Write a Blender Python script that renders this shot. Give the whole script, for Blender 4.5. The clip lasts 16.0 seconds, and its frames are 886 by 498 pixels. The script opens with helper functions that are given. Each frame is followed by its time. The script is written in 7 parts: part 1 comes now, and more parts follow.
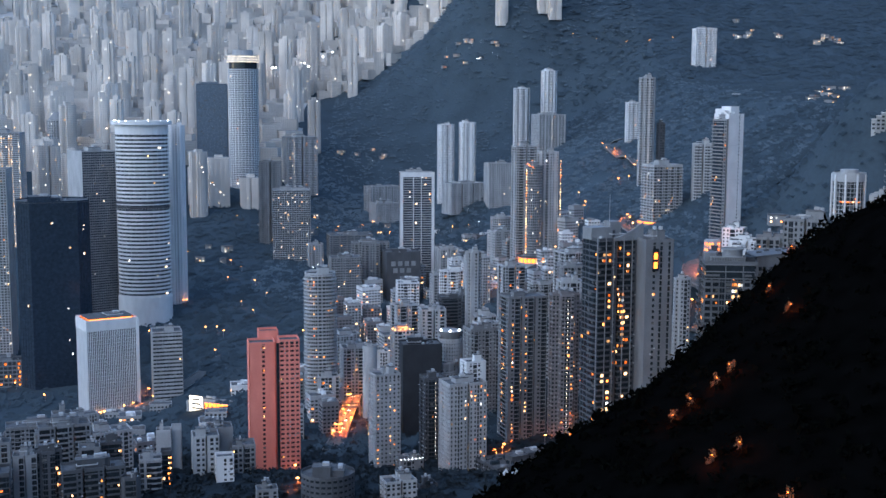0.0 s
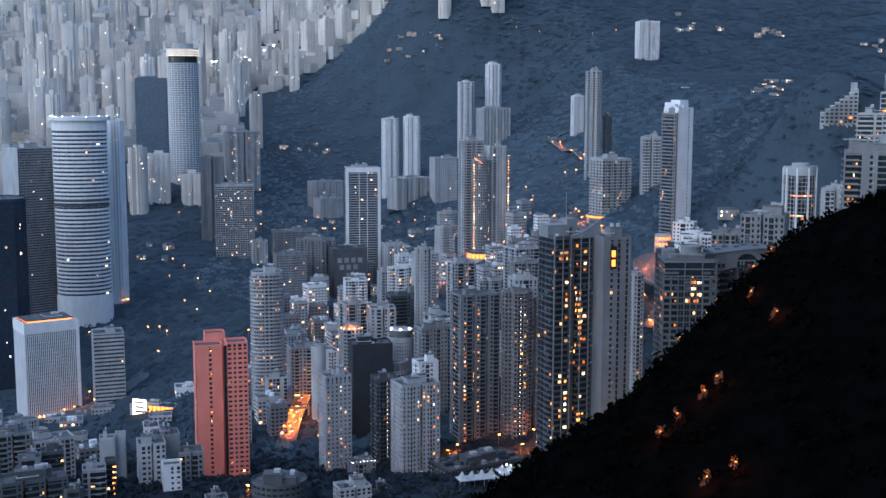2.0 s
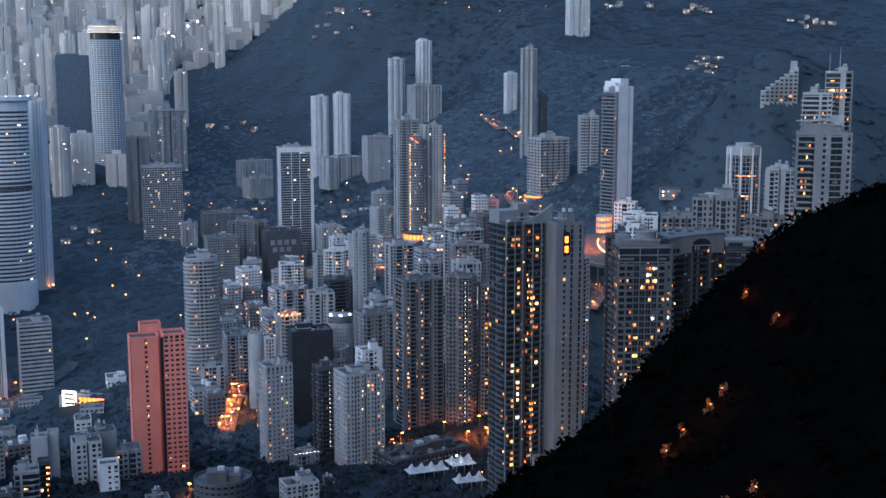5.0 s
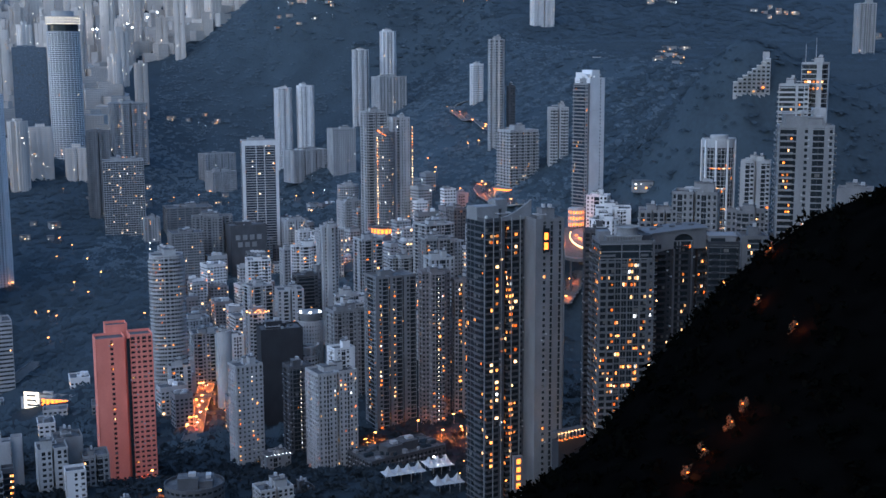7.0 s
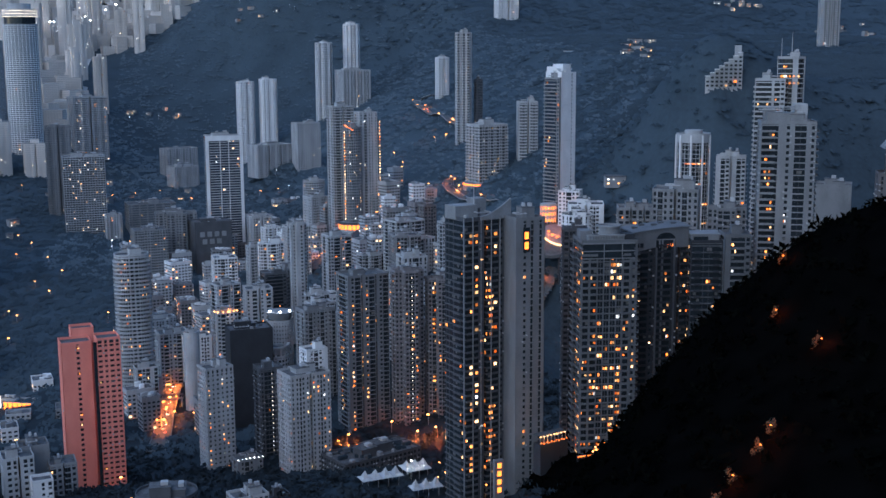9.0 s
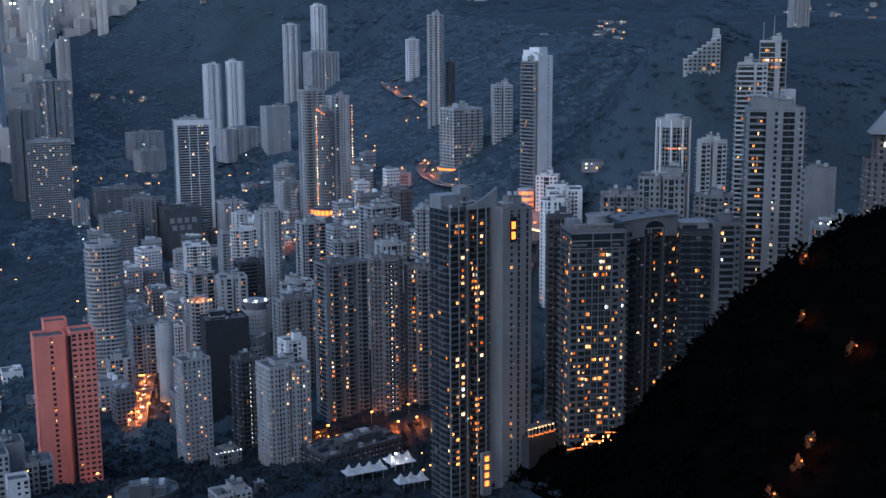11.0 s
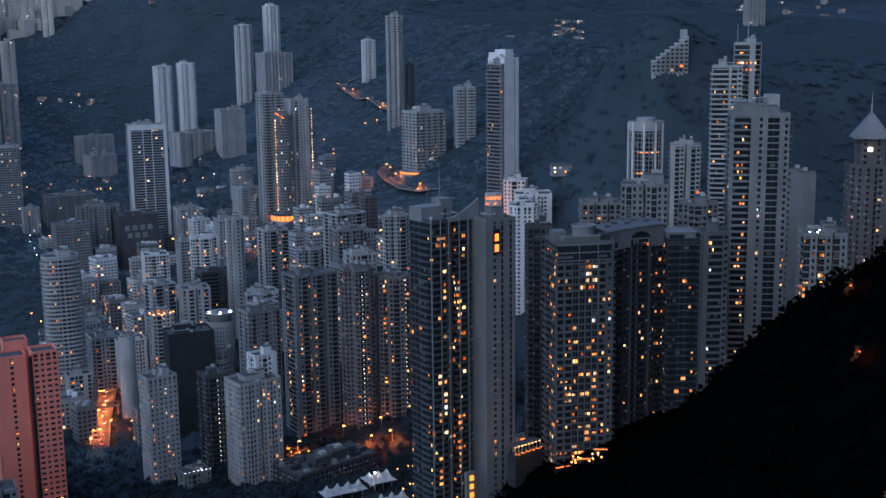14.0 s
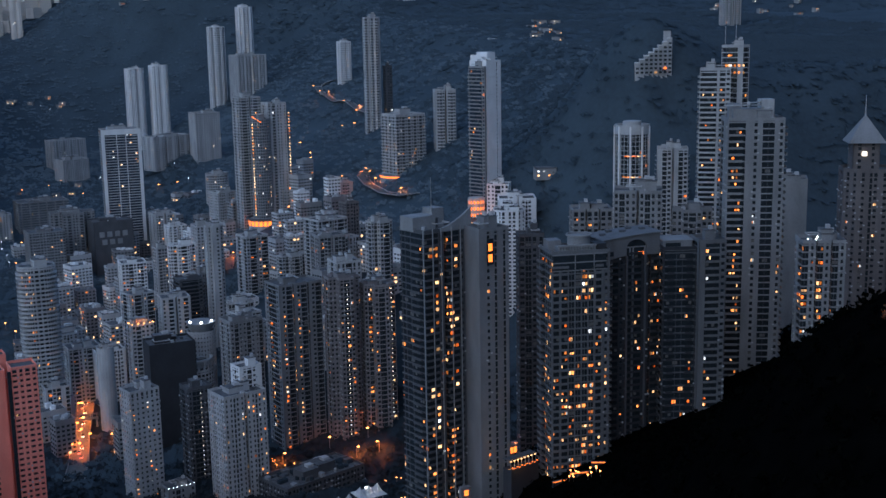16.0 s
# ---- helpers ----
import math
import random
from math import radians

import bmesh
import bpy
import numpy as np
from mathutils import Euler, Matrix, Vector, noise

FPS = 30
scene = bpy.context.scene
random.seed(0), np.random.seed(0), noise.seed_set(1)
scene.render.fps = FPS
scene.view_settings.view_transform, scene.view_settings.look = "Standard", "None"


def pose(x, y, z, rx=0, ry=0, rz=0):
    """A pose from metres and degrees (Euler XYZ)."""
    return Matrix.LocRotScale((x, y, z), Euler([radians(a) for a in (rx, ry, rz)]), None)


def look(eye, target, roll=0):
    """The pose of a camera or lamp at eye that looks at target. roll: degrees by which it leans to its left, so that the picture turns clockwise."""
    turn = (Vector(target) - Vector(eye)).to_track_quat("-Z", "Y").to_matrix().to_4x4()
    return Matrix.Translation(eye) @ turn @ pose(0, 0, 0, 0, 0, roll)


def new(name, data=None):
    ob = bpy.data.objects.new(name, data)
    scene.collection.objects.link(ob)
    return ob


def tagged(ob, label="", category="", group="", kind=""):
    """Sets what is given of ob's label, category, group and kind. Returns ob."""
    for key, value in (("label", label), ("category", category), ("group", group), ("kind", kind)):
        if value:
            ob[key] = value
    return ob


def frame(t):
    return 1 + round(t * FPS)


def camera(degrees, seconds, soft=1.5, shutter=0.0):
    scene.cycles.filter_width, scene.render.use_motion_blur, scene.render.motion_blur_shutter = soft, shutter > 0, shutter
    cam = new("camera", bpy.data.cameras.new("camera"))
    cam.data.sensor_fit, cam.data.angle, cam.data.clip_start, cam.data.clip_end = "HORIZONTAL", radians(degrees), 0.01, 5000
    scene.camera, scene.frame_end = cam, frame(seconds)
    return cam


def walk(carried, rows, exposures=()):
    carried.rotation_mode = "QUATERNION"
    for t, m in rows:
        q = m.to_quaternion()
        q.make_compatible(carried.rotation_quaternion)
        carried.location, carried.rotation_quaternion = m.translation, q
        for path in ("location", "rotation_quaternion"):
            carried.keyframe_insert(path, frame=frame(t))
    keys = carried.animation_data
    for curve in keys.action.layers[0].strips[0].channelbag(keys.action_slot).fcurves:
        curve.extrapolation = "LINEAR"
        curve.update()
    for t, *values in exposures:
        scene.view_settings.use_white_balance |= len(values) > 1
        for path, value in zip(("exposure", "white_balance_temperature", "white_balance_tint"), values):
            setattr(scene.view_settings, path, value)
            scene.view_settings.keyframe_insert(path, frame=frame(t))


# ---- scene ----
cam = camera(41.0, 16.0, soft=1.55)
PATH = [  # seconds, x, y, z, yaw, pitch, roll
    (0.0, 0.00, 0.00, 290.00, -0.000, -7.000, 0.300),
    (0.5, -1.34, 3.99, 290.22, -0.652, -7.161, 0.221),
    (1.0, -2.67, 8.02, 290.42, -1.388, -7.242, 0.176),
    (1.5, -4.04, 11.81, 290.55, -2.112, -7.270, 0.172),
    (2.0, -5.48, 15.48, 291.00, -2.819, -7.316, 0.116),
    (2.5, -6.92, 19.05, 291.48, -3.475, -7.395, 0.086),
    (3.0, -8.47, 22.60, 291.91, -4.135, -7.481, 0.092),
    (3.5, -10.00, 26.08, 292.23, -4.729, -7.634, 0.074),
    (4.0, -11.66, 29.12, 292.87, -5.421, -7.914, 0.045),
    (6.5, -18.92, 46.32, 294.96, -7.683, -8.952, -0.145),
    (7.0, -19.98, 50.55, 295.09, -8.284, -8.938, -0.184),
    (7.5, -21.09, 54.42, 295.36, -8.850, -8.936, -0.193),
    (8.0, -22.74, 58.15, 295.68, -9.461, -8.961, -0.204),
    (8.5, -24.37, 61.35, 296.10, -9.861, -9.045, -0.168),
    (9.0, -25.87, 64.58, 296.76, -10.205, -9.320, -0.255),
    (11.5, -34.33, 80.57, 300.06, -12.360, -10.355, -0.433),
    (12.0, -36.04, 84.07, 300.77, -12.806, -10.367, -0.502),
    (12.5, -37.64, 87.29, 301.42, -13.224, -10.381, -0.559),
    (13.0, -39.12, 90.84, 302.06, -13.638, -10.392, -0.641),
    (13.5, -40.45, 94.31, 302.67, -13.988, -10.425, -0.692),
    (14.0, -42.13, 97.68, 303.33, -14.399, -10.412, -0.725),
    (14.5, -43.56, 101.04, 304.09, -14.745, -10.425, -0.789),
    (15.0, -45.08, 104.62, 304.71, -15.136, -10.437, -0.878),
    (15.5, -46.24, 107.92, 305.58, -15.435, -10.463, -0.932),
    (16.0, -47.58, 111.32, 306.29, -15.803, -10.485, -1.007),
]
walk(cam, [(t, pose(x, y, z, 90 + pitch, 0, yaw) @ pose(0, 0, 0, 0, 0, roll)) for t, x, y, z, yaw, pitch, roll in PATH],
     exposures=[(0.0, 2.52, 6950, 10), (4.0, 2.3, 6750, 10), (8.0, 2.12, 6650, 10), (12.0, 1.84, 6600, 10), (16.0, 1.48, 6550, 10)])

# world and light: an overcast blue dusk
world = bpy.data.worlds.new("dusk_sky")
scene.world = world
world.use_nodes = True
wn = world.node_tree
sky = wn.nodes.new("ShaderNodeTexSky")
sky.sky_type, sky.sun_disc = "NISHITA", False
sky.sun_elevation, sky.sun_rotation = radians(9), radians(-100)
sky.air_density, sky.dust_density, sky.ozone_density = 1.0, 0.5, 6.0
cloud = wn.nodes.new("ShaderNodeMix")  # an even cloud layer under the clear dusk sky
cloud.data_type = "RGBA"
cloud.inputs["Factor"].default_value = 0.5
cloud.inputs["B"].default_value = (0.58, 0.82, 1.16, 1)
wn.links.new(sky.outputs[0], cloud.inputs["A"])
wn.links.new(cloud.outputs["Result"], wn.nodes["Background"].inputs[0])
wn.nodes["Background"].inputs[1].default_value = 0.15
sun = new("sun", bpy.data.lights.new("sun", "SUN"))
sun.data.energy, sun.data.angle, sun.data.color = 0.2, radians(60), (1.0, 0.95, 0.9)
sun.matrix_world = look((-800, -300, 900), (0, 800, 0))


# materials
def node_mat(name):
    m = bpy.data.materials.new(name)
    m.use_nodes = True
    return m, m.node_tree, m.node_tree.nodes["Principled BSDF"]


def surface(name, colour, rough=0.8, spread=0.25, scale=0.15, streak=0.0, bump=0.15, metal=0.0, per_piece=0.0, gloss=0.3, up=False):
    """Weathered surface: broad stains, fine grain, rain streaks and relief, in world metres."""
    m, nt, b = node_mat(name)
    geo = nt.nodes.new("ShaderNodeNewGeometry")
    mp = nt.nodes.new("ShaderNodeMapping")
    mp.inputs["Scale"].default_value = (1, 1, 1 - 0.92 * min(1, streak * 2))
    nt.links.new(geo.outputs["Position"], mp.inputs[0])
    broad, fine = nt.nodes.new("ShaderNodeTexNoise"), nt.nodes.new("ShaderNodeTexNoise")
    broad.inputs["Scale"].default_value, broad.inputs["Detail"].default_value = scale, 5
    fine.inputs["Scale"].default_value, fine.inputs["Detail"].default_value = scale * 14, 4
    nt.links.new(mp.outputs[0], broad.inputs[0])
    nt.links.new(geo.outputs["Position"], fine.inputs[0])
    mix = nt.nodes.new("ShaderNodeMix")
    mix.data_type = "FLOAT"
    mix.inputs[0].default_value = 0.4
    nt.links.new(broad.outputs[0], mix.inputs[2])
    nt.links.new(fine.outputs[0], mix.inputs[3])
    ramp = nt.nodes.new("ShaderNodeValToRGB")
    lo = [max(0.0, c * (1 - spread)) for c in colour]
    hi = [min(0.95, c * (1 + spread)) for c in colour]
    ramp.color_ramp.elements[0].position, ramp.color_ramp.elements[1].position = 0.32, 0.68
    ramp.color_ramp.elements[0].color, ramp.color_ramp.elements[1].color = (*lo, 1), (*hi, 1)
    nt.links.new(mix.outputs[0], ramp.inputs[0])
    out = ramp.outputs[0]
    if per_piece:
        info = nt.nodes.new("ShaderNodeObjectInfo")
        hsv = nt.nodes.new("ShaderNodeHueSaturation")
        rng = nt.nodes.new("ShaderNodeMapRange")
        rng.inputs[3].default_value, rng.inputs[4].default_value = 1 - per_piece, 1 + per_piece
        nt.links.new(info.outputs["Random"], rng.inputs[0])
        nt.links.new(rng.outputs[0], hsv.inputs["Value"])
        nt.links.new(out, hsv.inputs["Color"])
        out = hsv.outputs[0]
    nt.links.new(out, b.inputs["Base Color"])
    b.inputs["Roughness"].default_value, b.inputs["Metallic"].default_value = rough, metal
    b.inputs["Specular IOR Level"].default_value = gloss
    if up:  # leaf sprays take the sky's light as a soft crown does
        mixn = nt.nodes.new("ShaderNodeVectorMath")
        mixn.inputs[1].default_value = (0, -0.5, 2.2)
        nt.links.new(geo.outputs["Normal"], mixn.inputs[0])
        nt.links.new(mixn.outputs[0], b.inputs["Normal"])
    if bump:
        bp = nt.nodes.new("ShaderNodeBump")
        bp.inputs["Strength"].default_value, bp.inputs["Distance"].default_value = bump, 0.3
        nt.links.new(fine.outputs[0], bp.inputs["Height"])
        nt.links.new(bp.outputs[0], b.inputs["Normal"])
    return m


def window_glass(name, colour, rough=0.12):
    m, nt, b = node_mat(name)
    geo, ns = nt.nodes.new("ShaderNodeNewGeometry"), nt.nodes.new("ShaderNodeTexNoise")
    ns.inputs["Scale"].default_value, ns.inputs["Detail"].default_value = 0.35, 3
    nt.links.new(geo.outputs["Position"], ns.inputs[0])
    ramp = nt.nodes.new("ShaderNodeValToRGB")
    ramp.color_ramp.elements[0].color = (*[c * 0.5 for c in colour], 1)
    ramp.color_ramp.elements[1].color = (*[c * 1.6 for c in colour], 1)
    nt.links.new(ns.outputs[0], ramp.inputs[0])
    nt.links.new(ramp.outputs[0], b.inputs["Base Color"])
    b.inputs["Roughness"].default_value = rough
    b.inputs["Specular IOR Level"].default_value = 0.35
    return m


def lamp_light(name, stops, strength, by_object=False):
    """A lit surface: colours picked per island or per object from stops, with uneven brightness."""
    m = bpy.data.materials.new(name)
    m.use_nodes = True
    nt = m.node_tree
    nt.nodes.clear()
    out, em = nt.nodes.new("ShaderNodeOutputMaterial"), nt.nodes.new("ShaderNodeEmission")
    if by_object:
        rnd = nt.nodes.new("ShaderNodeObjectInfo").outputs["Random"]
    else:
        rnd = nt.nodes.new("ShaderNodeNewGeometry").outputs["Random Per Island"]
    ramp = nt.nodes.new("ShaderNodeValToRGB")
    ramp.color_ramp.interpolation = "CONSTANT"
    els = ramp.color_ramp.elements
    while len(els) < len(stops):
        els.new(0.5)
    for el, (p, c) in zip(els, stops):
        el.position, el.color = p, (*c, 1)
    nt.links.new(rnd, ramp.inputs[0])
    mul = nt.nodes.new("ShaderNodeMath")
    mul.operation = "MULTIPLY_ADD"
    wave = nt.nodes.new("ShaderNodeMath")
    wave.operation = "FRACT"
    big = nt.nodes.new("ShaderNodeMath")
    big.operation = "MULTIPLY"
    big.inputs[1].default_value = 37.7
    nt.links.new(rnd, big.inputs[0])
    nt.links.new(big.outputs[0], wave.inputs[0])
    low = nt.nodes.new("ShaderNodeMath")
    low.operation = "POWER"
    low.inputs[1].default_value = 1.8
    nt.links.new(wave.outputs[0], low.inputs[0])
    nt.links.new(low.outputs[0], mul.inputs[0])
    mul.inputs[1].default_value, mul.inputs[2].default_value = strength * 1.5, strength * 0.2
    nt.links.new(ramp.outputs[0], em.inputs[0])
    nt.links.new(mul.outputs[0], em.inputs[1])
    nt.links.new(em.outputs[0], out.inputs[0])
    return m


ORANGE, AMBER, WARM, COOL = (1.0, 0.19, 0.033), (1.0, 0.31, 0.08), (1.0, 0.56, 0.27), (0.85, 0.93, 1.0)
HOME_STOPS = [(0.0, ORANGE), (0.18, AMBER), (0.58, WARM), (0.94, COOL)]
CONCRETE = surface("grey_concrete", (0.235, 0.237, 0.243), streak=0.35, per_piece=0.06)
PALE = surface("pale_render", (0.405, 0.405, 0.408), streak=0.35, per_piece=0.05)
WHITE = surface("white_paint", (0.74, 0.73, 0.725), spread=0.12, streak=0.3, per_piece=0.04)


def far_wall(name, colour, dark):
    """Pale render with rows of window openings, both coloured for haze, for towers too far off to build them."""
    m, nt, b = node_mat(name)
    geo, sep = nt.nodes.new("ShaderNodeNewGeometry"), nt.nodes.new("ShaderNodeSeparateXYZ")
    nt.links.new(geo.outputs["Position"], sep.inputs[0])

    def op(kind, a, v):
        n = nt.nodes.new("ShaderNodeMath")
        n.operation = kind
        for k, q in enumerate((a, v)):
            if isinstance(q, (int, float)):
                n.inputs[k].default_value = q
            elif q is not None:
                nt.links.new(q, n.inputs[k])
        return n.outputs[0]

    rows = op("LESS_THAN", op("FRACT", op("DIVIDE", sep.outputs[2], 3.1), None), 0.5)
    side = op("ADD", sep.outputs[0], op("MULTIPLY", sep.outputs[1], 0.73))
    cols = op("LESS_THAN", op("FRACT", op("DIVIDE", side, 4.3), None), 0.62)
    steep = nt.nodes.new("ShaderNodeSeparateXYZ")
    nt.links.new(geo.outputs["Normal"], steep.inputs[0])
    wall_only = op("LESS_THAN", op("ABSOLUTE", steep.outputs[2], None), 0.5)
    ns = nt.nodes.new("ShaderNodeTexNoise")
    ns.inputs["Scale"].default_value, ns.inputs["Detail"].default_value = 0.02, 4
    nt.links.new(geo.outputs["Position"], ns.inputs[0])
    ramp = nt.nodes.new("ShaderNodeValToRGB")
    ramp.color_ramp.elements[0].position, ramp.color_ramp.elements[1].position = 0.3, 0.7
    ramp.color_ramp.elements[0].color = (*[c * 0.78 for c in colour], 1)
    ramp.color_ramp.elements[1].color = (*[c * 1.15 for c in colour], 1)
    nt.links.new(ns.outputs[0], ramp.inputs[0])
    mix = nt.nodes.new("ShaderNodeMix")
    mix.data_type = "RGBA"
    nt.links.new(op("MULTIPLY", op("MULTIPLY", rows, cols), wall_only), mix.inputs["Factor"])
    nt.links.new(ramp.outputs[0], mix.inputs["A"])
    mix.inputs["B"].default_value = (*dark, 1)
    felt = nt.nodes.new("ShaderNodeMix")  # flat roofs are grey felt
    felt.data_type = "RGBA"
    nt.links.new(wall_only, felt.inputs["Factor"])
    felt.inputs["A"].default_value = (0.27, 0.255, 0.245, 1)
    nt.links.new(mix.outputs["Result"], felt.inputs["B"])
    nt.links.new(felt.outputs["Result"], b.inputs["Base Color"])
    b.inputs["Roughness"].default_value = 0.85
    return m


# Haze is put into wall and window colours: pale, with little contrast.
HAZE = far_wall("hazed_pale_render", (0.72, 0.65, 0.59), (0.61, 0.55, 0.50))
HAZE_GREY = far_wall("hazed_grey_render", (0.60, 0.545, 0.495), (0.43, 0.39, 0.36))
DIM = surface("dark_grey_tile", (0.085, 0.088, 0.096), streak=0.3, per_piece=0.08)
BROWN = surface("brown_grey_tile", (0.15, 0.135, 0.135), streak=0.3, per_piece=0.08)
PINK = surface("salmon_paint", (0.93, 0.265, 0.2), spread=0.14, streak=0.3, per_piece=0.04)
ROOF = surface("roof_felt", (0.105, 0.105, 0.11), spread=0.5, scale=0.3)
# Paved far streets, kept pale to stand in for haze between the towers.
PAVING = surface("pale_paving", (0.44, 0.43, 0.42), spread=0.3, scale=0.02)
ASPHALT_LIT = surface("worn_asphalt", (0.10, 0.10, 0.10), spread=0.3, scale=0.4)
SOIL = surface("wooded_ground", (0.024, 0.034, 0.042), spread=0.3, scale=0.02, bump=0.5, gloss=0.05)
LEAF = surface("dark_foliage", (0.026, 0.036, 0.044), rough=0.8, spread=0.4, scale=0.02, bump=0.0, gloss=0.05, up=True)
# Paler and bluer than near woodland: haze is put into these three colours.
HAZED_SOIL = surface("hazed_ground", (0.050, 0.071, 0.087), spread=0.2, scale=0.02, bump=0.3, gloss=0.05)
HAZED_LEAF = surface("hazed_foliage", (0.090, 0.120, 0.142), rough=0.8, spread=0.18, scale=0.02, bump=0.0, gloss=0.05)
HALF_HAZED_LEAF = surface("half_hazed_foliage", (0.050, 0.071, 0.087), rough=0.8, spread=0.15, scale=0.02, bump=0.0, gloss=0.05)
# Deep shade is put into these spur colours; soil and leaves are lighter.
SPUR_SOIL = surface("shade_black_soil", (0.0018, 0.0018, 0.0018), spread=0.5, scale=0.2, gloss=0.0)
SPUR_LEAF = surface("shade_black_leaf", (0.002, 0.0023, 0.002), rough=0.9, spread=0.5, scale=0.2, bump=0.0, gloss=0.0)
METAL = surface("galvanised_metal", (0.45, 0.46, 0.48), rough=0.45, metal=0.7, bump=0.0)
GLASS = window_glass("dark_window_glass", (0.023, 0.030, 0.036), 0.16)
# Glass of farther towers, lightened: haze is put into these three colours.
FARGLASS = window_glass("hazed_window_glass", (0.105, 0.118, 0.132), 0.3)
MIDGLASS = window_glass("half_hazed_glass", (0.055, 0.064, 0.073), 0.25)
HAZEGLASS = window_glass("hazed_blue_glass", (0.12, 0.155, 0.20), 0.3)
BLUEGLASS = window_glass("blue_curtain_glass", (0.03, 0.045, 0.065), 0.2)
BLIND = surface("drawn_curtain", (0.13, 0.125, 0.12), spread=0.3, scale=0.6, bump=0.0)
LIT = lamp_light("lit_window", HOME_STOPS, 0.62)
LIT_ONE = lamp_light("lit_window_single", HOME_STOPS, 0.62, True)
LIT_COOL = lamp_light("office_light", [(0.0, WARM), (0.35, (1.0, 0.9, 0.78)), (0.7, COOL)], 0.45)
LIT_FAR = lamp_light("far_window_light", [(0.0, AMBER), (0.25, WARM), (0.6, (1.0, 0.86, 0.7)), (0.9, COOL)], 0.6)
HOUSE_LIGHT = lamp_light("house_window_light", [(0.0, AMBER), (0.3, WARM), (0.55, (1.0, 0.9, 0.78)), (0.85, COOL)], 1.1, True)
LIT_STAIR = lamp_light("stair_light", [(0.0, (1.0, 0.9, 0.75)), (0.6, COOL)], 0.5)
BULB = lamp_light("street_bulb", [(0.0, ORANGE), (0.55, AMBER), (0.85, WARM)], 2.0)
BULB_WHITE = lamp_light("white_bulb", [(0.0, (1.0, 0.8, 0.6)), (0.5, COOL)], 3.0)
LAMP_ORANGE = lamp_light("sodium_bulb", [(0.0, ORANGE)], 1.2)
STRIP = lamp_light("warm_light_strip", [(0.0, WARM), (0.6, AMBER)], 0.55)
GLOW = lamp_light("orange_light_strip", [(0.0, ORANGE), (0.6, AMBER)], 0.65)
STRING = lamp_light("string_bulb", [(0.0, (1.0, 0.68, 0.4)), (0.7, AMBER)], 0.7)
TAIL = lamp_light("tail_light", [(0.0, (1.0, 0.05, 0.02))], 2.0)
BUSH = surface("bush_leaf", (0.07, 0.06, 0.04), rough=0.8, spread=0.3, scale=0.5, bump=0.0, gloss=0.1)
SLATE = surface("slate_grey_tile", (0.185, 0.188, 0.196), streak=0.3, per_piece=0.08)
ASH = surface("ash_grey_tile", (0.125, 0.128, 0.136), streak=0.3, per_piece=0.08)
BLACK = surface("black_stone", (0.034, 0.037, 0.043), streak=0.2, per_piece=0.05)
TAUPE = surface("taupe_tile", (0.205, 0.19, 0.194), streak=0.3, per_piece=0.08)


# mesh helpers
class Shape:
    def __init__(self):
        self.v, self.f = [], []

    def box(self, cx, cy, z0, sx, sy, sz, turn=0.0):
        c, s, n = math.cos(turn), math.sin(turn), len(self.v)
        for z in (z0, z0 + sz):
            for ux, uy in ((-1, -1), (1, -1), (1, 1), (-1, 1)):
                x, y = ux * sx / 2, uy * sy / 2
                self.v.append((cx + c * x - s * y, cy + s * x + c * y, z))
        for q in ((3, 2, 1, 0), (4, 5, 6, 7), (0, 1, 5, 4), (1, 2, 6, 5), (2, 3, 7, 6), (3, 0, 4, 7)):
            self.f.append(tuple(n + i for i in q))
        return self

    def prism(self, poly, z0, z1, top=None):
        n, k = len(self.v), len(poly)
        up = poly if top is None else top
        self.v += [(x, y, z0) for x, y in poly] + [(x, y, z1) for x, y in up]
        self.f += [(n + i, n + (i + 1) % k, n + k + (i + 1) % k, n + k + i) for i in range(k)]
        self.f += [tuple(n + k + i for i in range(k)), tuple(n + i for i in reversed(range(k)))]
        return self

    def quad(self, a, b, c, d):
        n = len(self.v)
        self.v += [a, b, c, d]
        self.f.append((n, n + 1, n + 2, n + 3))
        return self

    def ring(self, poly, thick, z0, h):
        """A parapet or band that follows the edges of poly."""
        n, k, inner = len(self.v), len(poly), shrink(poly, thick)
        for loop, z in ((poly, z0), (poly, z0 + h), (inner, z0 + h), (inner, z0)):
            self.v += [(x, y, z) for x, y in loop]
        for a in range(4):
            b = (a + 1) % 4
            self.f += [(n + a * k + i, n + a * k + (i + 1) % k, n + b * k + (i + 1) % k, n + b * k + i) for i in range(k)]
        return self

    def mesh(self, name, material, smooth=False):
        me = bpy.data.meshes.new(name)
        me.from_pydata(self.v, [], self.f)
        me.materials.append(material)
        if smooth:
            me.polygons.foreach_set("use_smooth", [True] * len(me.polygons))
        return me


def edges(poly):
    """For each edge of an anticlockwise outline: middle, length, turn, outward normal."""
    out = []
    for (x0, y0), (x1, y1) in zip(poly, poly[1:] + poly[:1]):
        L = math.hypot(x1 - x0, y1 - y0)
        out.append(((x0 + x1) / 2, (y0 + y1) / 2, L, math.atan2(y1 - y0, x1 - x0), (y1 - y0) / L, (x0 - x1) / L))
    return out


def part(name, shape, material, parent, label="", at=None):
    ob = new(name, shape if isinstance(shape, bpy.types.Mesh) else shape.mesh(name, material))
    ob.parent = parent
    if at is not None:
        ob.matrix_basis = at
    if label:
        ob["label"] = label
    return ob


def thing(name, x, y, z, turn, label, category, group=""):
    e = new(name)
    e.empty_display_size = 2
    e.matrix_basis = pose(x, y, z, 0, 0, turn)
    return tagged(e, label, category, group)


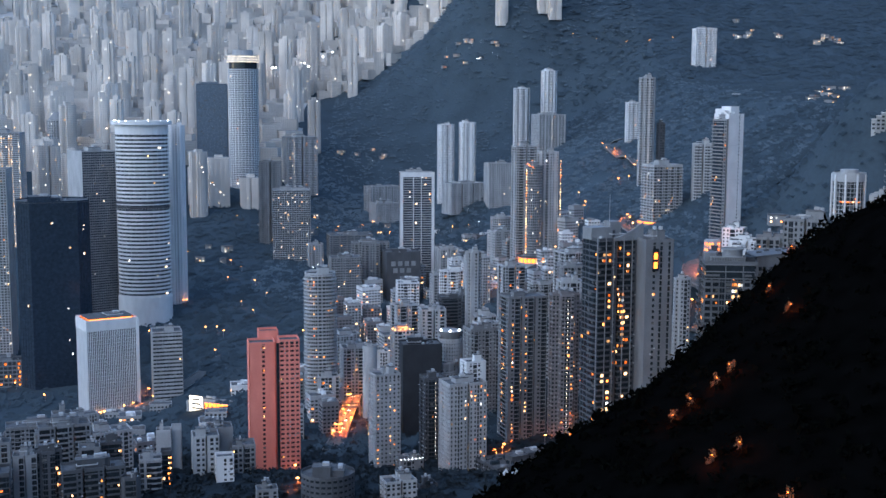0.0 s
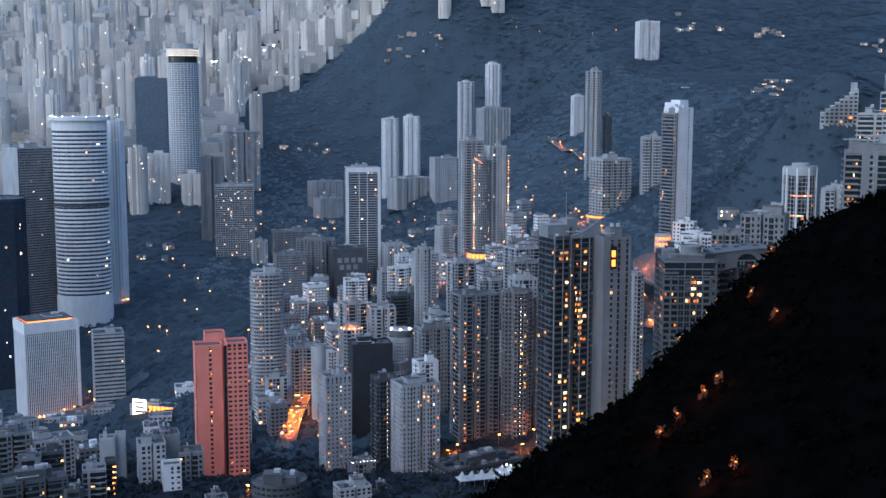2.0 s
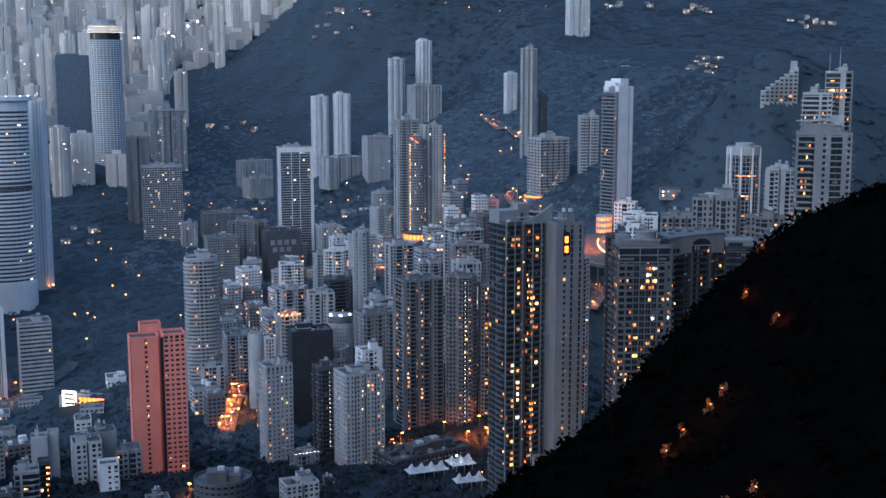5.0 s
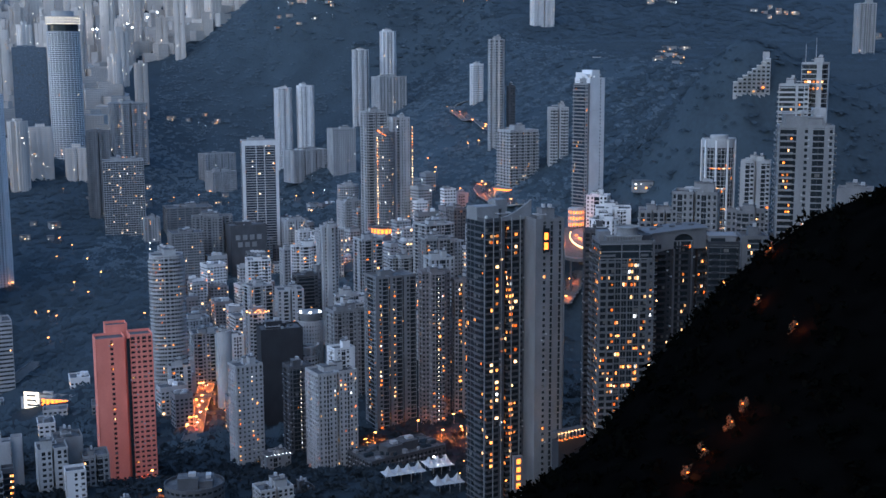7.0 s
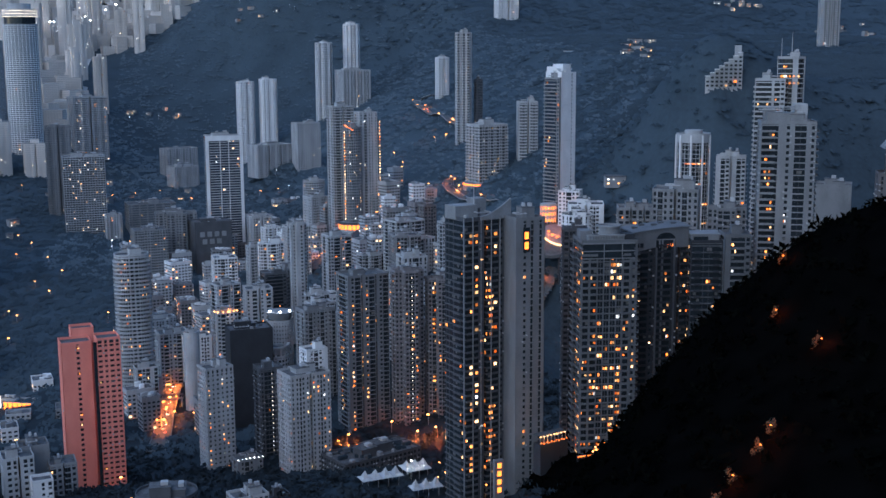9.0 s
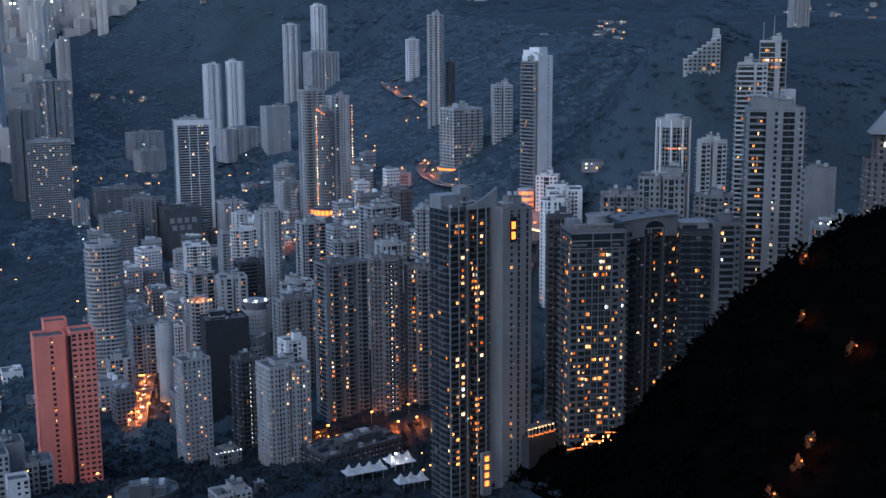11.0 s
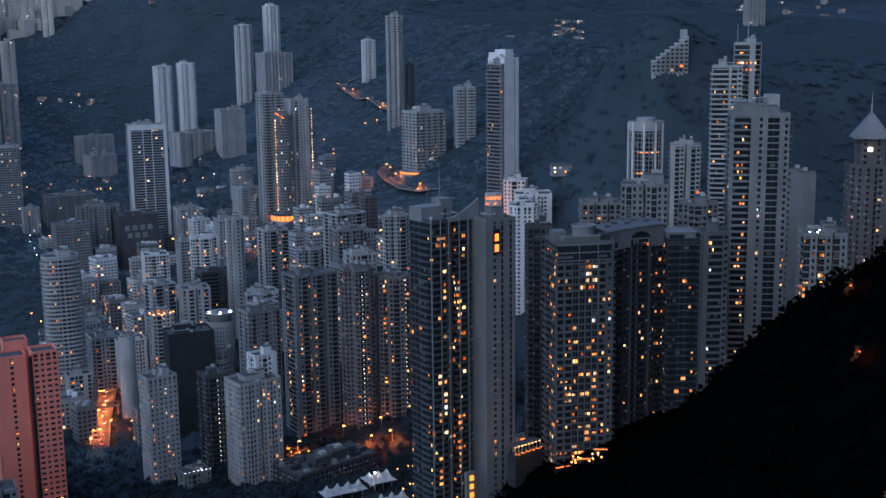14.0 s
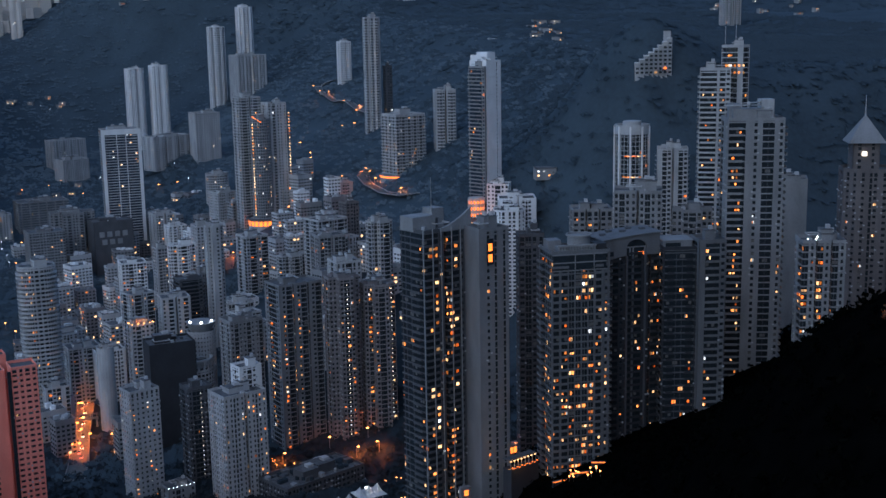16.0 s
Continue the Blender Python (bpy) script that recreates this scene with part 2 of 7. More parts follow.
# outlines, anticlockwise
def rect(w, d):
    return [(-w / 2, -d / 2), (w / 2, -d / 2), (w / 2, d / 2), (-w / 2, d / 2)]


def cross(w, d, a=0.3, b=0.3):
    """A cruciform tower plan with re-entrant corners."""
    x, y, i, j = w / 2, d / 2, w * a / 1.0, d * b / 1.0
    i, j = w / 2 - i, d / 2 - j
    return [(-i, -y), (i, -y), (i, -j), (x, -j), (x, j), (i, j), (i, y), (-i, y), (-i, j), (-x, j), (-x, -j), (-i, -j)]


def comb(w, d, n=3, notch=0.22):
    """A slab whose long sides are cut by n-1 light wells."""
    seg = w / (2 * n - 1 - (n - 1) * 0.9)
    well = (w - n * seg) / max(1, n - 1)
    front, x = [], -w / 2
    for k in range(n):
        front += [(x, -d / 2), (x + seg, -d / 2)]
        x += seg
        if k < n - 1:
            front += [(x, -d / 2 + d * notch), (x + well, -d / 2 + d * notch)]
            x += well
    return front + [(-a, -b) for a, b in front]


def oval(w, d, n=28, power=2.0):
    pts = []
    for i in range(n):
        a = 2 * math.pi * i / n
        c, s = math.cos(a), math.sin(a)
        pts.append((w / 2 * math.copysign(abs(c) ** (2 / power), c), d / 2 * math.copysign(abs(s) ** (2 / power), s)))
    return pts


def clipped(w, d, c):
    x, y = w / 2, d / 2
    return [(-x + c, -y), (x - c, -y), (x, -y + c), (x, y - c), (x - c, y), (-x + c, y), (-x, y - c), (-x, -y + c)]


def ribbed(poly, step=7.0, out=1.0):
    """The outline with shallow projecting bays along its long edges."""
    pts = []
    for x, y, L, tr, nx, ny in edges(poly):
        c, s_, n = math.cos(tr), math.sin(tr), int(L / step)
        pts.append((x - c * L / 2, y - s_ * L / 2))
        for k in range(n):
            u = -L / 2 + (k + 0.5) * L / n
            for du, o in ((-0.22, 0), (-0.22, out), (0.22, out), (0.22, 0)):
                v = u + du * L / n
                pts.append((x + c * v + nx * o, y + s_ * v + ny * o))
    return pts


def shrink(poly, k):
    out, n = [], len(poly)
    for i in range(n):
        (x0, y0), (x1, y1), (x2, y2) = poly[i - 1], poly[i], poly[(i + 1) % n]
        a, b = Vector((x1 - x0, y1 - y0)).normalized(), Vector((x2 - x1, y2 - y1)).normalized()
        na, nb = Vector((-a.y, a.x)), Vector((-b.y, b.x))
        m = na + nb
        m = m / max(0.3, m.dot(na)) if m.length > 1e-6 else na
        out.append((x1 + m.x * k, y1 + m.y * k))
    return out


# terrain
def smooth(a, b, x):
    t = min(1.0, max(0.0, (x - a) / (b - a)))
    return t * t * (3 - 2 * t)


RIDGE = ((-80, 168.8), (-40, 202.2), (-10, 225.1), (10, 238.9), (25, 252.5), (40, 256.3), (55, 265.2), (70, 285.7), (85, 292.2), (100, 289.4), (120, 264.2), (145, 232.7), (180, 188.3), (230, 125.0))


def ridge_line(x):
    return float(np.interp(x, [p[0] for p in RIDGE], [p[1] for p in RIDGE]))


def spur(x, y):
    """The dark wooded spur that runs down past the camera: a face that climbs to a ridge line, then drops behind it."""
    line = 0.2 * ridge_line(x - 12) + 0.3 * ridge_line(x - 5) + 0.3 * ridge_line(x + 5) + 0.2 * ridge_line(x + 12)
    v = y - line
    z = 244.55 + 0.348 * (x - 60) + 0.264 * (y - 240) + 0.483 * max(0.0, x - 75)
    z -= 1.117 * 0.5 * (v + math.sqrt(v * v + 1037))
    z -= 1.2 * max(0.0, y - 430) + 0.8 * max(0.0, 100 - y)
    return z


def shelf(x, y):
    """The slope under the near towers, climbing away from the valley."""
    z = 109.5 + 0.35 * (min(x, 330) - 127) - 0.25 * (max(y, 500) - 600)
    return z - 0.7 * max(0.0, 115 - x) - 0.6 * max(0.0, y - 620) - 0.3 * max(0.0, 500 - y)


def ground(x, y):
    near = 50 + 0.35 * max(0.0, min(740 - y, 100))
    low = near if y < 740 else 50 * (1 - smooth(740, 1080, y)) + 0.19 * max(0.0, y - 1150) + 0.12 * max(0.0, y - 3000)
    east = 45 + 0.55 * min(420.0, max(0.0, x + 20)) + 0.05 * max(0.0, y - 1000)
    w = smooth(180, 600, x)
    east += w * 0.27 * max(0.0, y - 2050) + (1 - w) * 0.4 * max(0.0, y - 2250)
    east += 262 * math.exp(-((x - 110) / 200) ** 2 - ((y - 2620) / 230) ** 2)
    e = smooth(-340, -110, x) * smooth(700, 960, y)
    z = low * (1 - e) + east * e
    z += 64 * math.exp(-((x - 345) / 52) ** 2 - ((y - 955) / 75) ** 2)  # knoll under the terraces
    z += 42 * math.exp(-((x - 28) / 60) ** 2 - ((y - 1700) / 90) ** 2)  # shelf of the low white terraces
    z -= 55 * math.exp(-((x - 212) / 38) ** 2 - ((y - 880) / 75) ** 2)  # gully below the tall white tower
    z -= 16 * math.exp(-((x - 352) / 13) ** 2 - ((y - 908) / 13) ** 2)  # ledge before the stepped villa
    z += 0.1 * max(0.0, abs(x) - 1400)
    z = max(z, shelf(x, y))
    s = spur(x, y)
    k = 12.0
    h = max(0.0, k - abs(z - s)) / k
    z = max(z, s) + h * h * k * 0.25
    rough = smooth(-200, 60, x) * smooth(1050, 1500, y)
    if s > z - 15:
        z += 1.2 * noise.noise((x * 0.05, y * 0.05, 7.7))
    if rough:
        z += rough * 7 * noise.noise((x * 0.012, y * 0.012, 3.1))
    return z


# towers
STRIP_WIDTH = {"N": 1.5, "W": 3.0, "G": 2.7, "R": 1.3, "B": 3.3}
STYLES = ("WGW", "WWRWW", "NGWGN", "WRGRW", "WBW", "NWGWN", "WGGW", "NWRWN", "WWGR", "WNBNW")


def strip_row(L, style):
    """The strips along one facade edge: kind, middle, width. N blank pier, W wall with windows, G glass bay, R recess, B balcony."""
    if L < 2.6:
        return [("N", 0.0, L)]
    seq, total = [], 0.0
    while not seq or total + STRIP_WIDTH[style[len(seq) % len(style)]] * 0.5 < L:
        k = style[len(seq) % len(style)]
        seq.append(k)
        total += STRIP_WIDTH[k]
    if seq[-1] in "RB" and len(seq) > 1:
        seq[-1] = "W"
        total = sum(STRIP_WIDTH[k] for k in seq)
    f, u, out = L / total, -L / 2, []
    for k in seq:
        w = STRIP_WIDTH[k] * f
        out.append((k, u + w / 2, w))
        u += w
    return out


FOOT = []


def tower(label, x, y, turn, plan, top, wall=CONCRETE, glass=GLASS, fh=2.9, bay=3.2, pier=0.32, sill=0.38, proud=0.4, lit=0.05,
          lamp=LIT, blank=(), stairs=(), strips=(), balcony=(), fine=False, base=None, group="", name="residential_tower", plant=2,
          parapet=1.4, band=None, seed=1, roof=ROOF, single=False, curtains=0.06, depth=4.0, style=None, opening=None, hot=False):
    """A tower: glass body, wall piers, floor edges, spandrels, panes with light, balconies, parapet and roof plant."""
    rnd = random.Random(seed * 7919 + int(abs(x) * 10))
    low = min(ground(x, y), ground(x + 12, y), ground(x - 12, y), ground(x, y - 12))
    gz = (low if base is None else base if depth == 0 else min(low, base)) - depth
    H = top - gz
    FOOT.append((x, y, max(abs(p[0]) for p in plan), max(abs(p[1]) for p in plan)))
    if name == "residential_tower" and 0.02 < lit and y < 1050:
        lit *= 1.15
    # farther towers get glass with haze in its colour, stronger beyond 1550 m
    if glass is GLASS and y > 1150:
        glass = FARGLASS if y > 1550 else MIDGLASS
    if y > 1150 and lamp is LIT:
        lamp = LIT_FAR
    e = thing(name, x, y, gz, turn, label, "building", group)
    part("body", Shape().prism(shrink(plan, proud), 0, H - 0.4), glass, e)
    nf = max(2, int(H / fh))
    curved = len(plan) > 23
    gridded = curved or name != "residential_tower"
    if style is None:
        style = rnd.choice(STYLES)
    walls, spandrels, blinds, stair, frames, coolers = Shape(), Shape(), Shape(), Shape(), Shape(), Shape()
    opening = opening or rnd.uniform(0.4, 0.66)
    breast = rnd.uniform(0.44, 0.56)
    hung = rnd.choice((0.15, 0.3, 0.45)) if y < 930 else 0.0
    piers, lits, decks, wide = [], [], [], {}

    def pane(px, py, c, s_, hw, z0, z1, chance):
        r = rnd.random()
        if r < chance:
            f = rnd.uniform(0.62, 1.0)
            a = 0.0 if rnd.random() < 0.5 else 1.0 - f
            z1 -= (z1 - z0) * rnd.choice((0.0, 0.0, 0.15, 0.35))
            b0, b1 = -hw + 2 * hw * a, -hw + 2 * hw * (a + f)
            n = 2 if b1 - b0 > 1.1 else 1  # casements parted by a mullion
            for q in range(n):
                u0, u1 = b0 + (b1 - b0) * q / n + 0.06, b0 + (b1 - b0) * (q + 1) / n - 0.06
                if n == 1 or rnd.random() < 0.85:
                    lits.append(((px + c * u0, py + s_ * u0, z0), (px + c * u1, py + s_ * u1, z0), (px + c * u1, py + s_ * u1, z1), (px + c * u0, py + s_ * u0, z1)))
        elif r > 1 - curtains:
            blinds.quad((px - c * hw, py - s_ * hw, z0), (px + c * hw, py + s_ * hw, z0), (px + c * hw, py + s_ * hw, z1), (px - c * hw, py - s_ * hw, z1))

    for i, (mx, my, L, tr, nx, ny) in enumerate(edges(plan)):
        c, s_ = math.cos(tr), math.sin(tr)
        if i in blank:
            walls.box(mx - nx * (proud + 0.02) / 2, my - ny * (proud + 0.02) / 2, 0, L + 0.02, proud + 0.04, H, tr)
        elif gridded:
            n = 1 if curved else max(1, round(L / bay))
            w = L / n
            pw = w * pier
            for j in range(n + (0 if curved else 1)):
                u = min(max(-L / 2 + j * w, -L / 2 + pw / 2), L / 2 - pw / 2)
                piers.append((mx + c * u - nx * proud / 2, my + s_ * u - ny * proud / 2, pw, tr))
            for j in range(n):
                u, warm = -L / 2 + (j + 0.5) * w, rnd.random() ** 3 * 3.2
                if i in strips:
                    warm = 0.36 / max(lit, 0.01)
                px, py = mx + c * u - nx * (proud - 0.05), my + s_ * u - ny * (proud - 0.05)
                for k in range(1, nf):
                    if (k + 1) * fh < H - 1:
                        pane(px, py, c, s_, (w - pw) / 2 * 0.74, k * fh + fh * max(sill, 0.36), (k + 1) * fh - 0.2, lit * 1.05 * warm)
        else:
            run = None
            row = strip_row(L, style if i not in balcony else style.replace("G", "B"))
            for kind, u, w in row + [("end", L / 2, 0.0)]:
                lo, hi = u - w / 2, u + w / 2
                win = w * min(0.8, opening * wide.setdefault(kind + str(round(u)), rnd.uniform(0.8, 1.2)))
                pieces = [(lo, hi)] if kind == "N" else [(lo, u - win / 2), (u + win / 2, hi)] if kind == "W" else []
                if run and (not pieces or abs(pieces[0][0] - run[1]) > 0.01):
                    piers.append((mx + c * (run[0] + run[1]) / 2 - nx * proud / 2, my + s_ * (run[0] + run[1]) / 2 - ny * proud / 2, run[1] - run[0], tr))
                    run = None
                for a, b in pieces:
                    if run and abs(a - run[1]) < 0.01:
                        run = (run[0], b)
                    else:
                        if run:
                            piers.append((mx + c * (run[0] + run[1]) / 2 - nx * proud / 2, my + s_ * (run[0] + run[1]) / 2 - ny * proud / 2, run[1] - run[0], tr))
                        run = (a, b)
                warm = rnd.random() ** 2.2 * 2.6
                px, py = mx + c * u - nx * (proud - 0.05), my + s_ * u - ny * (proud - 0.05)
                if kind == "W":
                    for k in range(nf):
                        if (k + 1) * fh < H - 0.5:
                            spandrels.box(mx + c * u - nx * (proud / 2 + 0.04), my + s_ * u - ny * (proud / 2 + 0.04), k * fh, win + 0.04, proud, fh * breast, tr)
                            if rnd.random() < hung:
                                v = u + (win / 2 + 0.35) * rnd.choice((-1, 1))
                                coolers.box(mx + c * v + nx * 0.2, my + s_ * v + ny * 0.2, k * fh + fh * 0.3, 0.75, 0.5, 0.6, tr)
                            pane(px, py, c, s_, win / 2, k * fh + fh * breast, (k + 1) * fh - 0.25, lit * 1.05 * warm)
                elif kind == "G":
                    frames.box(mx + c * u - nx * (proud / 2 + 0.1), my + s_ * u - ny * (proud / 2 + 0.1), 0, 0.14, proud * 0.6, H - 0.5, tr)
                    busy = 1.0
                    for k in range(nf):
                        if hot and k % 4 == 0:  # storeys in use come in groups
                            warm, busy = 1.0, rnd.choice((0.5, 1.8, 3.4))
                        if (k + 1) * fh < H - 0.5:
                            pane(px, py, c, s_, w * 0.44, k * fh + fh * 0.33, (k + 1) * fh - 0.42, lit * 1.5 * warm * busy)
                elif kind == "B":
                    decks.append(Shape().box(mx + c * u + nx * 0.45, my + s_ * u + ny * 0.45, 0, w * 0.96, 1.5, 0.22, tr).box(mx + c * u + nx * 1.12, my + s_ * u + ny * 1.12, 0.21, w * 0.96, 0.12, 0.85, tr))
                    for k in range(nf):
                        if (k + 1) * fh < H - 0.5:
                            for q in (-0.24, 0.24):
                                pane(px + c * w * q, py + s_ * w * q, c, s_, w * 0.2, k * fh + fh * 0.42, (k + 1) * fh - 0.35, lit * 1.0 * warm)
        if i in stairs:
            for k in range(2, nf):
                stair.box(mx, my, k * fh + fh * 0.45, min(0.5, L * 0.3), 0.14, fh * 0.2, tr)
    if fine:
        for px, py, w, tr in piers:
            part("pier", Shape().box(px, py, 0, w, proud, H, tr), wall, e)
    else:
        for px, py, w, tr in piers:
            walls.box(px, py, 0, w, proud, H, tr)
    if walls.f:
        part("wall", walls, wall, e)["kind"] = "stuff"
    if spandrels.f:
        part("spandrel_wall", spandrels, wall, e)["kind"] = "stuff"
    if coolers.f:
        part("cooling_unit", coolers, PALE, e, "small wall-hung air conditioners")["kind"] = "stuff"
    if frames.f:
        part("mullion_frame", frames, band or DIM, e)["kind"] = "stuff"
    bm = band or wall
    edge_h = fh * sill if gridded else 0.95 if y > 1100 else 0.55
    me = Shape().ring(shrink(plan, 0.03), proud, 0, edge_h).mesh("floor_band", bm)
    if fine:
        for k in range(nf + 1):
            if k * fh + edge_h < H - 0.1:
                part("floor_band", me, bm, e, at=pose(0, 0, k * fh))
    else:
        allb = Shape()
        for k in range(nf + 1):
            if k * fh + edge_h < H - 0.1:
                allb.ring(shrink(plan, 0.03), proud, k * fh, edge_h)
        part("floor_edge", allb, bm, e)["kind"] = "stuff"
    if balcony and curved:
        out = shrink(plan, -1.1)
        decks = [Shape().ring(out, 1.2, 0, 0.25).ring(out, 0.12, 0.24, 0.8)]
    joined, loose = Shape(), 0
    for deck in sorted(decks, key=lambda q: q.v[4][1]):  # the decks on the open side stay single
        loose += nf
        me = deck.mesh("balcony", wall) if curved or (fine and loose <= 300) else None
        for k in range(1, nf):
            if (k + 1) * fh < H:
                if me:
                    part("balcony", me, wall, e, at=pose(0, 0, k * fh))
                else:
                    n = len(joined.v)
                    joined.v += [(a, b, z + k * fh) for a, b, z in deck.v]
                    joined.f += [tuple(n + t for t in q) for q in deck.f]
    if joined.f:
        part("balcony_tier", joined, wall, e)["kind"] = "stuff"
    if blinds.f:
        part("curtain_lining", blinds, BLIND, e, "drawn grey curtains")["kind"] = "stuff"
    if lits:
        rnd.shuffle(lits)
        alone = lits[:26] if single else []
        for q in alone:
            part("lit_window", Shape().quad(*q), LIT_ONE, e)
        rest = Shape()
        for q in lits[len(alone):]:
            rest.quad(*q)
        if rest.f:
            part("window_light", rest, lamp, e, "warm lit windows")["kind"] = "stuff"
    if stair.f:
        part("stair_light", stair, LIT_STAIR, e, "column of stair lights")["kind"] = "stuff"
    part("roof", Shape().prism(shrink(plan, 0.15), H - 0.4, H), roof, e)
    if parapet:
        part("parapet", Shape().ring(plan, 0.3, H, parapet), wall, e)
    xs, ys = [p[0] for p in plan], [p[1] for p in plan]
    w, d = max(xs) - min(xs), max(ys) - min(ys)
    for k in range(plant):
        bw, bd, bh = rnd.uniform(0.2, 0.38) * w, rnd.uniform(0.25, 0.45) * d, rnd.uniform(2.5, 5.5)
        bx, by = rnd.uniform(-0.2, 0.2) * w, rnd.uniform(-0.18, 0.18) * d
        ph = part("plant_room", Shape().box(bx, by, H - 0.02 * k, bw, bd, bh), wall, e)
        part("plant_roof", Shape().box(bx, by, H + bh - 0.02 * k, bw + 0.5, bd + 0.5, 0.25), roof, ph)
        part("water_tank", Shape().box(bx + bw * 0.2, by, H + bh + 0.22, bw * 0.35, bd * 0.4, 1.6), PALE, ph)
    if plant > 1:
        part("roof_frame", Shape().ring(rect(w * 0.34, d * 0.34), 0.35, H + 2.4, 0.5), PALE, e).location = (rnd.uniform(-0.2, 0.2) * w, rnd.uniform(-0.2, 0.2) * d, 0)
        for k in range(rnd.randint(2, 4)):
            part("roof_unit", Shape().box(rnd.uniform(-0.32, 0.32) * w, rnd.uniform(-0.3, 0.3) * d, H, rnd.uniform(0.8, 2.2), rnd.uniform(0.8, 2.0), rnd.uniform(0.7, 2.0), rnd.uniform(0, 1)), rnd.choice((PALE, METAL, DIM)), e)
    return e, H


# the ground: one sheet out to the horizon, finer where the camera passes
def spread(lo, hi, fine_lo, fine_hi, step, growth):
    xs, x = [], fine_lo
    while x <= fine_hi:
        xs.append(x)
        x += step
    s, x = step, fine_lo
    while x > lo:
        s *= growth
        x -= s
        xs.insert(0, x)
    s, x = step, xs[-1]
    while x < hi:
        s *= growth
        x += s
        xs.append(x)
    return xs


GX = spread(-5200, 5200, -60, 330, 6, 1.045)
GY = spread(-3000, 5200, 150, 700, 6, 1.03)
land = Shape()
for gy in GY:
    for gx in GX:
        land.v.append((gx, gy, ground(gx, gy)))
for j in range(len(GY) - 1):
    for i in range(len(GX) - 1):
        k = j * len(GX) + i
        land.f.append((k, k + 1, k + len(GX) + 1, k + len(GX)))
land_mesh = land.mesh("ground", SOIL, True)
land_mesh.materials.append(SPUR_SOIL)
land_mesh.materials.append(HAZED_SOIL)
land_mesh.materials.append(PAVING)
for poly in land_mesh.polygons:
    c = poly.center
    # spur and near slope take the soil with shade in its colour
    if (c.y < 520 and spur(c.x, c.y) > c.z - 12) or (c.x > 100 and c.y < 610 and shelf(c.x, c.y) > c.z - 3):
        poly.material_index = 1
    elif c.y > 2100 and c.x < -0.06 * c.y - 150:
        poly.material_index = 3
    # far ground takes the soil with haze in its colour
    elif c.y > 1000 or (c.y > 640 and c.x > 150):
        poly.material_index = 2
terrain = new("ground", land_mesh)
tagged(terrain, "dark wooded hills falling to a dense city", "terrain", kind="structure")


def leaf_clumps(name, label, spots, leaf, count, seed, mat=LEAF, tall=0.9):
    """Woodland: each clump is a loose heap of small tilted leaf sprays with gaps, not a ball."""
    rng = np.random.default_rng(seed)
    c = np.array(spots)
    n = len(c)
    off = rng.normal(size=(n, count, 3))
    off /= np.linalg.norm(off, axis=2, keepdims=True)
    off *= (0.35 + 0.65 * rng.random((n, count, 1))) * c[:, None, 3:4]
    off[:, :, 2] = np.abs(off[:, :, 2]) * tall
    mid = c[:, None, :3] + off
    a = rng.normal(size=(n, count, 3)) * leaf * c[:, None, 3:4]
    b = rng.normal(size=(n, count, 3)) * leaf * c[:, None, 3:4]
    if mat in (HALF_HAZED_LEAF, HAZED_LEAF):  # spread crowns: sprays lie along the slope
        b[:, :, 0], b[:, :, 1] = -a[:, :, 1], a[:, :, 0]
        a[:, :, 2] = a[:, :, 2] * 0.15 + 0.66 * a[:, :, 1]
        b[:, :, 2] = b[:, :, 2] * 0.15 + 0.66 * b[:, :, 1]
    v = np.stack([mid - a * 0.5, mid + b * 0.5, mid + a * 0.6, mid - b * 0.5], axis=2).reshape(-1, 3)
    me = bpy.data.meshes.new(name)
    me.vertices.add(len(v))
    me.vertices.foreach_set("co", v.astype(np.float32).ravel())
    me.loops.add(len(v))
    me.loops.foreach_set("vertex_index", np.arange(len(v), dtype=np.int32))
    me.polygons.add(len(v) // 4)
    me.polygons.foreach_set("loop_start", np.arange(0, len(v), 4, dtype=np.int32))
    me.update(calc_edges=True)
    me.validate()
    me.materials.append(mat)
    return tagged(new(name, me), label, "trees", kind="stuff")


def scatter(seed, n, x0, x1, y0, y1, r0, r1, keep):
    rnd, out = random.Random(seed), []
    for _ in range(n):
        x, y = rnd.uniform(x0, x1), rnd.uniform(y0, y1)
        if keep(x, y):
            out.append((x, y, ground(x, y), rnd.uniform(r0, r1)))
    return out


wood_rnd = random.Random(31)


def open_land(x, y):
    """True where no street or court is kept clear of trees."""
    return not any(abs(x - a) < w and abs(y - b) < d for a, b, w, d in CLEARINGS)


CLEARINGS = ((-290, 1066, 58, 14), (-250, 1105, 18, 34), (218, 943, 15, 17), (96, 1232, 30, 34), (-75, 925, 9, 70), (-198, 958, 24, 16), (62, 1010, 20, 40))
# the spur's leaves carry its shade in their colour
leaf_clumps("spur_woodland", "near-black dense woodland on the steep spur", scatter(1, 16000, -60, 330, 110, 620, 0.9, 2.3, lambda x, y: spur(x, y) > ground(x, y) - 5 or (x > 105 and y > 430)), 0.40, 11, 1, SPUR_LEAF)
# left hill wood is paler than the right: more haze in its colour
leaf_clumps("hill_woodland", "dark blue-green woodland on the far hillside", scatter(2, 15000, -330, 420, 1000, 2900, 4, 8, lambda x, y: -240 < x < 300 + wood_rnd.uniform(-220, 220) and ground(x, y) > 60 and open_land(x, y)), 0.29, 12, 2, HAZED_LEAF, 0.4)
leaf_clumps("shaded_woodland", "dark woodland on the shaded side of the hill", scatter(8, 12000, 180, 1000, 1000, 2900, 4, 8, lambda x, y: x > 300 + wood_rnd.uniform(-220, 220)), 0.29, 12, 8, HALF_HAZED_LEAF, 0.4)
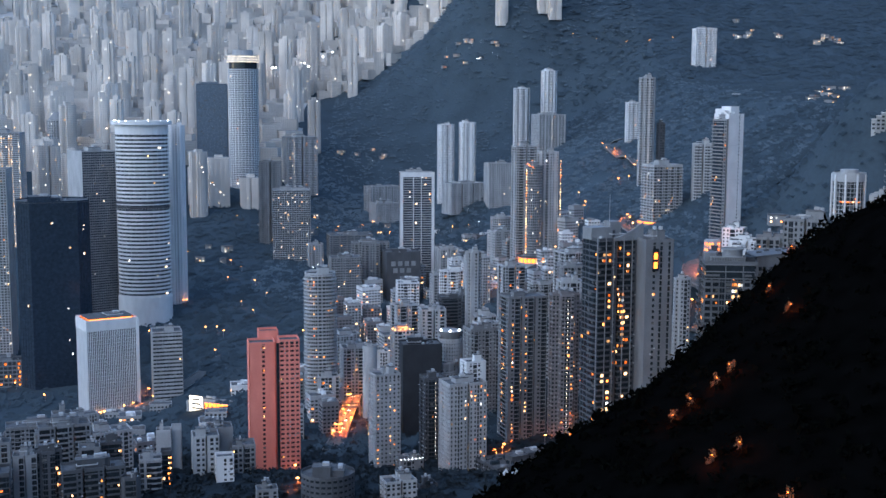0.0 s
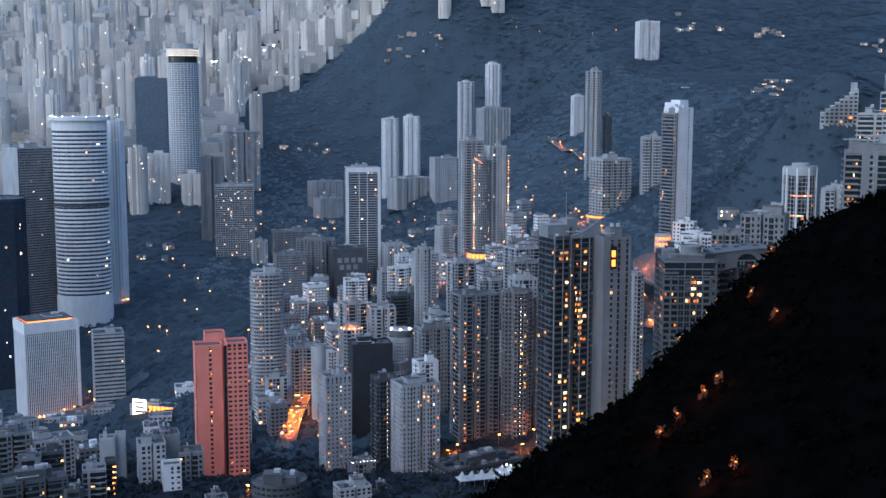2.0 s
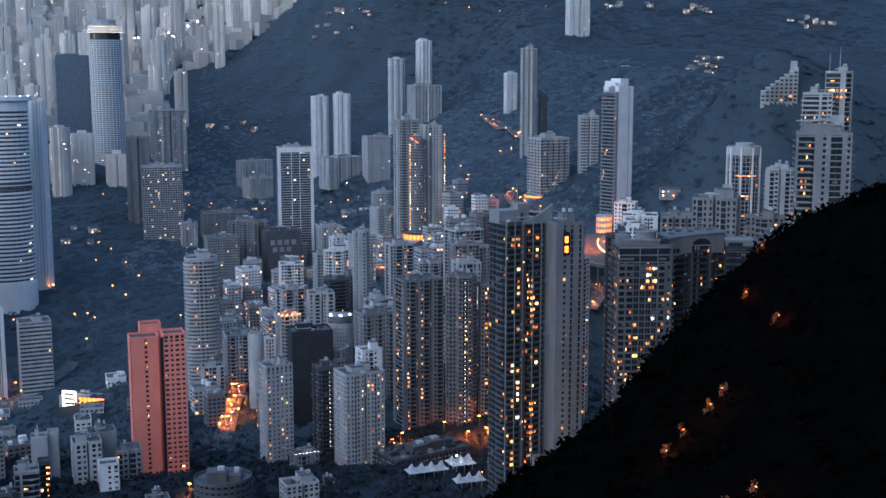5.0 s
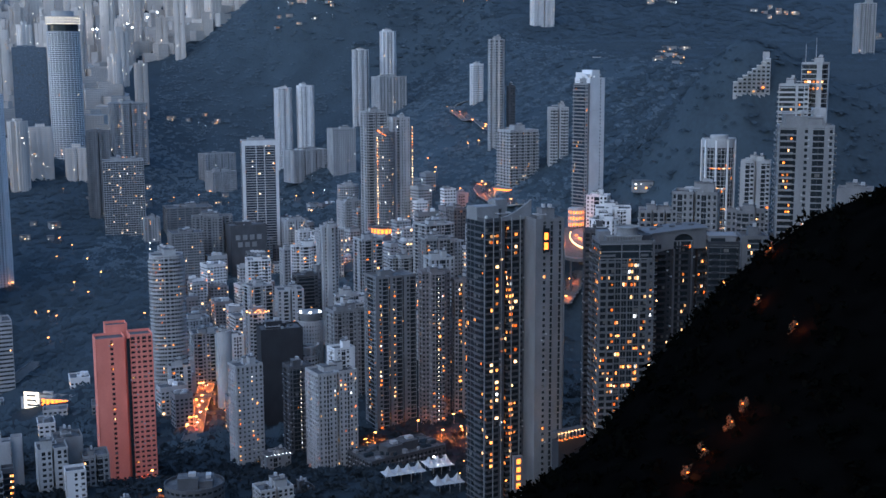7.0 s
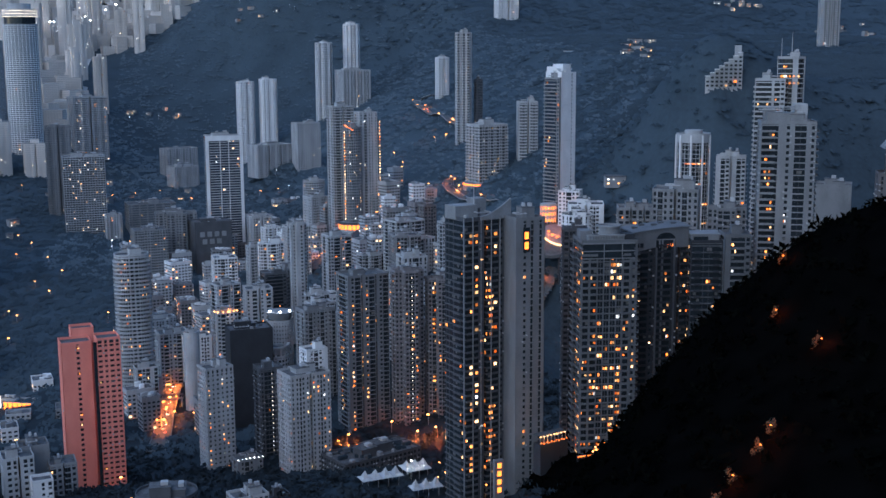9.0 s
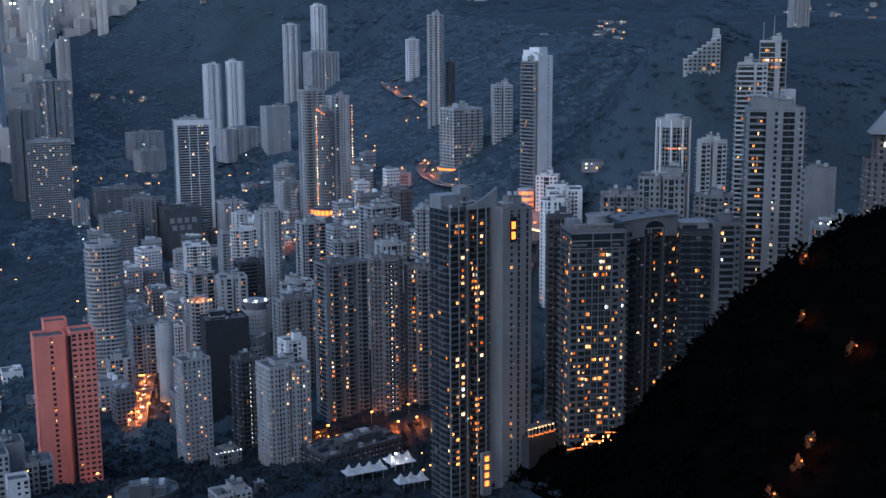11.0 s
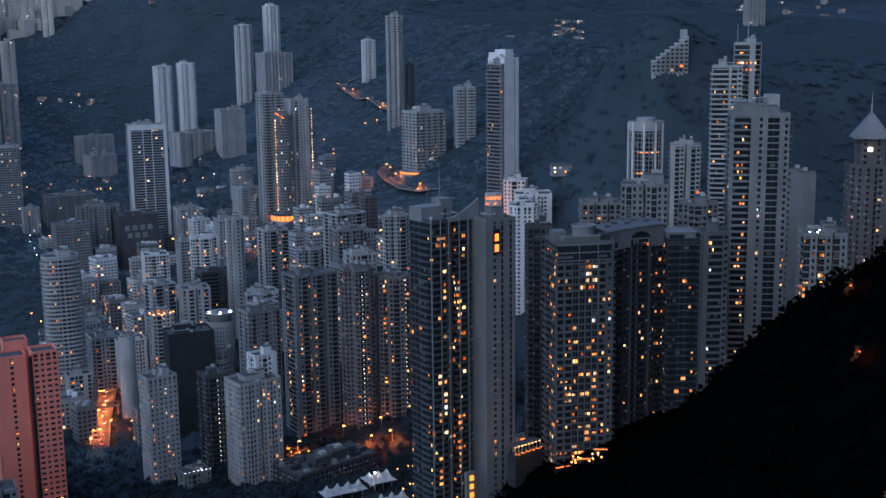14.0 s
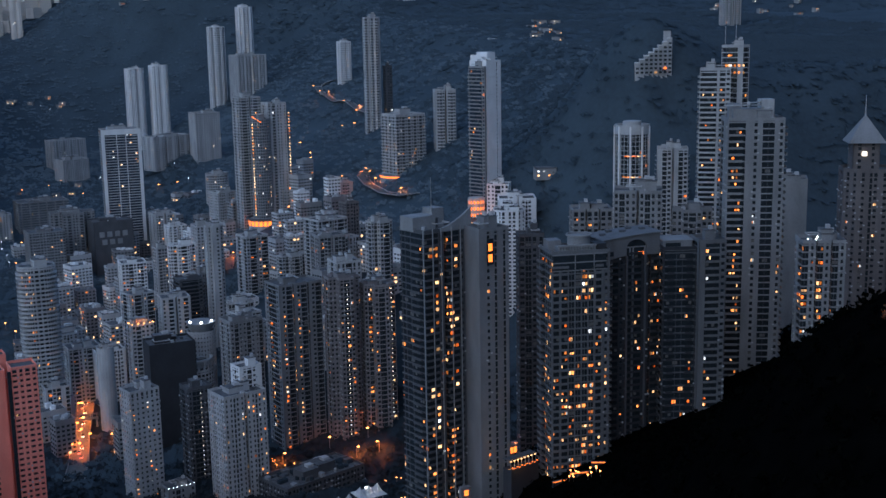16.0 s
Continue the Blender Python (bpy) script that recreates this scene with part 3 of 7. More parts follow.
leaf_clumps("park_woodland", "dark park trees between the office towers", scatter(3, 7500, -480, 60, 800, 1960, 3, 7, open_land), 0.25, 22, 3, HALF_HAZED_LEAF, 0.7)
leaf_clumps("upper_woodland", "dark woodland high on the far ridge", scatter(6, 9000, 150, 1900, 2000, 3900, 6, 11, lambda x, y: True), 0.34, 9, 6, HALF_HAZED_LEAF, 0.4)
leaf_clumps("flank_woodland", "dark woodland on the flank behind the towers", scatter(5, 14000, 160, 1100, 520, 1300, 3, 7, lambda x, y: x > 150 + 0.1 * (y - 500) and not (y < 640 and x < 330)), 0.26, 11, 5, HALF_HAZED_LEAF, 0.5)
leaf_clumps("slope_woodland", "dark trees on the slope among the near towers", scatter(4, 8500, -340, 330, 480, 830, 2.0, 4.5, lambda x, y: open_land(x, y) and not (x > 105 and y < 625)), 0.36, 15, 4)


# towers and blocks, near to far
front = tower("dark glazed residential tower with a blank pale pier and lit flats", 83.5, 591.9, 22, comb(21.3, 18.1, 2), 223.0, wall=DIM, lit=0.1, balcony=(0, 2, 4), fine=True, single=True, pier=0.12, sill=0.25, strips=(), bay=2.4, style="GGRGBBG", seed=1)
wing = tower("tower wing with a broad blank grey pier beside dark window columns", 104.9, 583.7, 12, rect(14.5, 14.5), 223.1, wall=SLATE, lit=0.05, fine=True, single=True, bay=2.2, pier=0.3, sill=0.4, blank=(3,), style="NNWNRNNRN", opening=0.5, seed=2)
bow = tower("tower with a gridded glass centre, balconies and many lit flats", 136.6, 562.0, -4, rect(24.8, 18.4), 215.5, wall=ASH, lit=0.135, fine=True, single=True, style="BBGGGGBB", balcony=(), pier=0.14, sill=0.2, bay=2.6, plant=0, strips=(), band=ASH, hot=True, seed=3)
block = tower("shadowed residential block with scattered lit flats below the spur", 167.0, 576.0, 0, comb(31.4, 22.0), 215.4, wall=BLACK, lit=0.09, fine=True, single=True, pier=0.14, sill=0.22, bay=2.4, balcony=(0, 4, 8), style="GBGRB", plant=0, seed=4)
stack = tower("narrow grey tower with stacked bay windows behind the dark ones", 210.6, 600.5, -25, cross(18.2, 16.4, 0.26, 0.26), 222.4, wall=SLATE, lit=0.05, fine=False, sill=0.45, bay=2.4, style="WBW", seed=5)
banded = tower("dark tower with banded balconies and clustered lit flats", 184.4, 562.2, -12, rect(16.4, 15.6), 213.6, wall=BLACK, lit=0.07, fine=False, style="RBGGBR", balcony=(), plant=0, band=DIM, hot=True, seed=151)
flank = tower("slim grey tower with a blank flank beside stacked balconies", 194.6, 555.0, -12, rect(11.6, 14.0), 217.0, wall=ASH, lit=0.035, fine=False, style="NNBBR", plant=1, seed=152)
duo = tower("tall white and black apartment tower with dark recessed window columns", 233.3, 587.8, -20, rect(24.9, 19.9), 264.2, wall=CONCRETE, lit=0.09, fine=True, single=True, pier=0.2, sill=0.3, blank=(), balcony=(3,), bay=2.4, style="BBRNNWNRGRNWN", plant=1, seed=6)
tower("slate grey tower with a stepped crown behind the pale one", 296.3, 737.2, -30, rect(17.5, 17.5), 280.5, wall=PALE, lit=0.05, fine=False, balcony=(0,), sill=0.4, bay=2.4, style="BBBN", seed=7)
crown = tower("pale upper tower with lit crown and thin mast", 308.2, 736.0, -30, clipped(15.7, 15.7, 3.4), 293.4, wall=PALE, lit=0.05, fine=False, blank=(2,), sill=0.4, style="GGNNWN", seed=8)
tower("plain grey slab with a curved blank end wall", 297.5, 658.7, -30, rect(18.5, 16.7), 225.6, wall=CONCRETE, lit=0.015, blank=(0,), sill=0.5, style="NNNNR", seed=9)
tower("dark stone tower with a pyramid roof and lit attic", 296.0, 589.6, -24, clipped(24.3, 23.1, 5.1), 238.2, wall=BROWN, lit=0.04, fine=True, pier=0.5, sill=0.45, plant=0, style="NWNRW", seed=10)
attic = tower("dark stone tower shaft with a lit attic window", 296.0, 593.3, -24, rect(12.1, 12.1), 251.0, base=237.5, depth=0, wall=BROWN, lit=0.025, pier=0.5, sill=0.5, plant=0, style="NWN", seed=11)
terrace = tower("low grey apartment block with a lamp-lit roof terrace", 236.0, 535.8, -20, comb(17.6, 14.3), 217.2, wall=CONCRETE, lit=0.12, sill=0.45, base=124.5, style="GWGB", plant=3, seed=12)
drum = tower("drum-shaped white apartment tower with dark curved windows", 277.0, 808.8, 0, oval(22.3, 22.3), 238.9, wall=PALE, lit=0.08, fine=True, pier=0.1, sill=0.12, bay=4.2, lamp=LIT, plant=1, parapet=6, seed=13)
tower("slim white tower with dark balcony recess", 292.5, 782.7, -25, comb(18.8, 16.9, 2), 230.4, wall=PALE, lit=0.05, fine=False, sill=0.35, pier=0.4, bay=2.4, style="NNRRBRRNN", seed=14)
tower("stepped pale apartment house with arched roof line", 190.4, 615.3, -26, comb(22.2, 17.8, 2), 230.5, wall=CONCRETE, lit=0.03, sill=0.5, pier=0.5, seed=15)
tower("stepped pale apartment house beside the drum tower", 185.9, 660.8, -15, comb(19.9, 15.9), 215.8, wall=CONCRETE, lit=0.03, sill=0.5, pier=0.5, seed=16)
tower("pale slim tower rising out of a dark gap", 225.4, 902.1, -15, clipped(21.8, 21.8, 4.8), 179.2, wall=WHITE, lit=0.025, fine=False, sill=0.42, pier=0.45, bay=2.2, style="WNW", seed=17)
tower("white stepped penthouse block on the hillside", 237.5, 919.1, -15, comb(26.5, 23.9, 2), 185.0, wall=WHITE, lit=0.02, sill=0.5, seed=18)
tower("dark apartment wall filling the gap between towers", 146.9, 643.6, -10, rect(12.4, 9.9), 208.1, wall=DIM, lit=0.035, seed=19)
dusky = tower("tall dark apartment tower with an orange lit stair column", 55.4, 809.2, 18, comb(28.4, 19.9), 158.1, wall=SLATE, lit=0.15, fine=True, single=True, pier=0.2, sill=0.3, bay=2.4, style="NWRGGGRWN", seed=20)
tower("tall brown-grey apartment tower with white stair lights", 83.1, 799.6, 10, cross(19.2, 19.2, 0.26, 0.26), 161.0, wall=TAUPE, lit=0.11, fine=True, single=True, stairs=(0,), pier=0.35, sill=0.4, bay=2.4, style="WRGW", seed=21)
tower("tall brown-grey apartment tower with scattered lit flats", 105.4, 800.4, 4, cross(19.7, 19.7, 0.26, 0.26), 155.1, wall=TAUPE, lit=0.11, fine=True, pier=0.35, sill=0.4, stairs=(2,), bay=2.4, style="WGRW", seed=22)
tower("pale rooftop penthouse box", 89.1, 818.9, 10, rect(16.4, 16.4), 167.0, base=155.1, depth=0, wall=PALE, lit=0.0, sill=0.6, pier=0.6, seed=23)
salmon = tower("salmon-pink painted apartment tower wing with punched windows", -95.6, 721.7, 14, rect(12.4, 13.7), 144.5, wall=PINK, lit=0.07, fine=True, single=True, pier=0.42, sill=0.5, bay=2.2, plant=0, curtains=0.02, style="WWWWW", opening=0.6, seed=24)
tower("salmon-pink painted apartment tower wing with a blank wall", -113.2, 726.2, 14, rect(16.2, 14.6), 141.7, wall=PINK, lit=0.03, fine=False, pier=0.6, sill=0.6, bay=4.0, blank=(), plant=0, style="NNNNNWNNN", seed=25)
tower("salmon-pink lift tower behind the two wings", -111.0, 739.7, 14, rect(12.1, 10.9), 146.2, wall=PINK, lit=0.0, pier=0.6, sill=0.6, blank=(0, 1, 3), plant=0, style="NNN", seed=26)
tower("slim grey apartment tower with small punched windows", -38.7, 777.0, 24, rect(17.6, 14.1), 110.2, wall=PALE, lit=0.16, fine=True, single=True, pier=0.52, sill=0.52, bay=2.3, style="WWWW", opening=0.42, seed=27)
tower("grey apartment tower with a white stepped penthouse", 13.3, 751.9, 22, comb(25.9, 19.5, 2), 111.0, wall=PALE, lit=0.1, fine=True, single=True, pier=0.5, sill=0.5, bay=2.3, style="WWRW", opening=0.42, seed=28)
tower("white plant storey on the grey tower", 20.0, 761.7, 22, rect(13.8, 11.0), 122.3, base=109.5, depth=0, wall=WHITE, lit=0.0, pier=0.5, sill=0.5, plant=1, seed=29)
tower("dark slab with a column of white stair lights", -6.5, 790.0, 18, rect(15.1, 13.6), 105.0, wall=DIM, lit=0.005, stairs=(0,), pier=0.5, sill=0.6, seed=30)
ringed = tower("grey tower with an open ring of columns round its roof", -0.2, 892.0, 0, oval(25.6, 25.6), 86.9, wall=PALE, lit=0.025, fine=False, pier=0.3, sill=0.4, seed=31)
tower("plain black office slab with no lights", -16.7, 879.8, 10, rect(29.6, 20.7), 110.0, wall=BLACK, glass=GLASS, lit=0.0, blank=(0, 1, 2, 3), pier=0.06, sill=0.1, curtains=0.0, style="GGGG", band=GLASS, seed=32)
watertower = tower("round water-tower shaped building with floodlit roof", 5.9, 905.0, 0, oval(18.9, 18.9), 108.6, wall=PALE, lit=0.01, pier=0.6, sill=0.6, seed=33)
tower("colonnaded grey office block with a set-back top", 28.7, 862.6, 20, rect(23.0, 16.1), 125.2, wall=CONCRETE, lit=0.02, fine=False, pier=0.25, sill=0.2, bay=2.4, seed=34)
tower("set-back pale top storey block", 32.6, 870.3, 20, rect(17.1, 12.0), 127.4, base=122.8, depth=0, wall=PALE, lit=0.0, sill=0.7, pier=0.6, seed=35)
tower("slim pale tower with projecting bays", 25.9, 1003.4, 14, cross(12.7, 12.7, 0.26, 0.26), 164.0, wall=PALE, lit=0.015, fine=False, pier=0.45, sill=0.45, style="NWBWN", seed=36)
tower("balconied tower with white ledges", 5.8, 1014.7, 14, rect(17.8, 16.0), 123.6, wall=DIM, lit=0.03, balcony=(0, 1, 3), pier=0.25, sill=0.4, fine=False, style="BGB", seed=37)
floodlit = tower("small tower with a floodlit orange roof storey", -32.8, 946.0, 14, rect(15.6, 14.1), 107.5, wall=PALE, lit=0.04, stairs=(0,), pier=0.4, sill=0.5, seed=38)
tower("small round grey tower beside the lit street", -57.2, 915.9, 14, oval(11.5, 11.5, 20), 99.7, wall=PALE, lit=0.025, pier=0.5, sill=0.6, style="NNRNW", seed=39)
tower("round-fronted grey balconied apartment tower", -98.4, 939.2, 12, oval(24.3, 19.4, 44, 3), 154.6, wall=PALE, lit=0.05, fine=False, balcony=(20,), pier=0.3, sill=0.4, style="W", seed=40)
tower("flat-roofed hall with an orange lit side wall", -79.9, 1006.3, 14, rect(19.3, 15.4), 62.0, base=44.4, wall=PALE, lit=0.0, sill=0.6, pier=0.7, seed=41)
tower("long low white school block", -92.0, 950.7, 14, rect(22.3, 8.9), 57.4, base=44.1, wall=PALE, lit=0.025, sill=0.5, seed=42)
tower("stepped roof apartment block on the slope", 111.0, 1002.9, 24, comb(26.8, 21.4, 2), 164.8, wall=PALE, lit=0.025, sill=0.5, seed=43)
tower("grey apartment block with roof frames", 120.4, 986.0, 24, comb(19.5, 17.5, 2), 152.7, wall=PALE, lit=0.025, sill=0.5, seed=44)
tower("pinkish slim apartment tower", 131.1, 1009.4, 20, rect(11.3, 11.3), 175.3, wall=BROWN, lit=0.025, sill=0.5, seed=45)
tower("grey apartment block beside the masts", 129.4, 897.5, 20, cross(17.2, 15.4, 0.26, 0.26), 177.2, wall=PALE, lit=0.03, seed=46)
darkhotel = tower("dark hotel block with pale roof signs", -48.8, 1376.0, 14, rect(40.3, 28.2), 117.7, wall=DIM, lit=0.01, sill=0.5, blank=(0, 3), seed=47)
tower("pale slab beside the dark hotel", -9.5, 1455.6, 14, rect(27.3, 21.8), 111.7, wall=PALE, lit=0.01, sill=0.5, seed=48)
framed = tower("white-framed tower with dark window columns", -33.1, 1439.6, 8, rect(38.9, 27.3), 206.4, wall=PALE, lit=0.03, fine=False, pier=0.3, sill=0.3, style="GGG", glass=BLUEGLASS, seed=49)
# White walls on the next four towers stand in for haze paling them.
tower("pale twin apartment tower", 4.1, 2121.0, 12, clipped(28.1, 28.1, 6.2), 251.8, wall=WHITE, lit=0.02, seed=50)
tower("pale twin apartment tower with lit stair column", 42.4, 2120.7, 12, clipped(27.8, 27.8, 6.0), 256.1, wall=WHITE, lit=0.02, stairs=(1,), seed=51)
tower("tall pale hillside tower", 137.1, 2105.6, 14, cross(26.2, 26.2, 0.26, 0.26), 316.2, wall=WHITE, lit=0.03, seed=52)
tower("tall pale hillside tower with rounded top and stair lights", 187.8, 2136.3, 14, clipped(25.4, 25.4, 5.6), 347.9, wall=WHITE, lit=0.02, stairs=(0,), seed=53)
tower("broad grey block with stepped lit edge", 179.6, 2045.0, 16, rect(48.4, 38.8), 271.3, wall=PALE, lit=0.025, stairs=(0,), seed=54)
tower("grey tower in haze", 75.6, 1658.3, 14, rect(31.8, 28.6), 206.9, wall=PALE, lit=0.015, sill=0.55, pier=0.5, seed=55)
tower("grey tower with bright vertical light strings", 87.2, 1287.0, 14, comb(22.4, 20.1, 2), 244.0, wall=PALE, lit=0.09, fine=False, seed=56)
litbay = tower("grey tower with a lit rounded bay", 96.1, 1258.3, 14, oval(20.3, 20.3), 224.2, wall=CONCRETE, lit=0.05, fine=False, strips=(), seed=57)
edged = tower("pale tower edged with a string of warm lights", 111.5, 1270.1, 14, rect(18.5, 18.5), 238.7, wall=PALE, lit=0.025, stairs=(), fine=False, seed=58)
tower("low white terraced block", 28.0, 1679.8, 30, comb(53.9, 27.0), 177.6, base=151.1, wall=PALE, lit=0.02, seed=59)
tower("low flat-roofed hall in trees", -98.4, 1961.5, 25, rect(40.4, 32.4), 125.2, base=98.8, wall=PALE, lit=0.005, sill=0.5, seed=60)
tower("low curved white block at the foot of the lit tower", 72.5, 1482.2, 10, oval(26.5, 21.2), 148.4, base=119.9, wall=PALE, lit=0.05, seed=61)
tower("slender tall tower on the hillside with stair lights", 232.2, 1365.7, 10, cross(16.9, 16.9, 0.26, 0.26), 319.3, base=216.4, wall=PALE, lit=0.025, fine=False, stairs=(0,), seed=62)
tower("small white tower on the hillside", 268.9, 1702.9, 10, comb(15.0, 15.0, 2), 291.8, base=239.6, wall=WHITE, lit=0.025, seed=63)
tower("small dark tower edged with lights", 249.9, 1370.3, 10, rect(7.9, 7.9), 268.1, base=226.0, wall=DIM, lit=0.05, seed=64)
curve = tower("angled apartment block on a round podium", 214.6, 1163.4, 18, rect(31.0, 25.0), 230.9, base=182.5, wall=PALE, lit=0.05, fine=False, pier=0.25, sill=0.4, style="BWBW", balcony=(0, 3), seed=65)
tower("slim apartment tower above a lit forecourt", 252.3, 1157.8, -8, comb(18.7, 16.8, 2), 251.7, base=202.7, wall=PALE, lit=0.025, fine=False, seed=66)
whitetower = tower("tall white tower with a dark balconied side", 236.0, 985.8, 30, rect(16.4, 17.5), 281.5, wall=WHITE, lit=0.015, fine=False, pier=0.4, sill=0.4, blank=(1,), style="NNNNNNNW", opening=0.4, seed=67)
tower("dark balconied wing of the tall white tower", 228.4, 981.4, 30, rect(2.4, 16.6), 277.2, wall=CONCRETE, glass=BLUEGLASS, lit=0.04, fine=False, balcony=(0, 3), pier=0.2, sill=0.35, style="GBGBG", seed=68)
tower("white stepped podium house at the foot of the tall tower", 236.4, 956.2, -26, rect(16.8, 15.1), 190.5, wall=WHITE, lit=0.01, sill=0.6, pier=0.5, seed=69)
tower("lone white apartment block high on the wooded hill", 468.5, 2163.9, 6, comb(37.4, 26.2, 2), 425.1, base=369.9, wall=WHITE, lit=0.04, seed=70)
tower("white tower on a floodlit base on the far hill", 787.9, 1596.1, -8, comb(22.7, 22.7, 2), 371.7, base=305.6, wall=PALE, lit=0.04, seed=71)
fins = tower("white office block with close vertical fins and a lit roof edge", -315.4, 1095.5, 32, rect(47.6, 35.7), 89.2, wall=WHITE, lit=0.01, fine=True, bay=1.7, pier=0.45, sill=0.08, fh=3.4, name="office_building", plant=1, lamp=LIT_COOL, seed=72)
tower("banded grey office tower", -258.4, 1089.8, 18, rect(26.9, 24.2), 78.2, wall=PALE, lit=0.015, fine=False, bay=3.0, pier=0.05, sill=0.55, fh=3.6, name="office_building", seed=73)
tower("black glass office tower with few lights", -396.0, 1196.1, 20, clipped(70.1, 56.0, 12.3), 190.6, wall=BLUEGLASS, glass=BLUEGLASS, lit=0.012, pier=0.05, sill=0.12, fh=3.6, name="office_building", lamp=LIT_COOL, curtains=0.0, seed=74)
tower("pale slab tower beside the oval hotel", -406.3, 1371.1, 38, rect(41.3, 45.4), 233.2, wall=PALE, lit=0.015, fine=False, bay=2.6, pier=0.06, sill=0.5, name="office_building", blank=(3,), band=CONCRETE, lamp=LIT_COOL, glass=BLUEGLASS, seed=75)
hotel = tower("oval hotel tower with white floor bands and a white crown", -344.5, 1357.0, 10, oval(59.4, 47.5), 253.4, wall=WHITE, lit=0.015, fine=True, pier=0.012, sill=0.5, bay=3.6, fh=4.4, name="hotel_tower", lamp=LIT_COOL, parapet=15, plant=1, seed=76)
tower("white wing behind the oval hotel", -317.9, 1414.7, 10, clipped(19.4, 19.4, 4.3), 261.4, wall=WHITE, lit=0.01, pier=0.5, sill=0.5, name="hotel_tower", seed=77)
tower("office block with brightly lit white floors", -609.6, 1640.4, 10, rect(55.0, 44.0), 246.3, wall=PALE, lit=0.9, lamp=LIT_COOL, pier=0.08, sill=0.5, name="office_building", seed=78)
tower("grey office tower with lit edges", -475.8, 1242.0, 10, rect(39.3, 35.4), 219.1, wall=PALE, lit=0.04, sill=0.4, name="office_building", seed=79)
bell = tower("bell-topped tower with lit bands", -690.8, 2141.3, 0, oval(44.5, 44.5), 255.7, wall=PALE, lit=0.01, name="office_building", seed=80)
cylinder = tower("cylindrical tower with a lit revolving crown", -329.3, 1962.6, 0, oval(49.3, 49.3), 344.8, wall=WHITE, lit=0.01, pier=0.12, sill=0.35, bay=3.2, name="office_building", plant=1, parapet=0, seed=81)
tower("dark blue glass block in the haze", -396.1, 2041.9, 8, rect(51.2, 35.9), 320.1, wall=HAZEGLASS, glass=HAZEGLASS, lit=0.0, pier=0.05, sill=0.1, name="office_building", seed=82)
tower("glass office block with a lit podium", -206.5, 1606.8, 8, rect(50.6, 35.4), 172.8, wall=PALE, glass=MIDGLASS, lit=0.06, pier=0.2, sill=0.3, name="office_building", lamp=LIT_COOL, seed=83)
tower("dark slim tower beside the glass block", -245.8, 1682.1, 8, comb(31.5, 31.5, 2), 205.7, wall=SLATE, lit=0.02, seed=84)
tower("apartment slab with orange lit stairs in the haze", -246.5, 2035.1, 20, comb(53.2, 42.5, 2), 231.7, wall=PALE, lit=0.04, stairs=(0,), seed=85)
tower("pale apartment block with a window column beside a dark stair recess", -131.8, 641.6, 16, comb(14.3, 14.3, 2), 106.3, wall=PALE, lit=0.05, fine=True, style="NWWR", opening=0.6, seed=86)
tower("pale lift core with a plain wall and dark roof", -126.6, 655.9, 16, rect(14.1, 12.7), 106.9, wall=CONCRETE, lit=0.0, blank=(0,), plant=2, style="NWN", seed=87)
tower("white apartment wing with a black flat roof", -118.9, 628.9, 16, rect(9.5, 9.5), 98.0, wall=WHITE, lit=0.03, plant=0, style="NNWW", seed=88)
tower("grey apartment wing with dense dark windows", -112.3, 650.4, 14, comb(12.9, 12.9, 2), 98.7, wall=CONCRETE, lit=0.05, plant=1, style="GWGW", seed=89)
tower("slim pale slab with a blank end wall", -161.9, 670.7, 12, rect(8.4, 7.6), 100.5, wall=PALE, lit=0.0, blank=(0,), plant=1, style="NNW", seed=90)
tower("slim pale slab beside its twin", -155.7, 676.3, 12, rect(5.7, 5.7), 101.1, wall=PALE, lit=0.0, blank=(0, 1), plant=0, seed=91)
tower("dark apartment block with a column of lit landings", -149.1, 622.4, 12, rect(5.8, 6.9), 102.3, wall=DIM, lit=0.25, plant=0, style="GRG", seed=92)
tower("pale shop block with a lit awning roof", -154.8, 610.7, 14, rect(11.6, 10.4), 102.1, wall=PALE, lit=0.05, plant=2, style="GNGB", seed=93)
tower("dark glazed apartment tower with a framed roof", -179.6, 624.7, 20, rect(11.1, 10.0), 107.1, wall=DIM, lit=0.04, plant=3, style="GGBG", seed=94)
tower("grey block with a square raised roof ring", -187.5, 611.9, 18, rect(11.0, 9.9), 107.7, wall=CONCRETE, lit=0.05, plant=2, style="NGBN", seed=95)
tower("wide dark apartment block with banded balconies", -177.3, 583.7, 22, comb(30.6, 15.3), 106.1, wall=DIM, lit=0.04, plant=3, style="BBGB", balcony=(0, 4, 8), seed=96)
tower("stepped grey apartment house with long balconies", -215.1, 655.6, 24, comb(28.0, 14.0), 107.8, wall=CONCRETE, lit=0.03, plant=3, style="BBRB", balcony=(0, 4, 8), seed=97)
tower("grey penthouse storey set back on the stepped house", -218.9, 664.9, 24, rect(10.9, 8.7), 111.6, base=103.9, depth=0, wall=CONCRETE, lit=0.0, plant=1, style="GNG", seed=98)
tower("dark apartment tower with lit flats and tall dark glass", -202.3, 591.3, 20, cross(13.5, 12.2, 0.26, 0.26), 111.9, wall=DIM, lit=0.12, plant=2, style="GNGR", seed=99)
tower("grey slab with a plain stair core", -213.0, 587.6, 18, comb(11.6, 10.4, 2), 110.6, wall=CONCRETE, lit=0.02, plant=2, style="NNGR", seed=100)
tower("flat-topped grey block with a roof ring", -236.7, 616.1, 18, rect(11.3, 10.2), 108.7, wall=CONCRETE, lit=0.02, plant=2, style="NWNG", seed=101)
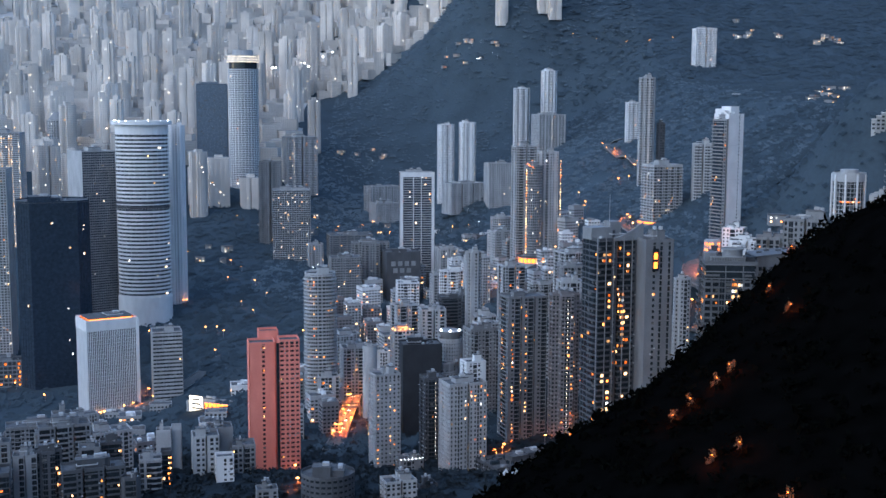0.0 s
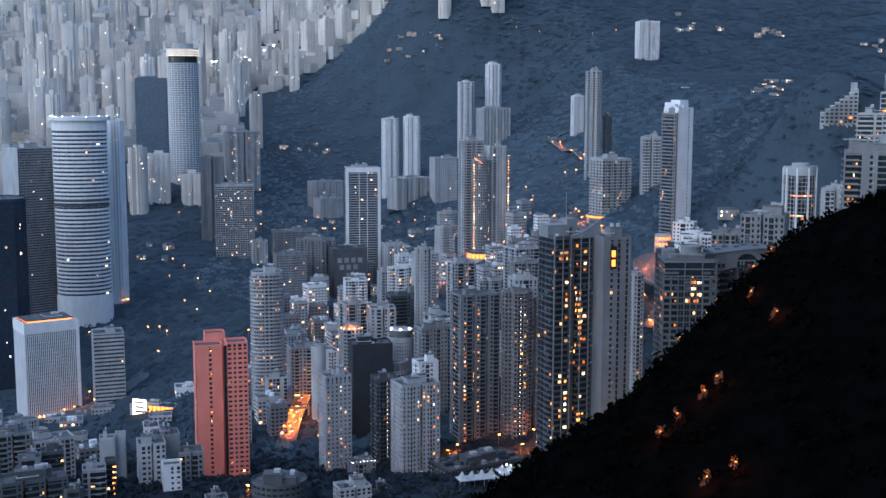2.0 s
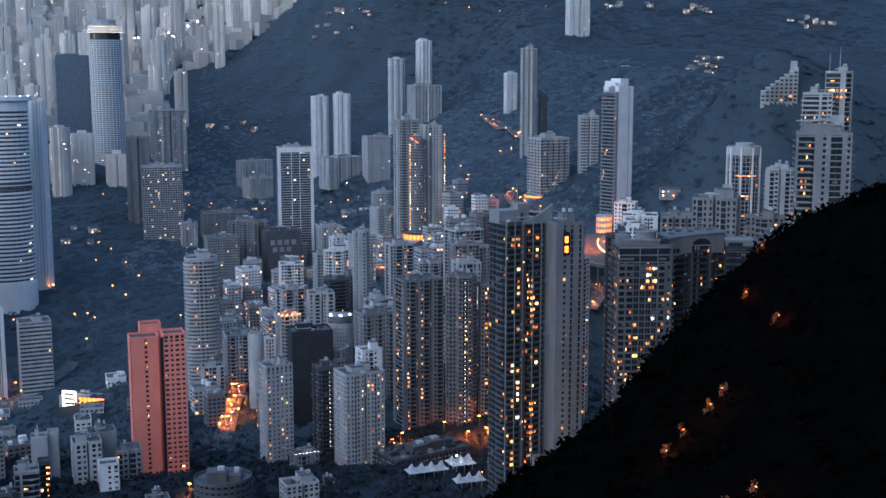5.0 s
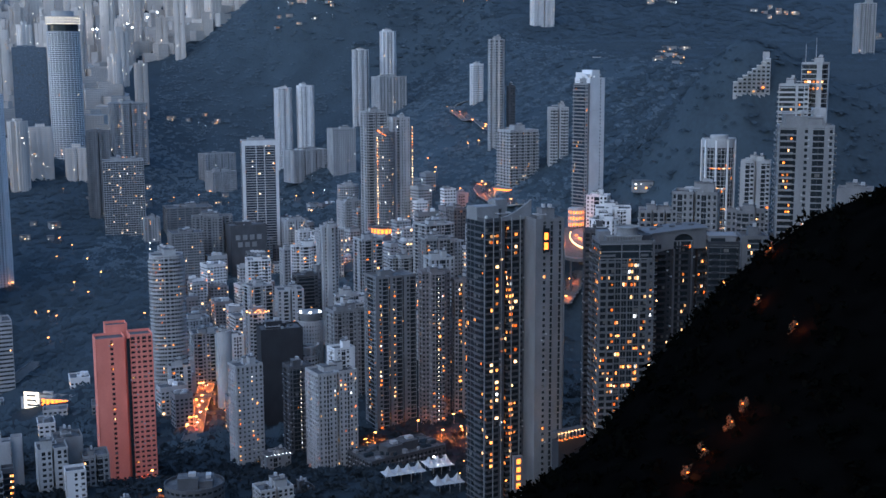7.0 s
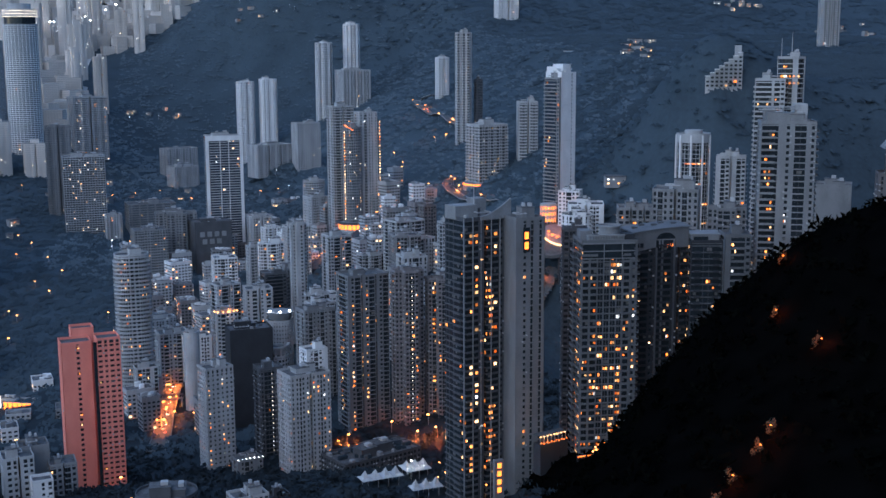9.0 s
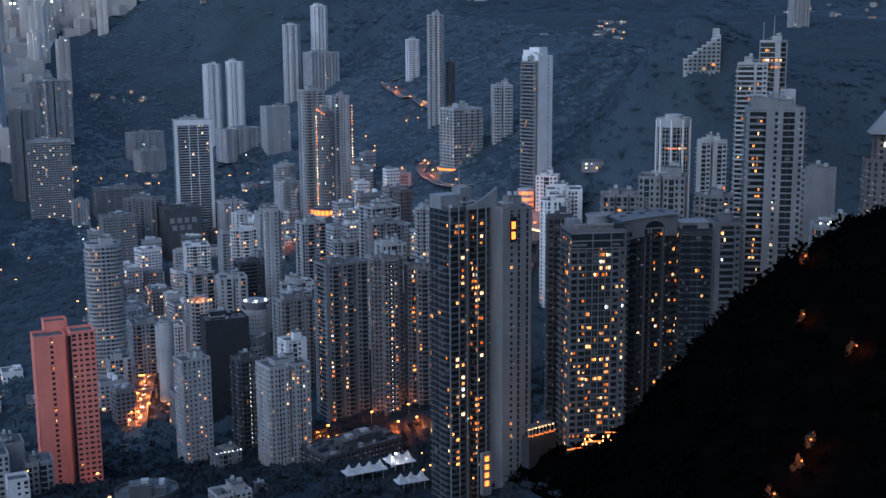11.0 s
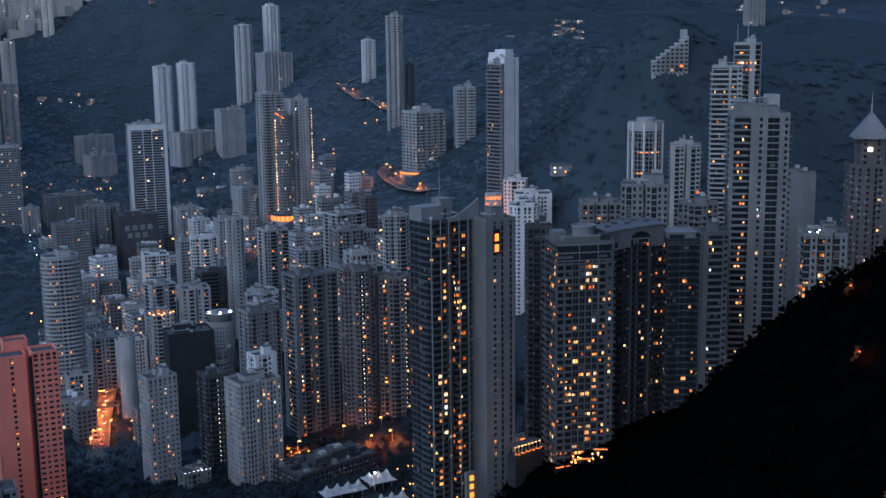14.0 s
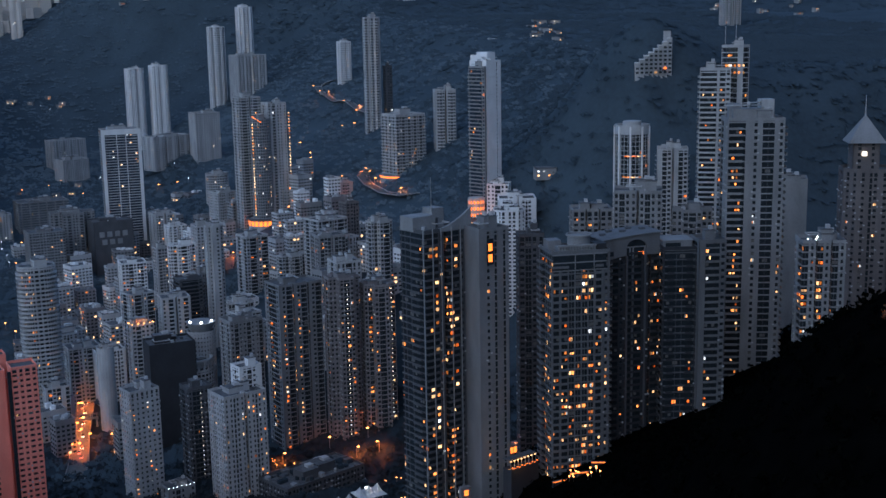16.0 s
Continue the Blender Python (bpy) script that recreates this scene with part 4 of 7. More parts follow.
tower("low dark apartment block with roof trees", -223.9, 567.4, 18, comb(19.8, 15.9, 2), 108.0, wall=DIM, lit=0.06, plant=2, style="GBGW", seed=102)
tower("dark round-cornered block below the roofs", -156.8, 579.2, 10, clipped(9.2, 8.3, 1.8), 101.7, wall=DIM, lit=0.05, plant=2, style="BGB", seed=103)
tower("low pale block with flat dark roofs by the salmon tower", -89.0, 583.2, 14, rect(10.6, 8.5), 94.8, wall=CONCRETE, lit=0.03, plant=2, style="WGN", seed=104)
tower("long car-park deck with a sloping roof", -294.5, 934.7, 35, rect(31.3, 11.0), 38.3, base=21.9, wall=PALE, lit=0.01, sill=0.5, pier=0.2, seed=105)
tower("low grey market hall with felt roof", -287.8, 810.4, 20, rect(35.0, 17.5), 64.7, wall=CONCRETE, lit=0.01, sill=0.6, seed=106)
tower("low market hall with roof plant", -255.4, 758.2, 25, rect(23.0, 16.1), 71.7, wall=CONCRETE, lit=0.015, sill=0.6, seed=107)
tower("grey hall behind the roofs", -216.5, 749.4, 30, rect(26.9, 16.1), 78.2, wall=PALE, lit=0.01, sill=0.6, seed=108)
signhall = tower("white hall with a bright floodlit facade sign", -195.2, 980.8, -20, rect(40.8, 14.3), 37.8, base=21.6, wall=PALE, lit=0.0, sill=0.6, seed=109)
tower("circular dark-roofed clubhouse among trees", -59.3, 597.1, 0, oval(28.1, 25.3), 98.9, wall=DIM, lit=0.01, sill=0.6, seed=110)
tower("white low block by the clubhouse", -22.7, 599.6, 20, comb(16.7, 11.7, 2), 94.6, wall=PALE, lit=0.01, sill=0.55, seed=111)
tower("low dark roof deck between the towers", -8.2, 619.9, 20, rect(10.1, 8.1), 85.6, wall=DIM, lit=0.01, sill=0.6, seed=112)
deckroof = tower("wide podium deck with roof gardens", 51.8, 740.8, 28, rect(54.2, 27.1), 62.9, base=52.1, wall=DIM, lit=0.0, sill=0.6, plant=3, seed=113)
tower("low dark hall beside the white tents", 53.6, 635.9, 15, rect(28.5, 14.2), 78.3, wall=DIM, lit=0.005, sill=0.6, seed=114)
lowterrace = tower("low terrace house below the slab", -21.3, 759.7, 18, rect(15.7, 12.6), 57.1, wall=CONCRETE, lit=0.015, sill=0.6, seed=115)
tower("wide dark low block with a pale roof edge", -127.6, 1607.7, 14, rect(58.7, 35.2), 111.7, base=75.5, wall=CONCRETE, lit=0.02, style="GNGG", seed=116)
tower("low podium block with orange lit shop floors", -436.0, 1180.0, 15, rect(34.0, 22.0), 30.0, base=6.0, wall=CONCRETE, lit=0.55, lamp=GLOW, pier=0.16, sill=0.3, bay=4.0, fh=4.2, plant=2, name="office_building", seed=144)
tower("long pale flat roof among hillside trees", -108.8, 2081.0, 30, rect(55.7, 27.9), 144.8, base=127.7, wall=PALE, lit=0.02, plant=1, seed=117)
tower("low white block with stepped roofs", 16.4, 1360.6, 20, comb(18.9, 15.1, 2), 110.5, base=81.5, wall=WHITE, lit=0.03, plant=3, seed=118)
tower("low white block with roof sheds", 32.3, 1289.6, 24, comb(19.8, 15.9), 114.7, base=87.1, wall=WHITE, lit=0.03, plant=3, seed=119)
tower("low grey club building with a lit entrance", -5.2, 1195.4, 16, rect(13.9, 12.5), 116.7, wall=PALE, lit=0.06, plant=2, seed=120)
tower("pale low office with lit corner", -168.4, 1552.7, 14, rect(18.7, 16.8), 104.9, base=72.9, wall=PALE, lit=0.06, plant=2, seed=121)
tower("small pale house block by the hillside road", 121.6, 1268.4, 18, comb(15.5, 14.0, 2), 154.0, base=135.9, wall=PALE, lit=0.05, plant=2, seed=122)
tower("small white house block above the orange road", 162.2, 1186.7, 18, rect(12.9, 11.6), 168.5, base=154.1, wall=PALE, lit=0.05, plant=2, seed=123)
tower("grey infill apartment block among the towers", -87.9, 1006.2, 20, cross(30.1, 27.8, 0.26, 0.26), 92.0, wall=PALE, lit=0.09, pier=0.45, sill=0.5, group="infill apartment blocks", seed=124)
tower("pale infill apartment block among the towers", -74.1, 982.2, 14, rect(22.9, 20.5), 86.0, wall=PALE, lit=0.06, pier=0.45, sill=0.5, group="infill apartment blocks", seed=125)
tower("weathered concrete apartment block among the towers", -55.8, 973.4, 14, rect(20.8, 16.9), 84.0, wall=WHITE, lit=0.03, pier=0.45, sill=0.5, group="infill apartment blocks", seed=126)
tower("grey infill apartment block among the towers", -112.5, 1345.3, 14, rect(34.6, 28.4), 115.1, wall=CONCRETE, lit=0.04, pier=0.45, sill=0.5, group="infill apartment blocks", seed=127)
tower("pale infill apartment block among the towers", -86.6, 1397.3, 8, cross(44.4, 33.0, 0.26, 0.26), 125.4, wall=CONCRETE, lit=0.04, pier=0.45, sill=0.5, group="infill apartment blocks", seed=128)
tower("weathered concrete apartment block among the towers", -33.2, 1099.5, 8, rect(20.2, 20.0), 123.3, wall=WHITE, lit=0.08, pier=0.45, sill=0.5, group="infill apartment blocks", seed=129)
tower("grey infill apartment block among the towers", 4.6, 1380.0, 14, comb(23.1, 22.2, 2), 121.3, wall=PALE, lit=0.1, pier=0.45, sill=0.5, group="infill apartment blocks", seed=130)
tower("pale infill apartment block among the towers", 7.9, 1120.0, 14, cross(21.9, 16.5, 0.26, 0.26), 131.3, wall=WHITE, lit=0.1, pier=0.45, sill=0.5, group="infill apartment blocks", seed=131)
tower("weathered concrete apartment block among the towers", 20.8, 1039.8, 26, comb(20.1, 15.8, 2), 122.5, wall=CONCRETE, lit=0.04, pier=0.45, sill=0.5, group="infill apartment blocks", seed=132)
tower("grey infill apartment block among the towers", 34.1, 1179.5, 14, comb(23.2, 18.1, 2), 137.4, wall=PALE, lit=0.09, pier=0.45, sill=0.5, group="infill apartment blocks", seed=133)
tower("pale infill apartment block among the towers", 32.3, 899.4, 8, cross(17.2, 15.1, 0.26, 0.26), 127.6, wall=PALE, lit=0.03, pier=0.45, sill=0.5, group="infill apartment blocks", seed=134)
tower("weathered concrete apartment block among the towers", 62.9, 1078.2, 20, comb(20.0, 18.9, 2), 142.8, wall=PALE, lit=0.04, pier=0.45, sill=0.5, group="infill apartment blocks", seed=135)
tower("grey infill apartment block among the towers", 63.3, 1328.5, 26, rect(20.8, 19.0), 147.1, wall=PALE, lit=0.1, pier=0.45, sill=0.5, group="infill apartment blocks", seed=136)
tower("pale infill apartment block among the towers", 107.2, 974.1, 8, comb(21.1, 20.8, 2), 157.3, wall=CONCRETE, lit=0.03, pier=0.45, sill=0.5, group="infill apartment blocks", seed=137)
tower("weathered concrete apartment block among the towers", 85.2, 1016.4, 26, cross(21.1, 17.1, 0.26, 0.26), 135.5, wall=PALE, lit=0.06, pier=0.45, sill=0.5, group="infill apartment blocks", seed=138)
tower("grey infill apartment block among the towers", -91.2, 925.5, 14, rect(16.0, 14.2), 74.0, wall=PALE, lit=0.08, pier=0.45, sill=0.5, group="infill apartment blocks", seed=139)
tower("pale infill apartment block among the towers", -32.6, 984.5, 26, comb(19.2, 15.4, 2), 121.5, wall=PALE, lit=0.08, pier=0.45, sill=0.5, group="infill apartment blocks", seed=140)
tower("weathered concrete apartment block among the towers", -8.1, 960.0, 8, comb(20.1, 17.7, 2), 122.1, wall=PALE, lit=0.03, pier=0.45, sill=0.5, group="infill apartment blocks", seed=141)
tower("grey infill apartment block among the towers", 160.1, 783.8, 8, cross(10.8, 8.2, 0.26, 0.26), 174.1, wall=PALE, lit=0.09, pier=0.45, sill=0.5, group="infill apartment blocks", seed=142)
tower("pale infill apartment block among the towers", 119.5, 1043.2, 20, cross(18.0, 14.1, 0.26, 0.26), 163.0, wall=PALE, lit=0.05, pier=0.45, sill=0.5, group="infill apartment blocks", seed=143)


# low houses and flat roofs between the towers
def low_block(x, y, w, d, h, turn, wall, rnd):
    gz = min(ground(x, y), ground(x + w / 2, y), ground(x - w / 2, y), ground(x, y - d / 2)) - 3
    H = h + 3
    e = new("low_apartment_house", Shape().box(0, 0, 0, w, d, H).ring(rect(w + 0.3, d + 0.3), 0.35, H - 0.4, 1.4).mesh("low_apartment_house", wall))
    e.matrix_basis = pose(x, y, gz, 0, 0, turn)
    tagged(e, rnd.choice(("weathered low apartment house with a cluttered flat roof", "pale walk-up house with dark windows and roof sheds", "grey low house wedged between taller towers")), "building", "low apartment houses")
    part("roof", Shape().box(0, 0, H, w - 0.6, d - 0.6, 0.15), ROOF, e)
    panes, lights, sheds = Shape(), Shape(), Shape()
    for mx, my, L, tr, nx, ny in edges(rect(w, d))[:2] + edges(rect(w, d))[3:]:
        n = max(2, int(L / 3.0))
        for k in range(1, int(H / 3.0)):
            for j in range(n):
                u = -L / 2 + (j + 0.5) * L / n
                shape = lights if rnd.random() < 0.07 else panes
                shape.box(mx + math.cos(tr) * u, my + math.sin(tr) * u, k * 3.0 + 1.0, L / n * 0.58, 0.14, 1.35, tr)
    part("window_pane", panes, GLASS, e)["kind"] = "stuff"
    if lights.f:
        part("window_light", lights, LIT, e, "warm lit windows")["kind"] = "stuff"
    for k in range(rnd.randint(2, 5)):
        sheds.box(rnd.uniform(-0.36, 0.36) * w, rnd.uniform(-0.34, 0.34) * d, H + 0.1, rnd.uniform(2, 5), rnd.uniform(1.5, 4), rnd.uniform(1.2, 3.4), rnd.choice((0.0, 0.0, 0.4)))
    part("roof_shed", sheds, rnd.choice((PALE, WHITE, CONCRETE)), e)["kind"] = "stuff"


house_rnd = random.Random(57)
for count, hx0, hx1, hy0, hy1, h0, h1 in ((95, -128, 150, 850, 1440, 12, 34), (16, -330, -115, 770, 1060, 5, 11), (14, -150, 60, 1450, 1720, 7, 14), (8, 115, 172, 880, 1080, 8, 18)):
    made = tries = 0
    while made < count and tries < 4000:
        tries += 1
        hx, hy = house_rnd.uniform(hx0, hx1), house_rnd.uniform(hy0, hy1)
        hw, hd = house_rnd.uniform(11, 22), house_rnd.uniform(10, 18)
        if not open_land(hx, hy) or any(abs(hx - a) < (hw / 2 + b) * 0.96 + 1 and abs(hy - c) < (hd / 2 + d) * 0.96 + 1 for a, c, b, d in FOOT):
            continue
        FOOT.append((hx, hy, hw / 2, hd / 2))
        low_block(hx, hy, hw, hd, house_rnd.uniform(h0, h1), house_rnd.choice((8, 14, 14, 20, 26)), house_rnd.choice((PALE, PALE, CONCRETE, WHITE, TAUPE)), house_rnd)
        made += 1


# the far city behind the ridge: pale tower rows, haze in their wall colour
def far_tower(x, y, w, d, h, turn, wall, rnd):
    gz = ground(x, y) - 5
    e = thing("distant_tower", x, y, gz, turn, "pale distant high-rise with tiny lights", "building", "distant high-rises")
    plan = rnd.choice((rect(w, d), cross(w, d, 0.25, 0.25), comb(w, d, 2)))
    H = h + 5
    body = Shape().prism(ribbed(plan), 0, H)
    body.box(0, 0, H, w * 0.4, d * 0.4, rnd.uniform(3, 9))
    part("body", body, wall, e)
    dots = Shape()
    for x0, y0, L, tr, nx, ny in edges(plan):
        for k in range(int(L * H / 400)):
            u = rnd.uniform(-L / 2, L / 2) * 0.9
            dots.box(x0 + math.cos(tr) * u + nx * 1.05, y0 + math.sin(tr) * u + ny * 1.05, rnd.uniform(8, H - 3), *rnd.choice(((1.3, 0.3, 1.0), (1.2, 0.3, 1.0), (2.4, 0.3, 1.3))), tr)
    if dots.f:
        part("window_light", dots, LIT_COOL, e)["kind"] = "stuff"


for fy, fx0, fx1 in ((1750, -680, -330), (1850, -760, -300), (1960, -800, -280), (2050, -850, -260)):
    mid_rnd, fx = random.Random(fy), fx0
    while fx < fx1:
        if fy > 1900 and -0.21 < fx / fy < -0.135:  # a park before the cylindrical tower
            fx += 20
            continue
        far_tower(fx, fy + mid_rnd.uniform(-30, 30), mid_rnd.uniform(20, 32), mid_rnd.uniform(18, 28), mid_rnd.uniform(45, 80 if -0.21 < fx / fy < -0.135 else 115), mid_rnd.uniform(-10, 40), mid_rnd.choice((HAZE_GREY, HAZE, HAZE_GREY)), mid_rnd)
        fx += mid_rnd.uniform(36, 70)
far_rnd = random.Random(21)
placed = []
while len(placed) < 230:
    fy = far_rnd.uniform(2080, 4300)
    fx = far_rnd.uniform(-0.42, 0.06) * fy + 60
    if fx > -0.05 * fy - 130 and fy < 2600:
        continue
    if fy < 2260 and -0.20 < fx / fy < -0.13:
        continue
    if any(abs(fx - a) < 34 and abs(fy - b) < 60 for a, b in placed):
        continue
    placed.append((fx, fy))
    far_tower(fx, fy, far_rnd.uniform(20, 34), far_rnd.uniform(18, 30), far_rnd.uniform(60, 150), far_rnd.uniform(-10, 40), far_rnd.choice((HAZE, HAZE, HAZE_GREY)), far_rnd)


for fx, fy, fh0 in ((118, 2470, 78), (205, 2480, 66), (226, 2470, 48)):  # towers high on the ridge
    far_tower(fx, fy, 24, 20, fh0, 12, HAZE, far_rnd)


# low roofs between the far towers
low_rnd, roofs = random.Random(77), Shape()
for _ in range(2600):
    ly = low_rnd.uniform(2080, 4500)
    lx = low_rnd.uniform(-0.46, 0.02) * ly + 20
    if ly < 2700 and (lx > -0.06 * ly - 150):
        continue
    roofs.box(lx, ly, ground(lx, ly) - 6, low_rnd.uniform(18, 44), low_rnd.uniform(16, 40), low_rnd.uniform(16, 44), low_rnd.uniform(-0.2, 0.7))
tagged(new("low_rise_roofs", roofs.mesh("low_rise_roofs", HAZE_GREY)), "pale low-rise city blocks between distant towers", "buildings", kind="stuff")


# lamps, houses, roads
POLE = Shape().box(0, 0, 0, 0.18, 0.18, 7.5).box(0.6, 0, 7.4, 1.4, 0.14, 0.12).mesh("pole", METAL)
HEAD = Shape().box(1.1, 0, 7.0, 1.3, 1.3, 0.45).mesh("lamp_head", BULB)
HEAD_W = Shape().box(1.1, 0, 7.0, 0.6, 0.6, 0.4).mesh("lamp_head", BULB_WHITE)


def street_lamp(x, y, white=False):
    e = thing("street_lamp", x, y, ground(x, y) - 0.3, (x * 37 + y * 11) % 360, "steel street lamp glowing " + ("white" if white else "orange") + " among dark trees", "street lamp", "street lamps")
    part("pole", POLE, METAL, e)
    part("lamp_head", HEAD_W if white else HEAD, BULB, e)
    return e


def path_lamp(x, y, watts=170):
    """A low footpath lamp in the bushes that it lights orange."""
    z = ground(x, y)
    rnd = random.Random(int(x * 7 + y * 13))
    e = thing("footpath_lamp", x, y, z - 0.2, 0, "low footpath lamp lighting the bushes orange", "lamp", "footpath lamps")
    part("pole", Shape().box(0, 0, 0, 0.04, 0.04, 2.2), SPUR_SOIL, e)
    part("lamp_head", Shape().box(0, 0, 2.2, 0.2, 0.2, 0.15), LAMP_ORANGE, e)
    b = thing("roadside_bush", x + 0.6, y + 0.8, z - 0.1, 0, "leafy bush lit orange by a footpath lamp", "bush", "roadside bushes")
    for k in range(3):
        cx, cy, cz = rnd.uniform(-0.9, 0.5) + 0.3 * (k - 1), rnd.uniform(0.2, 1.2), 0.5 + 0.8 * k + rnd.uniform(-0.3, 0.3)
        leaves = Shape()
        for _ in range(60):
            m = Vector((cx, cy, cz)) + Vector((rnd.gauss(0, 0.26), rnd.gauss(0, 0.3), rnd.gauss(0, 0.4)))
            p, q = (Vector((rnd.gauss(0, 1), rnd.gauss(0, 1), rnd.gauss(0, 1))).normalized() * 0.15 for _ in range(2))
            leaves.quad(*(tuple(v) for v in (m - p, m - q, m + p, m + q)))
        part("foliage", leaves, BUSH, b)
    part("stem", Shape().box(0, 0.5, -0.5, 0.1, 0.1, 1.6), SOIL, b)
    li = bpy.data.lights.new("footpath_light", "POINT")
    li.energy, li.color, li.shadow_soft_size = watts, (1.0, 0.17, 0.03), 0.2
    new("footpath_light", li).location = (x - 0.3, y - 0.8, z + 2.2)


CAR_BODY = Shape().prism([(-2.2, -0.9), (2.2, -0.9), (2.2, 0.9), (-2.2, 0.9)], 0.35, 0.95, [(-2.1, -0.85), (2.1, -0.85), (2.1, 0.85), (-2.1, 0.85)])
CAR_CABIN = Shape().prism([(-1.6, -0.82), (1.1, -0.82), (1.1, 0.82), (-1.6, 0.82)], 0.95, 1.5, [(-1.1, -0.7), (0.5, -0.7), (0.5, 0.7), (-1.1, 0.7)])


def car(x, y, turn, colour):
    e = thing("car", x, y, ground(x, y) + 0.82, turn, "small saloon car with its lights on in the street", "car", "cars in the street")
    part("body", CAR_BODY, colour, e)
    part("cabin", CAR_CABIN, GLASS, e)
    for a in (-1.35, 1.35):
        for b in (-0.85, 0.85):
            part("wheel", Shape().prism([(a + 0.33 * math.cos(k * 0.785), b + 0.33 * math.sin(k * 0.785) * 0.3) for k in range(8)], 0.0, 0.66), DIM, e)
    for b in (-0.6, 0.6):
        part("headlight", Shape().box(2.2, b, 0.6, 0.12, 0.35, 0.25), BULB_WHITE, e)
        part("tail_light", Shape().box(-2.2, b, 0.6, 0.12, 0.35, 0.25), TAIL, e)


def footbridge(x, y, span, turn):
    e = thing("footbridge", x, y, ground(x, y), turn, "dark covered footbridge across the lit street", "bridge")
    part("deck", Shape().box(0, 0, 6, span, 3.2, 0.5), CONCRETE, e)
    part("roof", Shape().box(0, 0, 9.2, span, 3.6, 0.3), DIM, e)
    for u in (-span / 2 + 1, span / 2 - 1):
        part("pier", Shape().box(u, 0, -1, 1.2, 1.2, 7), CONCRETE, e)
        part("post", Shape().box(u, -1.5, 6.5, 0.2, 0.2, 2.7), METAL, e)
    part("parapet", Shape().box(0, -1.55, 6.5, span, 0.12, 1.1), CONCRETE, e)


def lamp_glow(x, y, h, watts):
    """A sodium lamp over a street: the visible lamp and its light."""
    e = street_lamp(x, y)
    li = bpy.data.lights.new("sodium_light", "SPOT")
    li.spot_size, li.spot_blend = radians(165), 0.6
    li.energy, li.color, li.shadow_soft_size = watts * 1.1, (1.0, 0.17, 0.03), 1.0
    ob = new("sodium_light", li)
    ob.location = (x, y, ground(x, y) + h)


def small_house(label, x, y, w, d, h, turn):
    e = thing("hillside_house", x, y, ground(x, y) - 2, turn, label, "house", "hillside houses")
    w, d, h = w * 0.7, d * 0.8, h * 0.6
    part("wall", Shape().box(0, 0, 0, w, d, h + 2), CONCRETE, e)
    part("roof", Shape().box(0, 0, h + 2, w + 0.8, d + 0.8, 0.5), ROOF, e)
    for k in range(max(1, int(h / 3))):
        for j in range(max(2, int(w / 4))):
            if (k * 7 + j * 5 + int(x)) % 3:
                part("lit_window", Shape().box(-w / 2 + 2 + j * 4, -d / 2, 3 + k * 3, 1.3, 0.16, 1.1), HOUSE_LIGHT, e)


def stepped_villa(x, y):
    e = thing("terraced_villa_block", x, y, ground(x, y) - 6, -22, "white stepped terrace block climbing a wooded slope", "building")
    for k in range(8):
        h = 14 + k * 2.5
        t = part("terrace", Shape().box(-13 + k * 3.4, k * 0.9, -8, 3.4, 11 - 0.5 * k, h + 8), PALE, e)
        part("ledge", Shape().box(-13 + k * 3.4, k * 0.9 - 0.5, h, 3.6, 12 - 0.5 * k, 0.5), WHITE, t)
        for z in range(2, int(h / 3)):
            part("window", Shape().box(-13 + k * 3.4, k * 0.65 - 5.5, z * 3 + 0.4, 2.0, 0.16, 1.5), LIT_ONE if (k * 5 + z * 3) % 13 == 0 else GLASS, t)
    part("stair_core", Shape().box(9, 6, -8, 5, 5, 45), PALE, e)


def road(label, line, width):
    """An asphalt ribbon laid on the slope with a raised kerb on each side."""
    pts = []
    for (x0, y0), (x1, y1) in zip(line, line[1:]):
        n = max(2, int(math.hypot(x1 - x0, y1 - y0) / 5))
        pts += [(x0 + (x1 - x0) * i / n, y0 + (y1 - y0) * i / n) for i in range(n)]
    pts.append(line[-1])
    deck, kerb = Shape(), Shape()
    last = None
    for i, (x, y) in enumerate(pts):
        a, b = pts[max(0, i - 1)], pts[min(len(pts) - 1, i + 1)]
        t = Vector((b[0] - a[0], b[1] - a[1])).normalized()
        z = max(ground(x, y), ground(x - t.y * width / 2, y + t.x * width / 2), ground(x + t.y * width / 2, y - t.x * width / 2)) + 0.8
        row = [(x + t.y * u, y - t.x * u, z) for u in (width / 2, -width / 2)]
        if last:
            deck.quad(last[0], row[0], row[1], last[1])
            for s, (p, q) in enumerate(zip(last, row)):
                kerb.box((p[0] + q[0]) / 2, (p[1] + q[1]) / 2, (p[2] + q[2]) / 2, math.hypot(q[0] - p[0], q[1] - p[1]) + 0.2, 0.4, 0.9, math.atan2(q[1] - p[1], q[0] - p[0]))
        last = row
    e = new("road", deck.mesh("road", ASPHALT_LIT))
    tagged(e, label, "road", kind="structure")
    part("kerb", kerb, CONCRETE, e)["kind"] = "stuff"


# Bright lights among the far towers; the masts are added to hold them.
def floodlight_mast(x, y, h, turn):
    e = thing("floodlight_mast", x, y, ground(x, y) - 1, turn, "bright light among distant towers on an added mast", "floodlight", "distant floodlights")
    part("mast", Shape().prism(oval(1.4, 1.4, 8), 0, h, oval(0.7, 0.7, 8)), METAL, e)
    part("lamp_panel", Shape().box(0, -0.6, h - 0.5, 3.4, 0.7, 2.4), BULB_WHITE, e)


# lamps, houses and roads
path_lamp(74.9, 269.1)
path_lamp(74.7, 251.0)
path_lamp(58.0, 235.0)
path_lamp(54.8, 231.7)
path_lamp(49.0, 228.8)
path_lamp(44.9, 225.0)
path_lamp(52.8, 204.4)
path_lamp(85.4, 288.3)
path_lamp(56.5, 187.1)
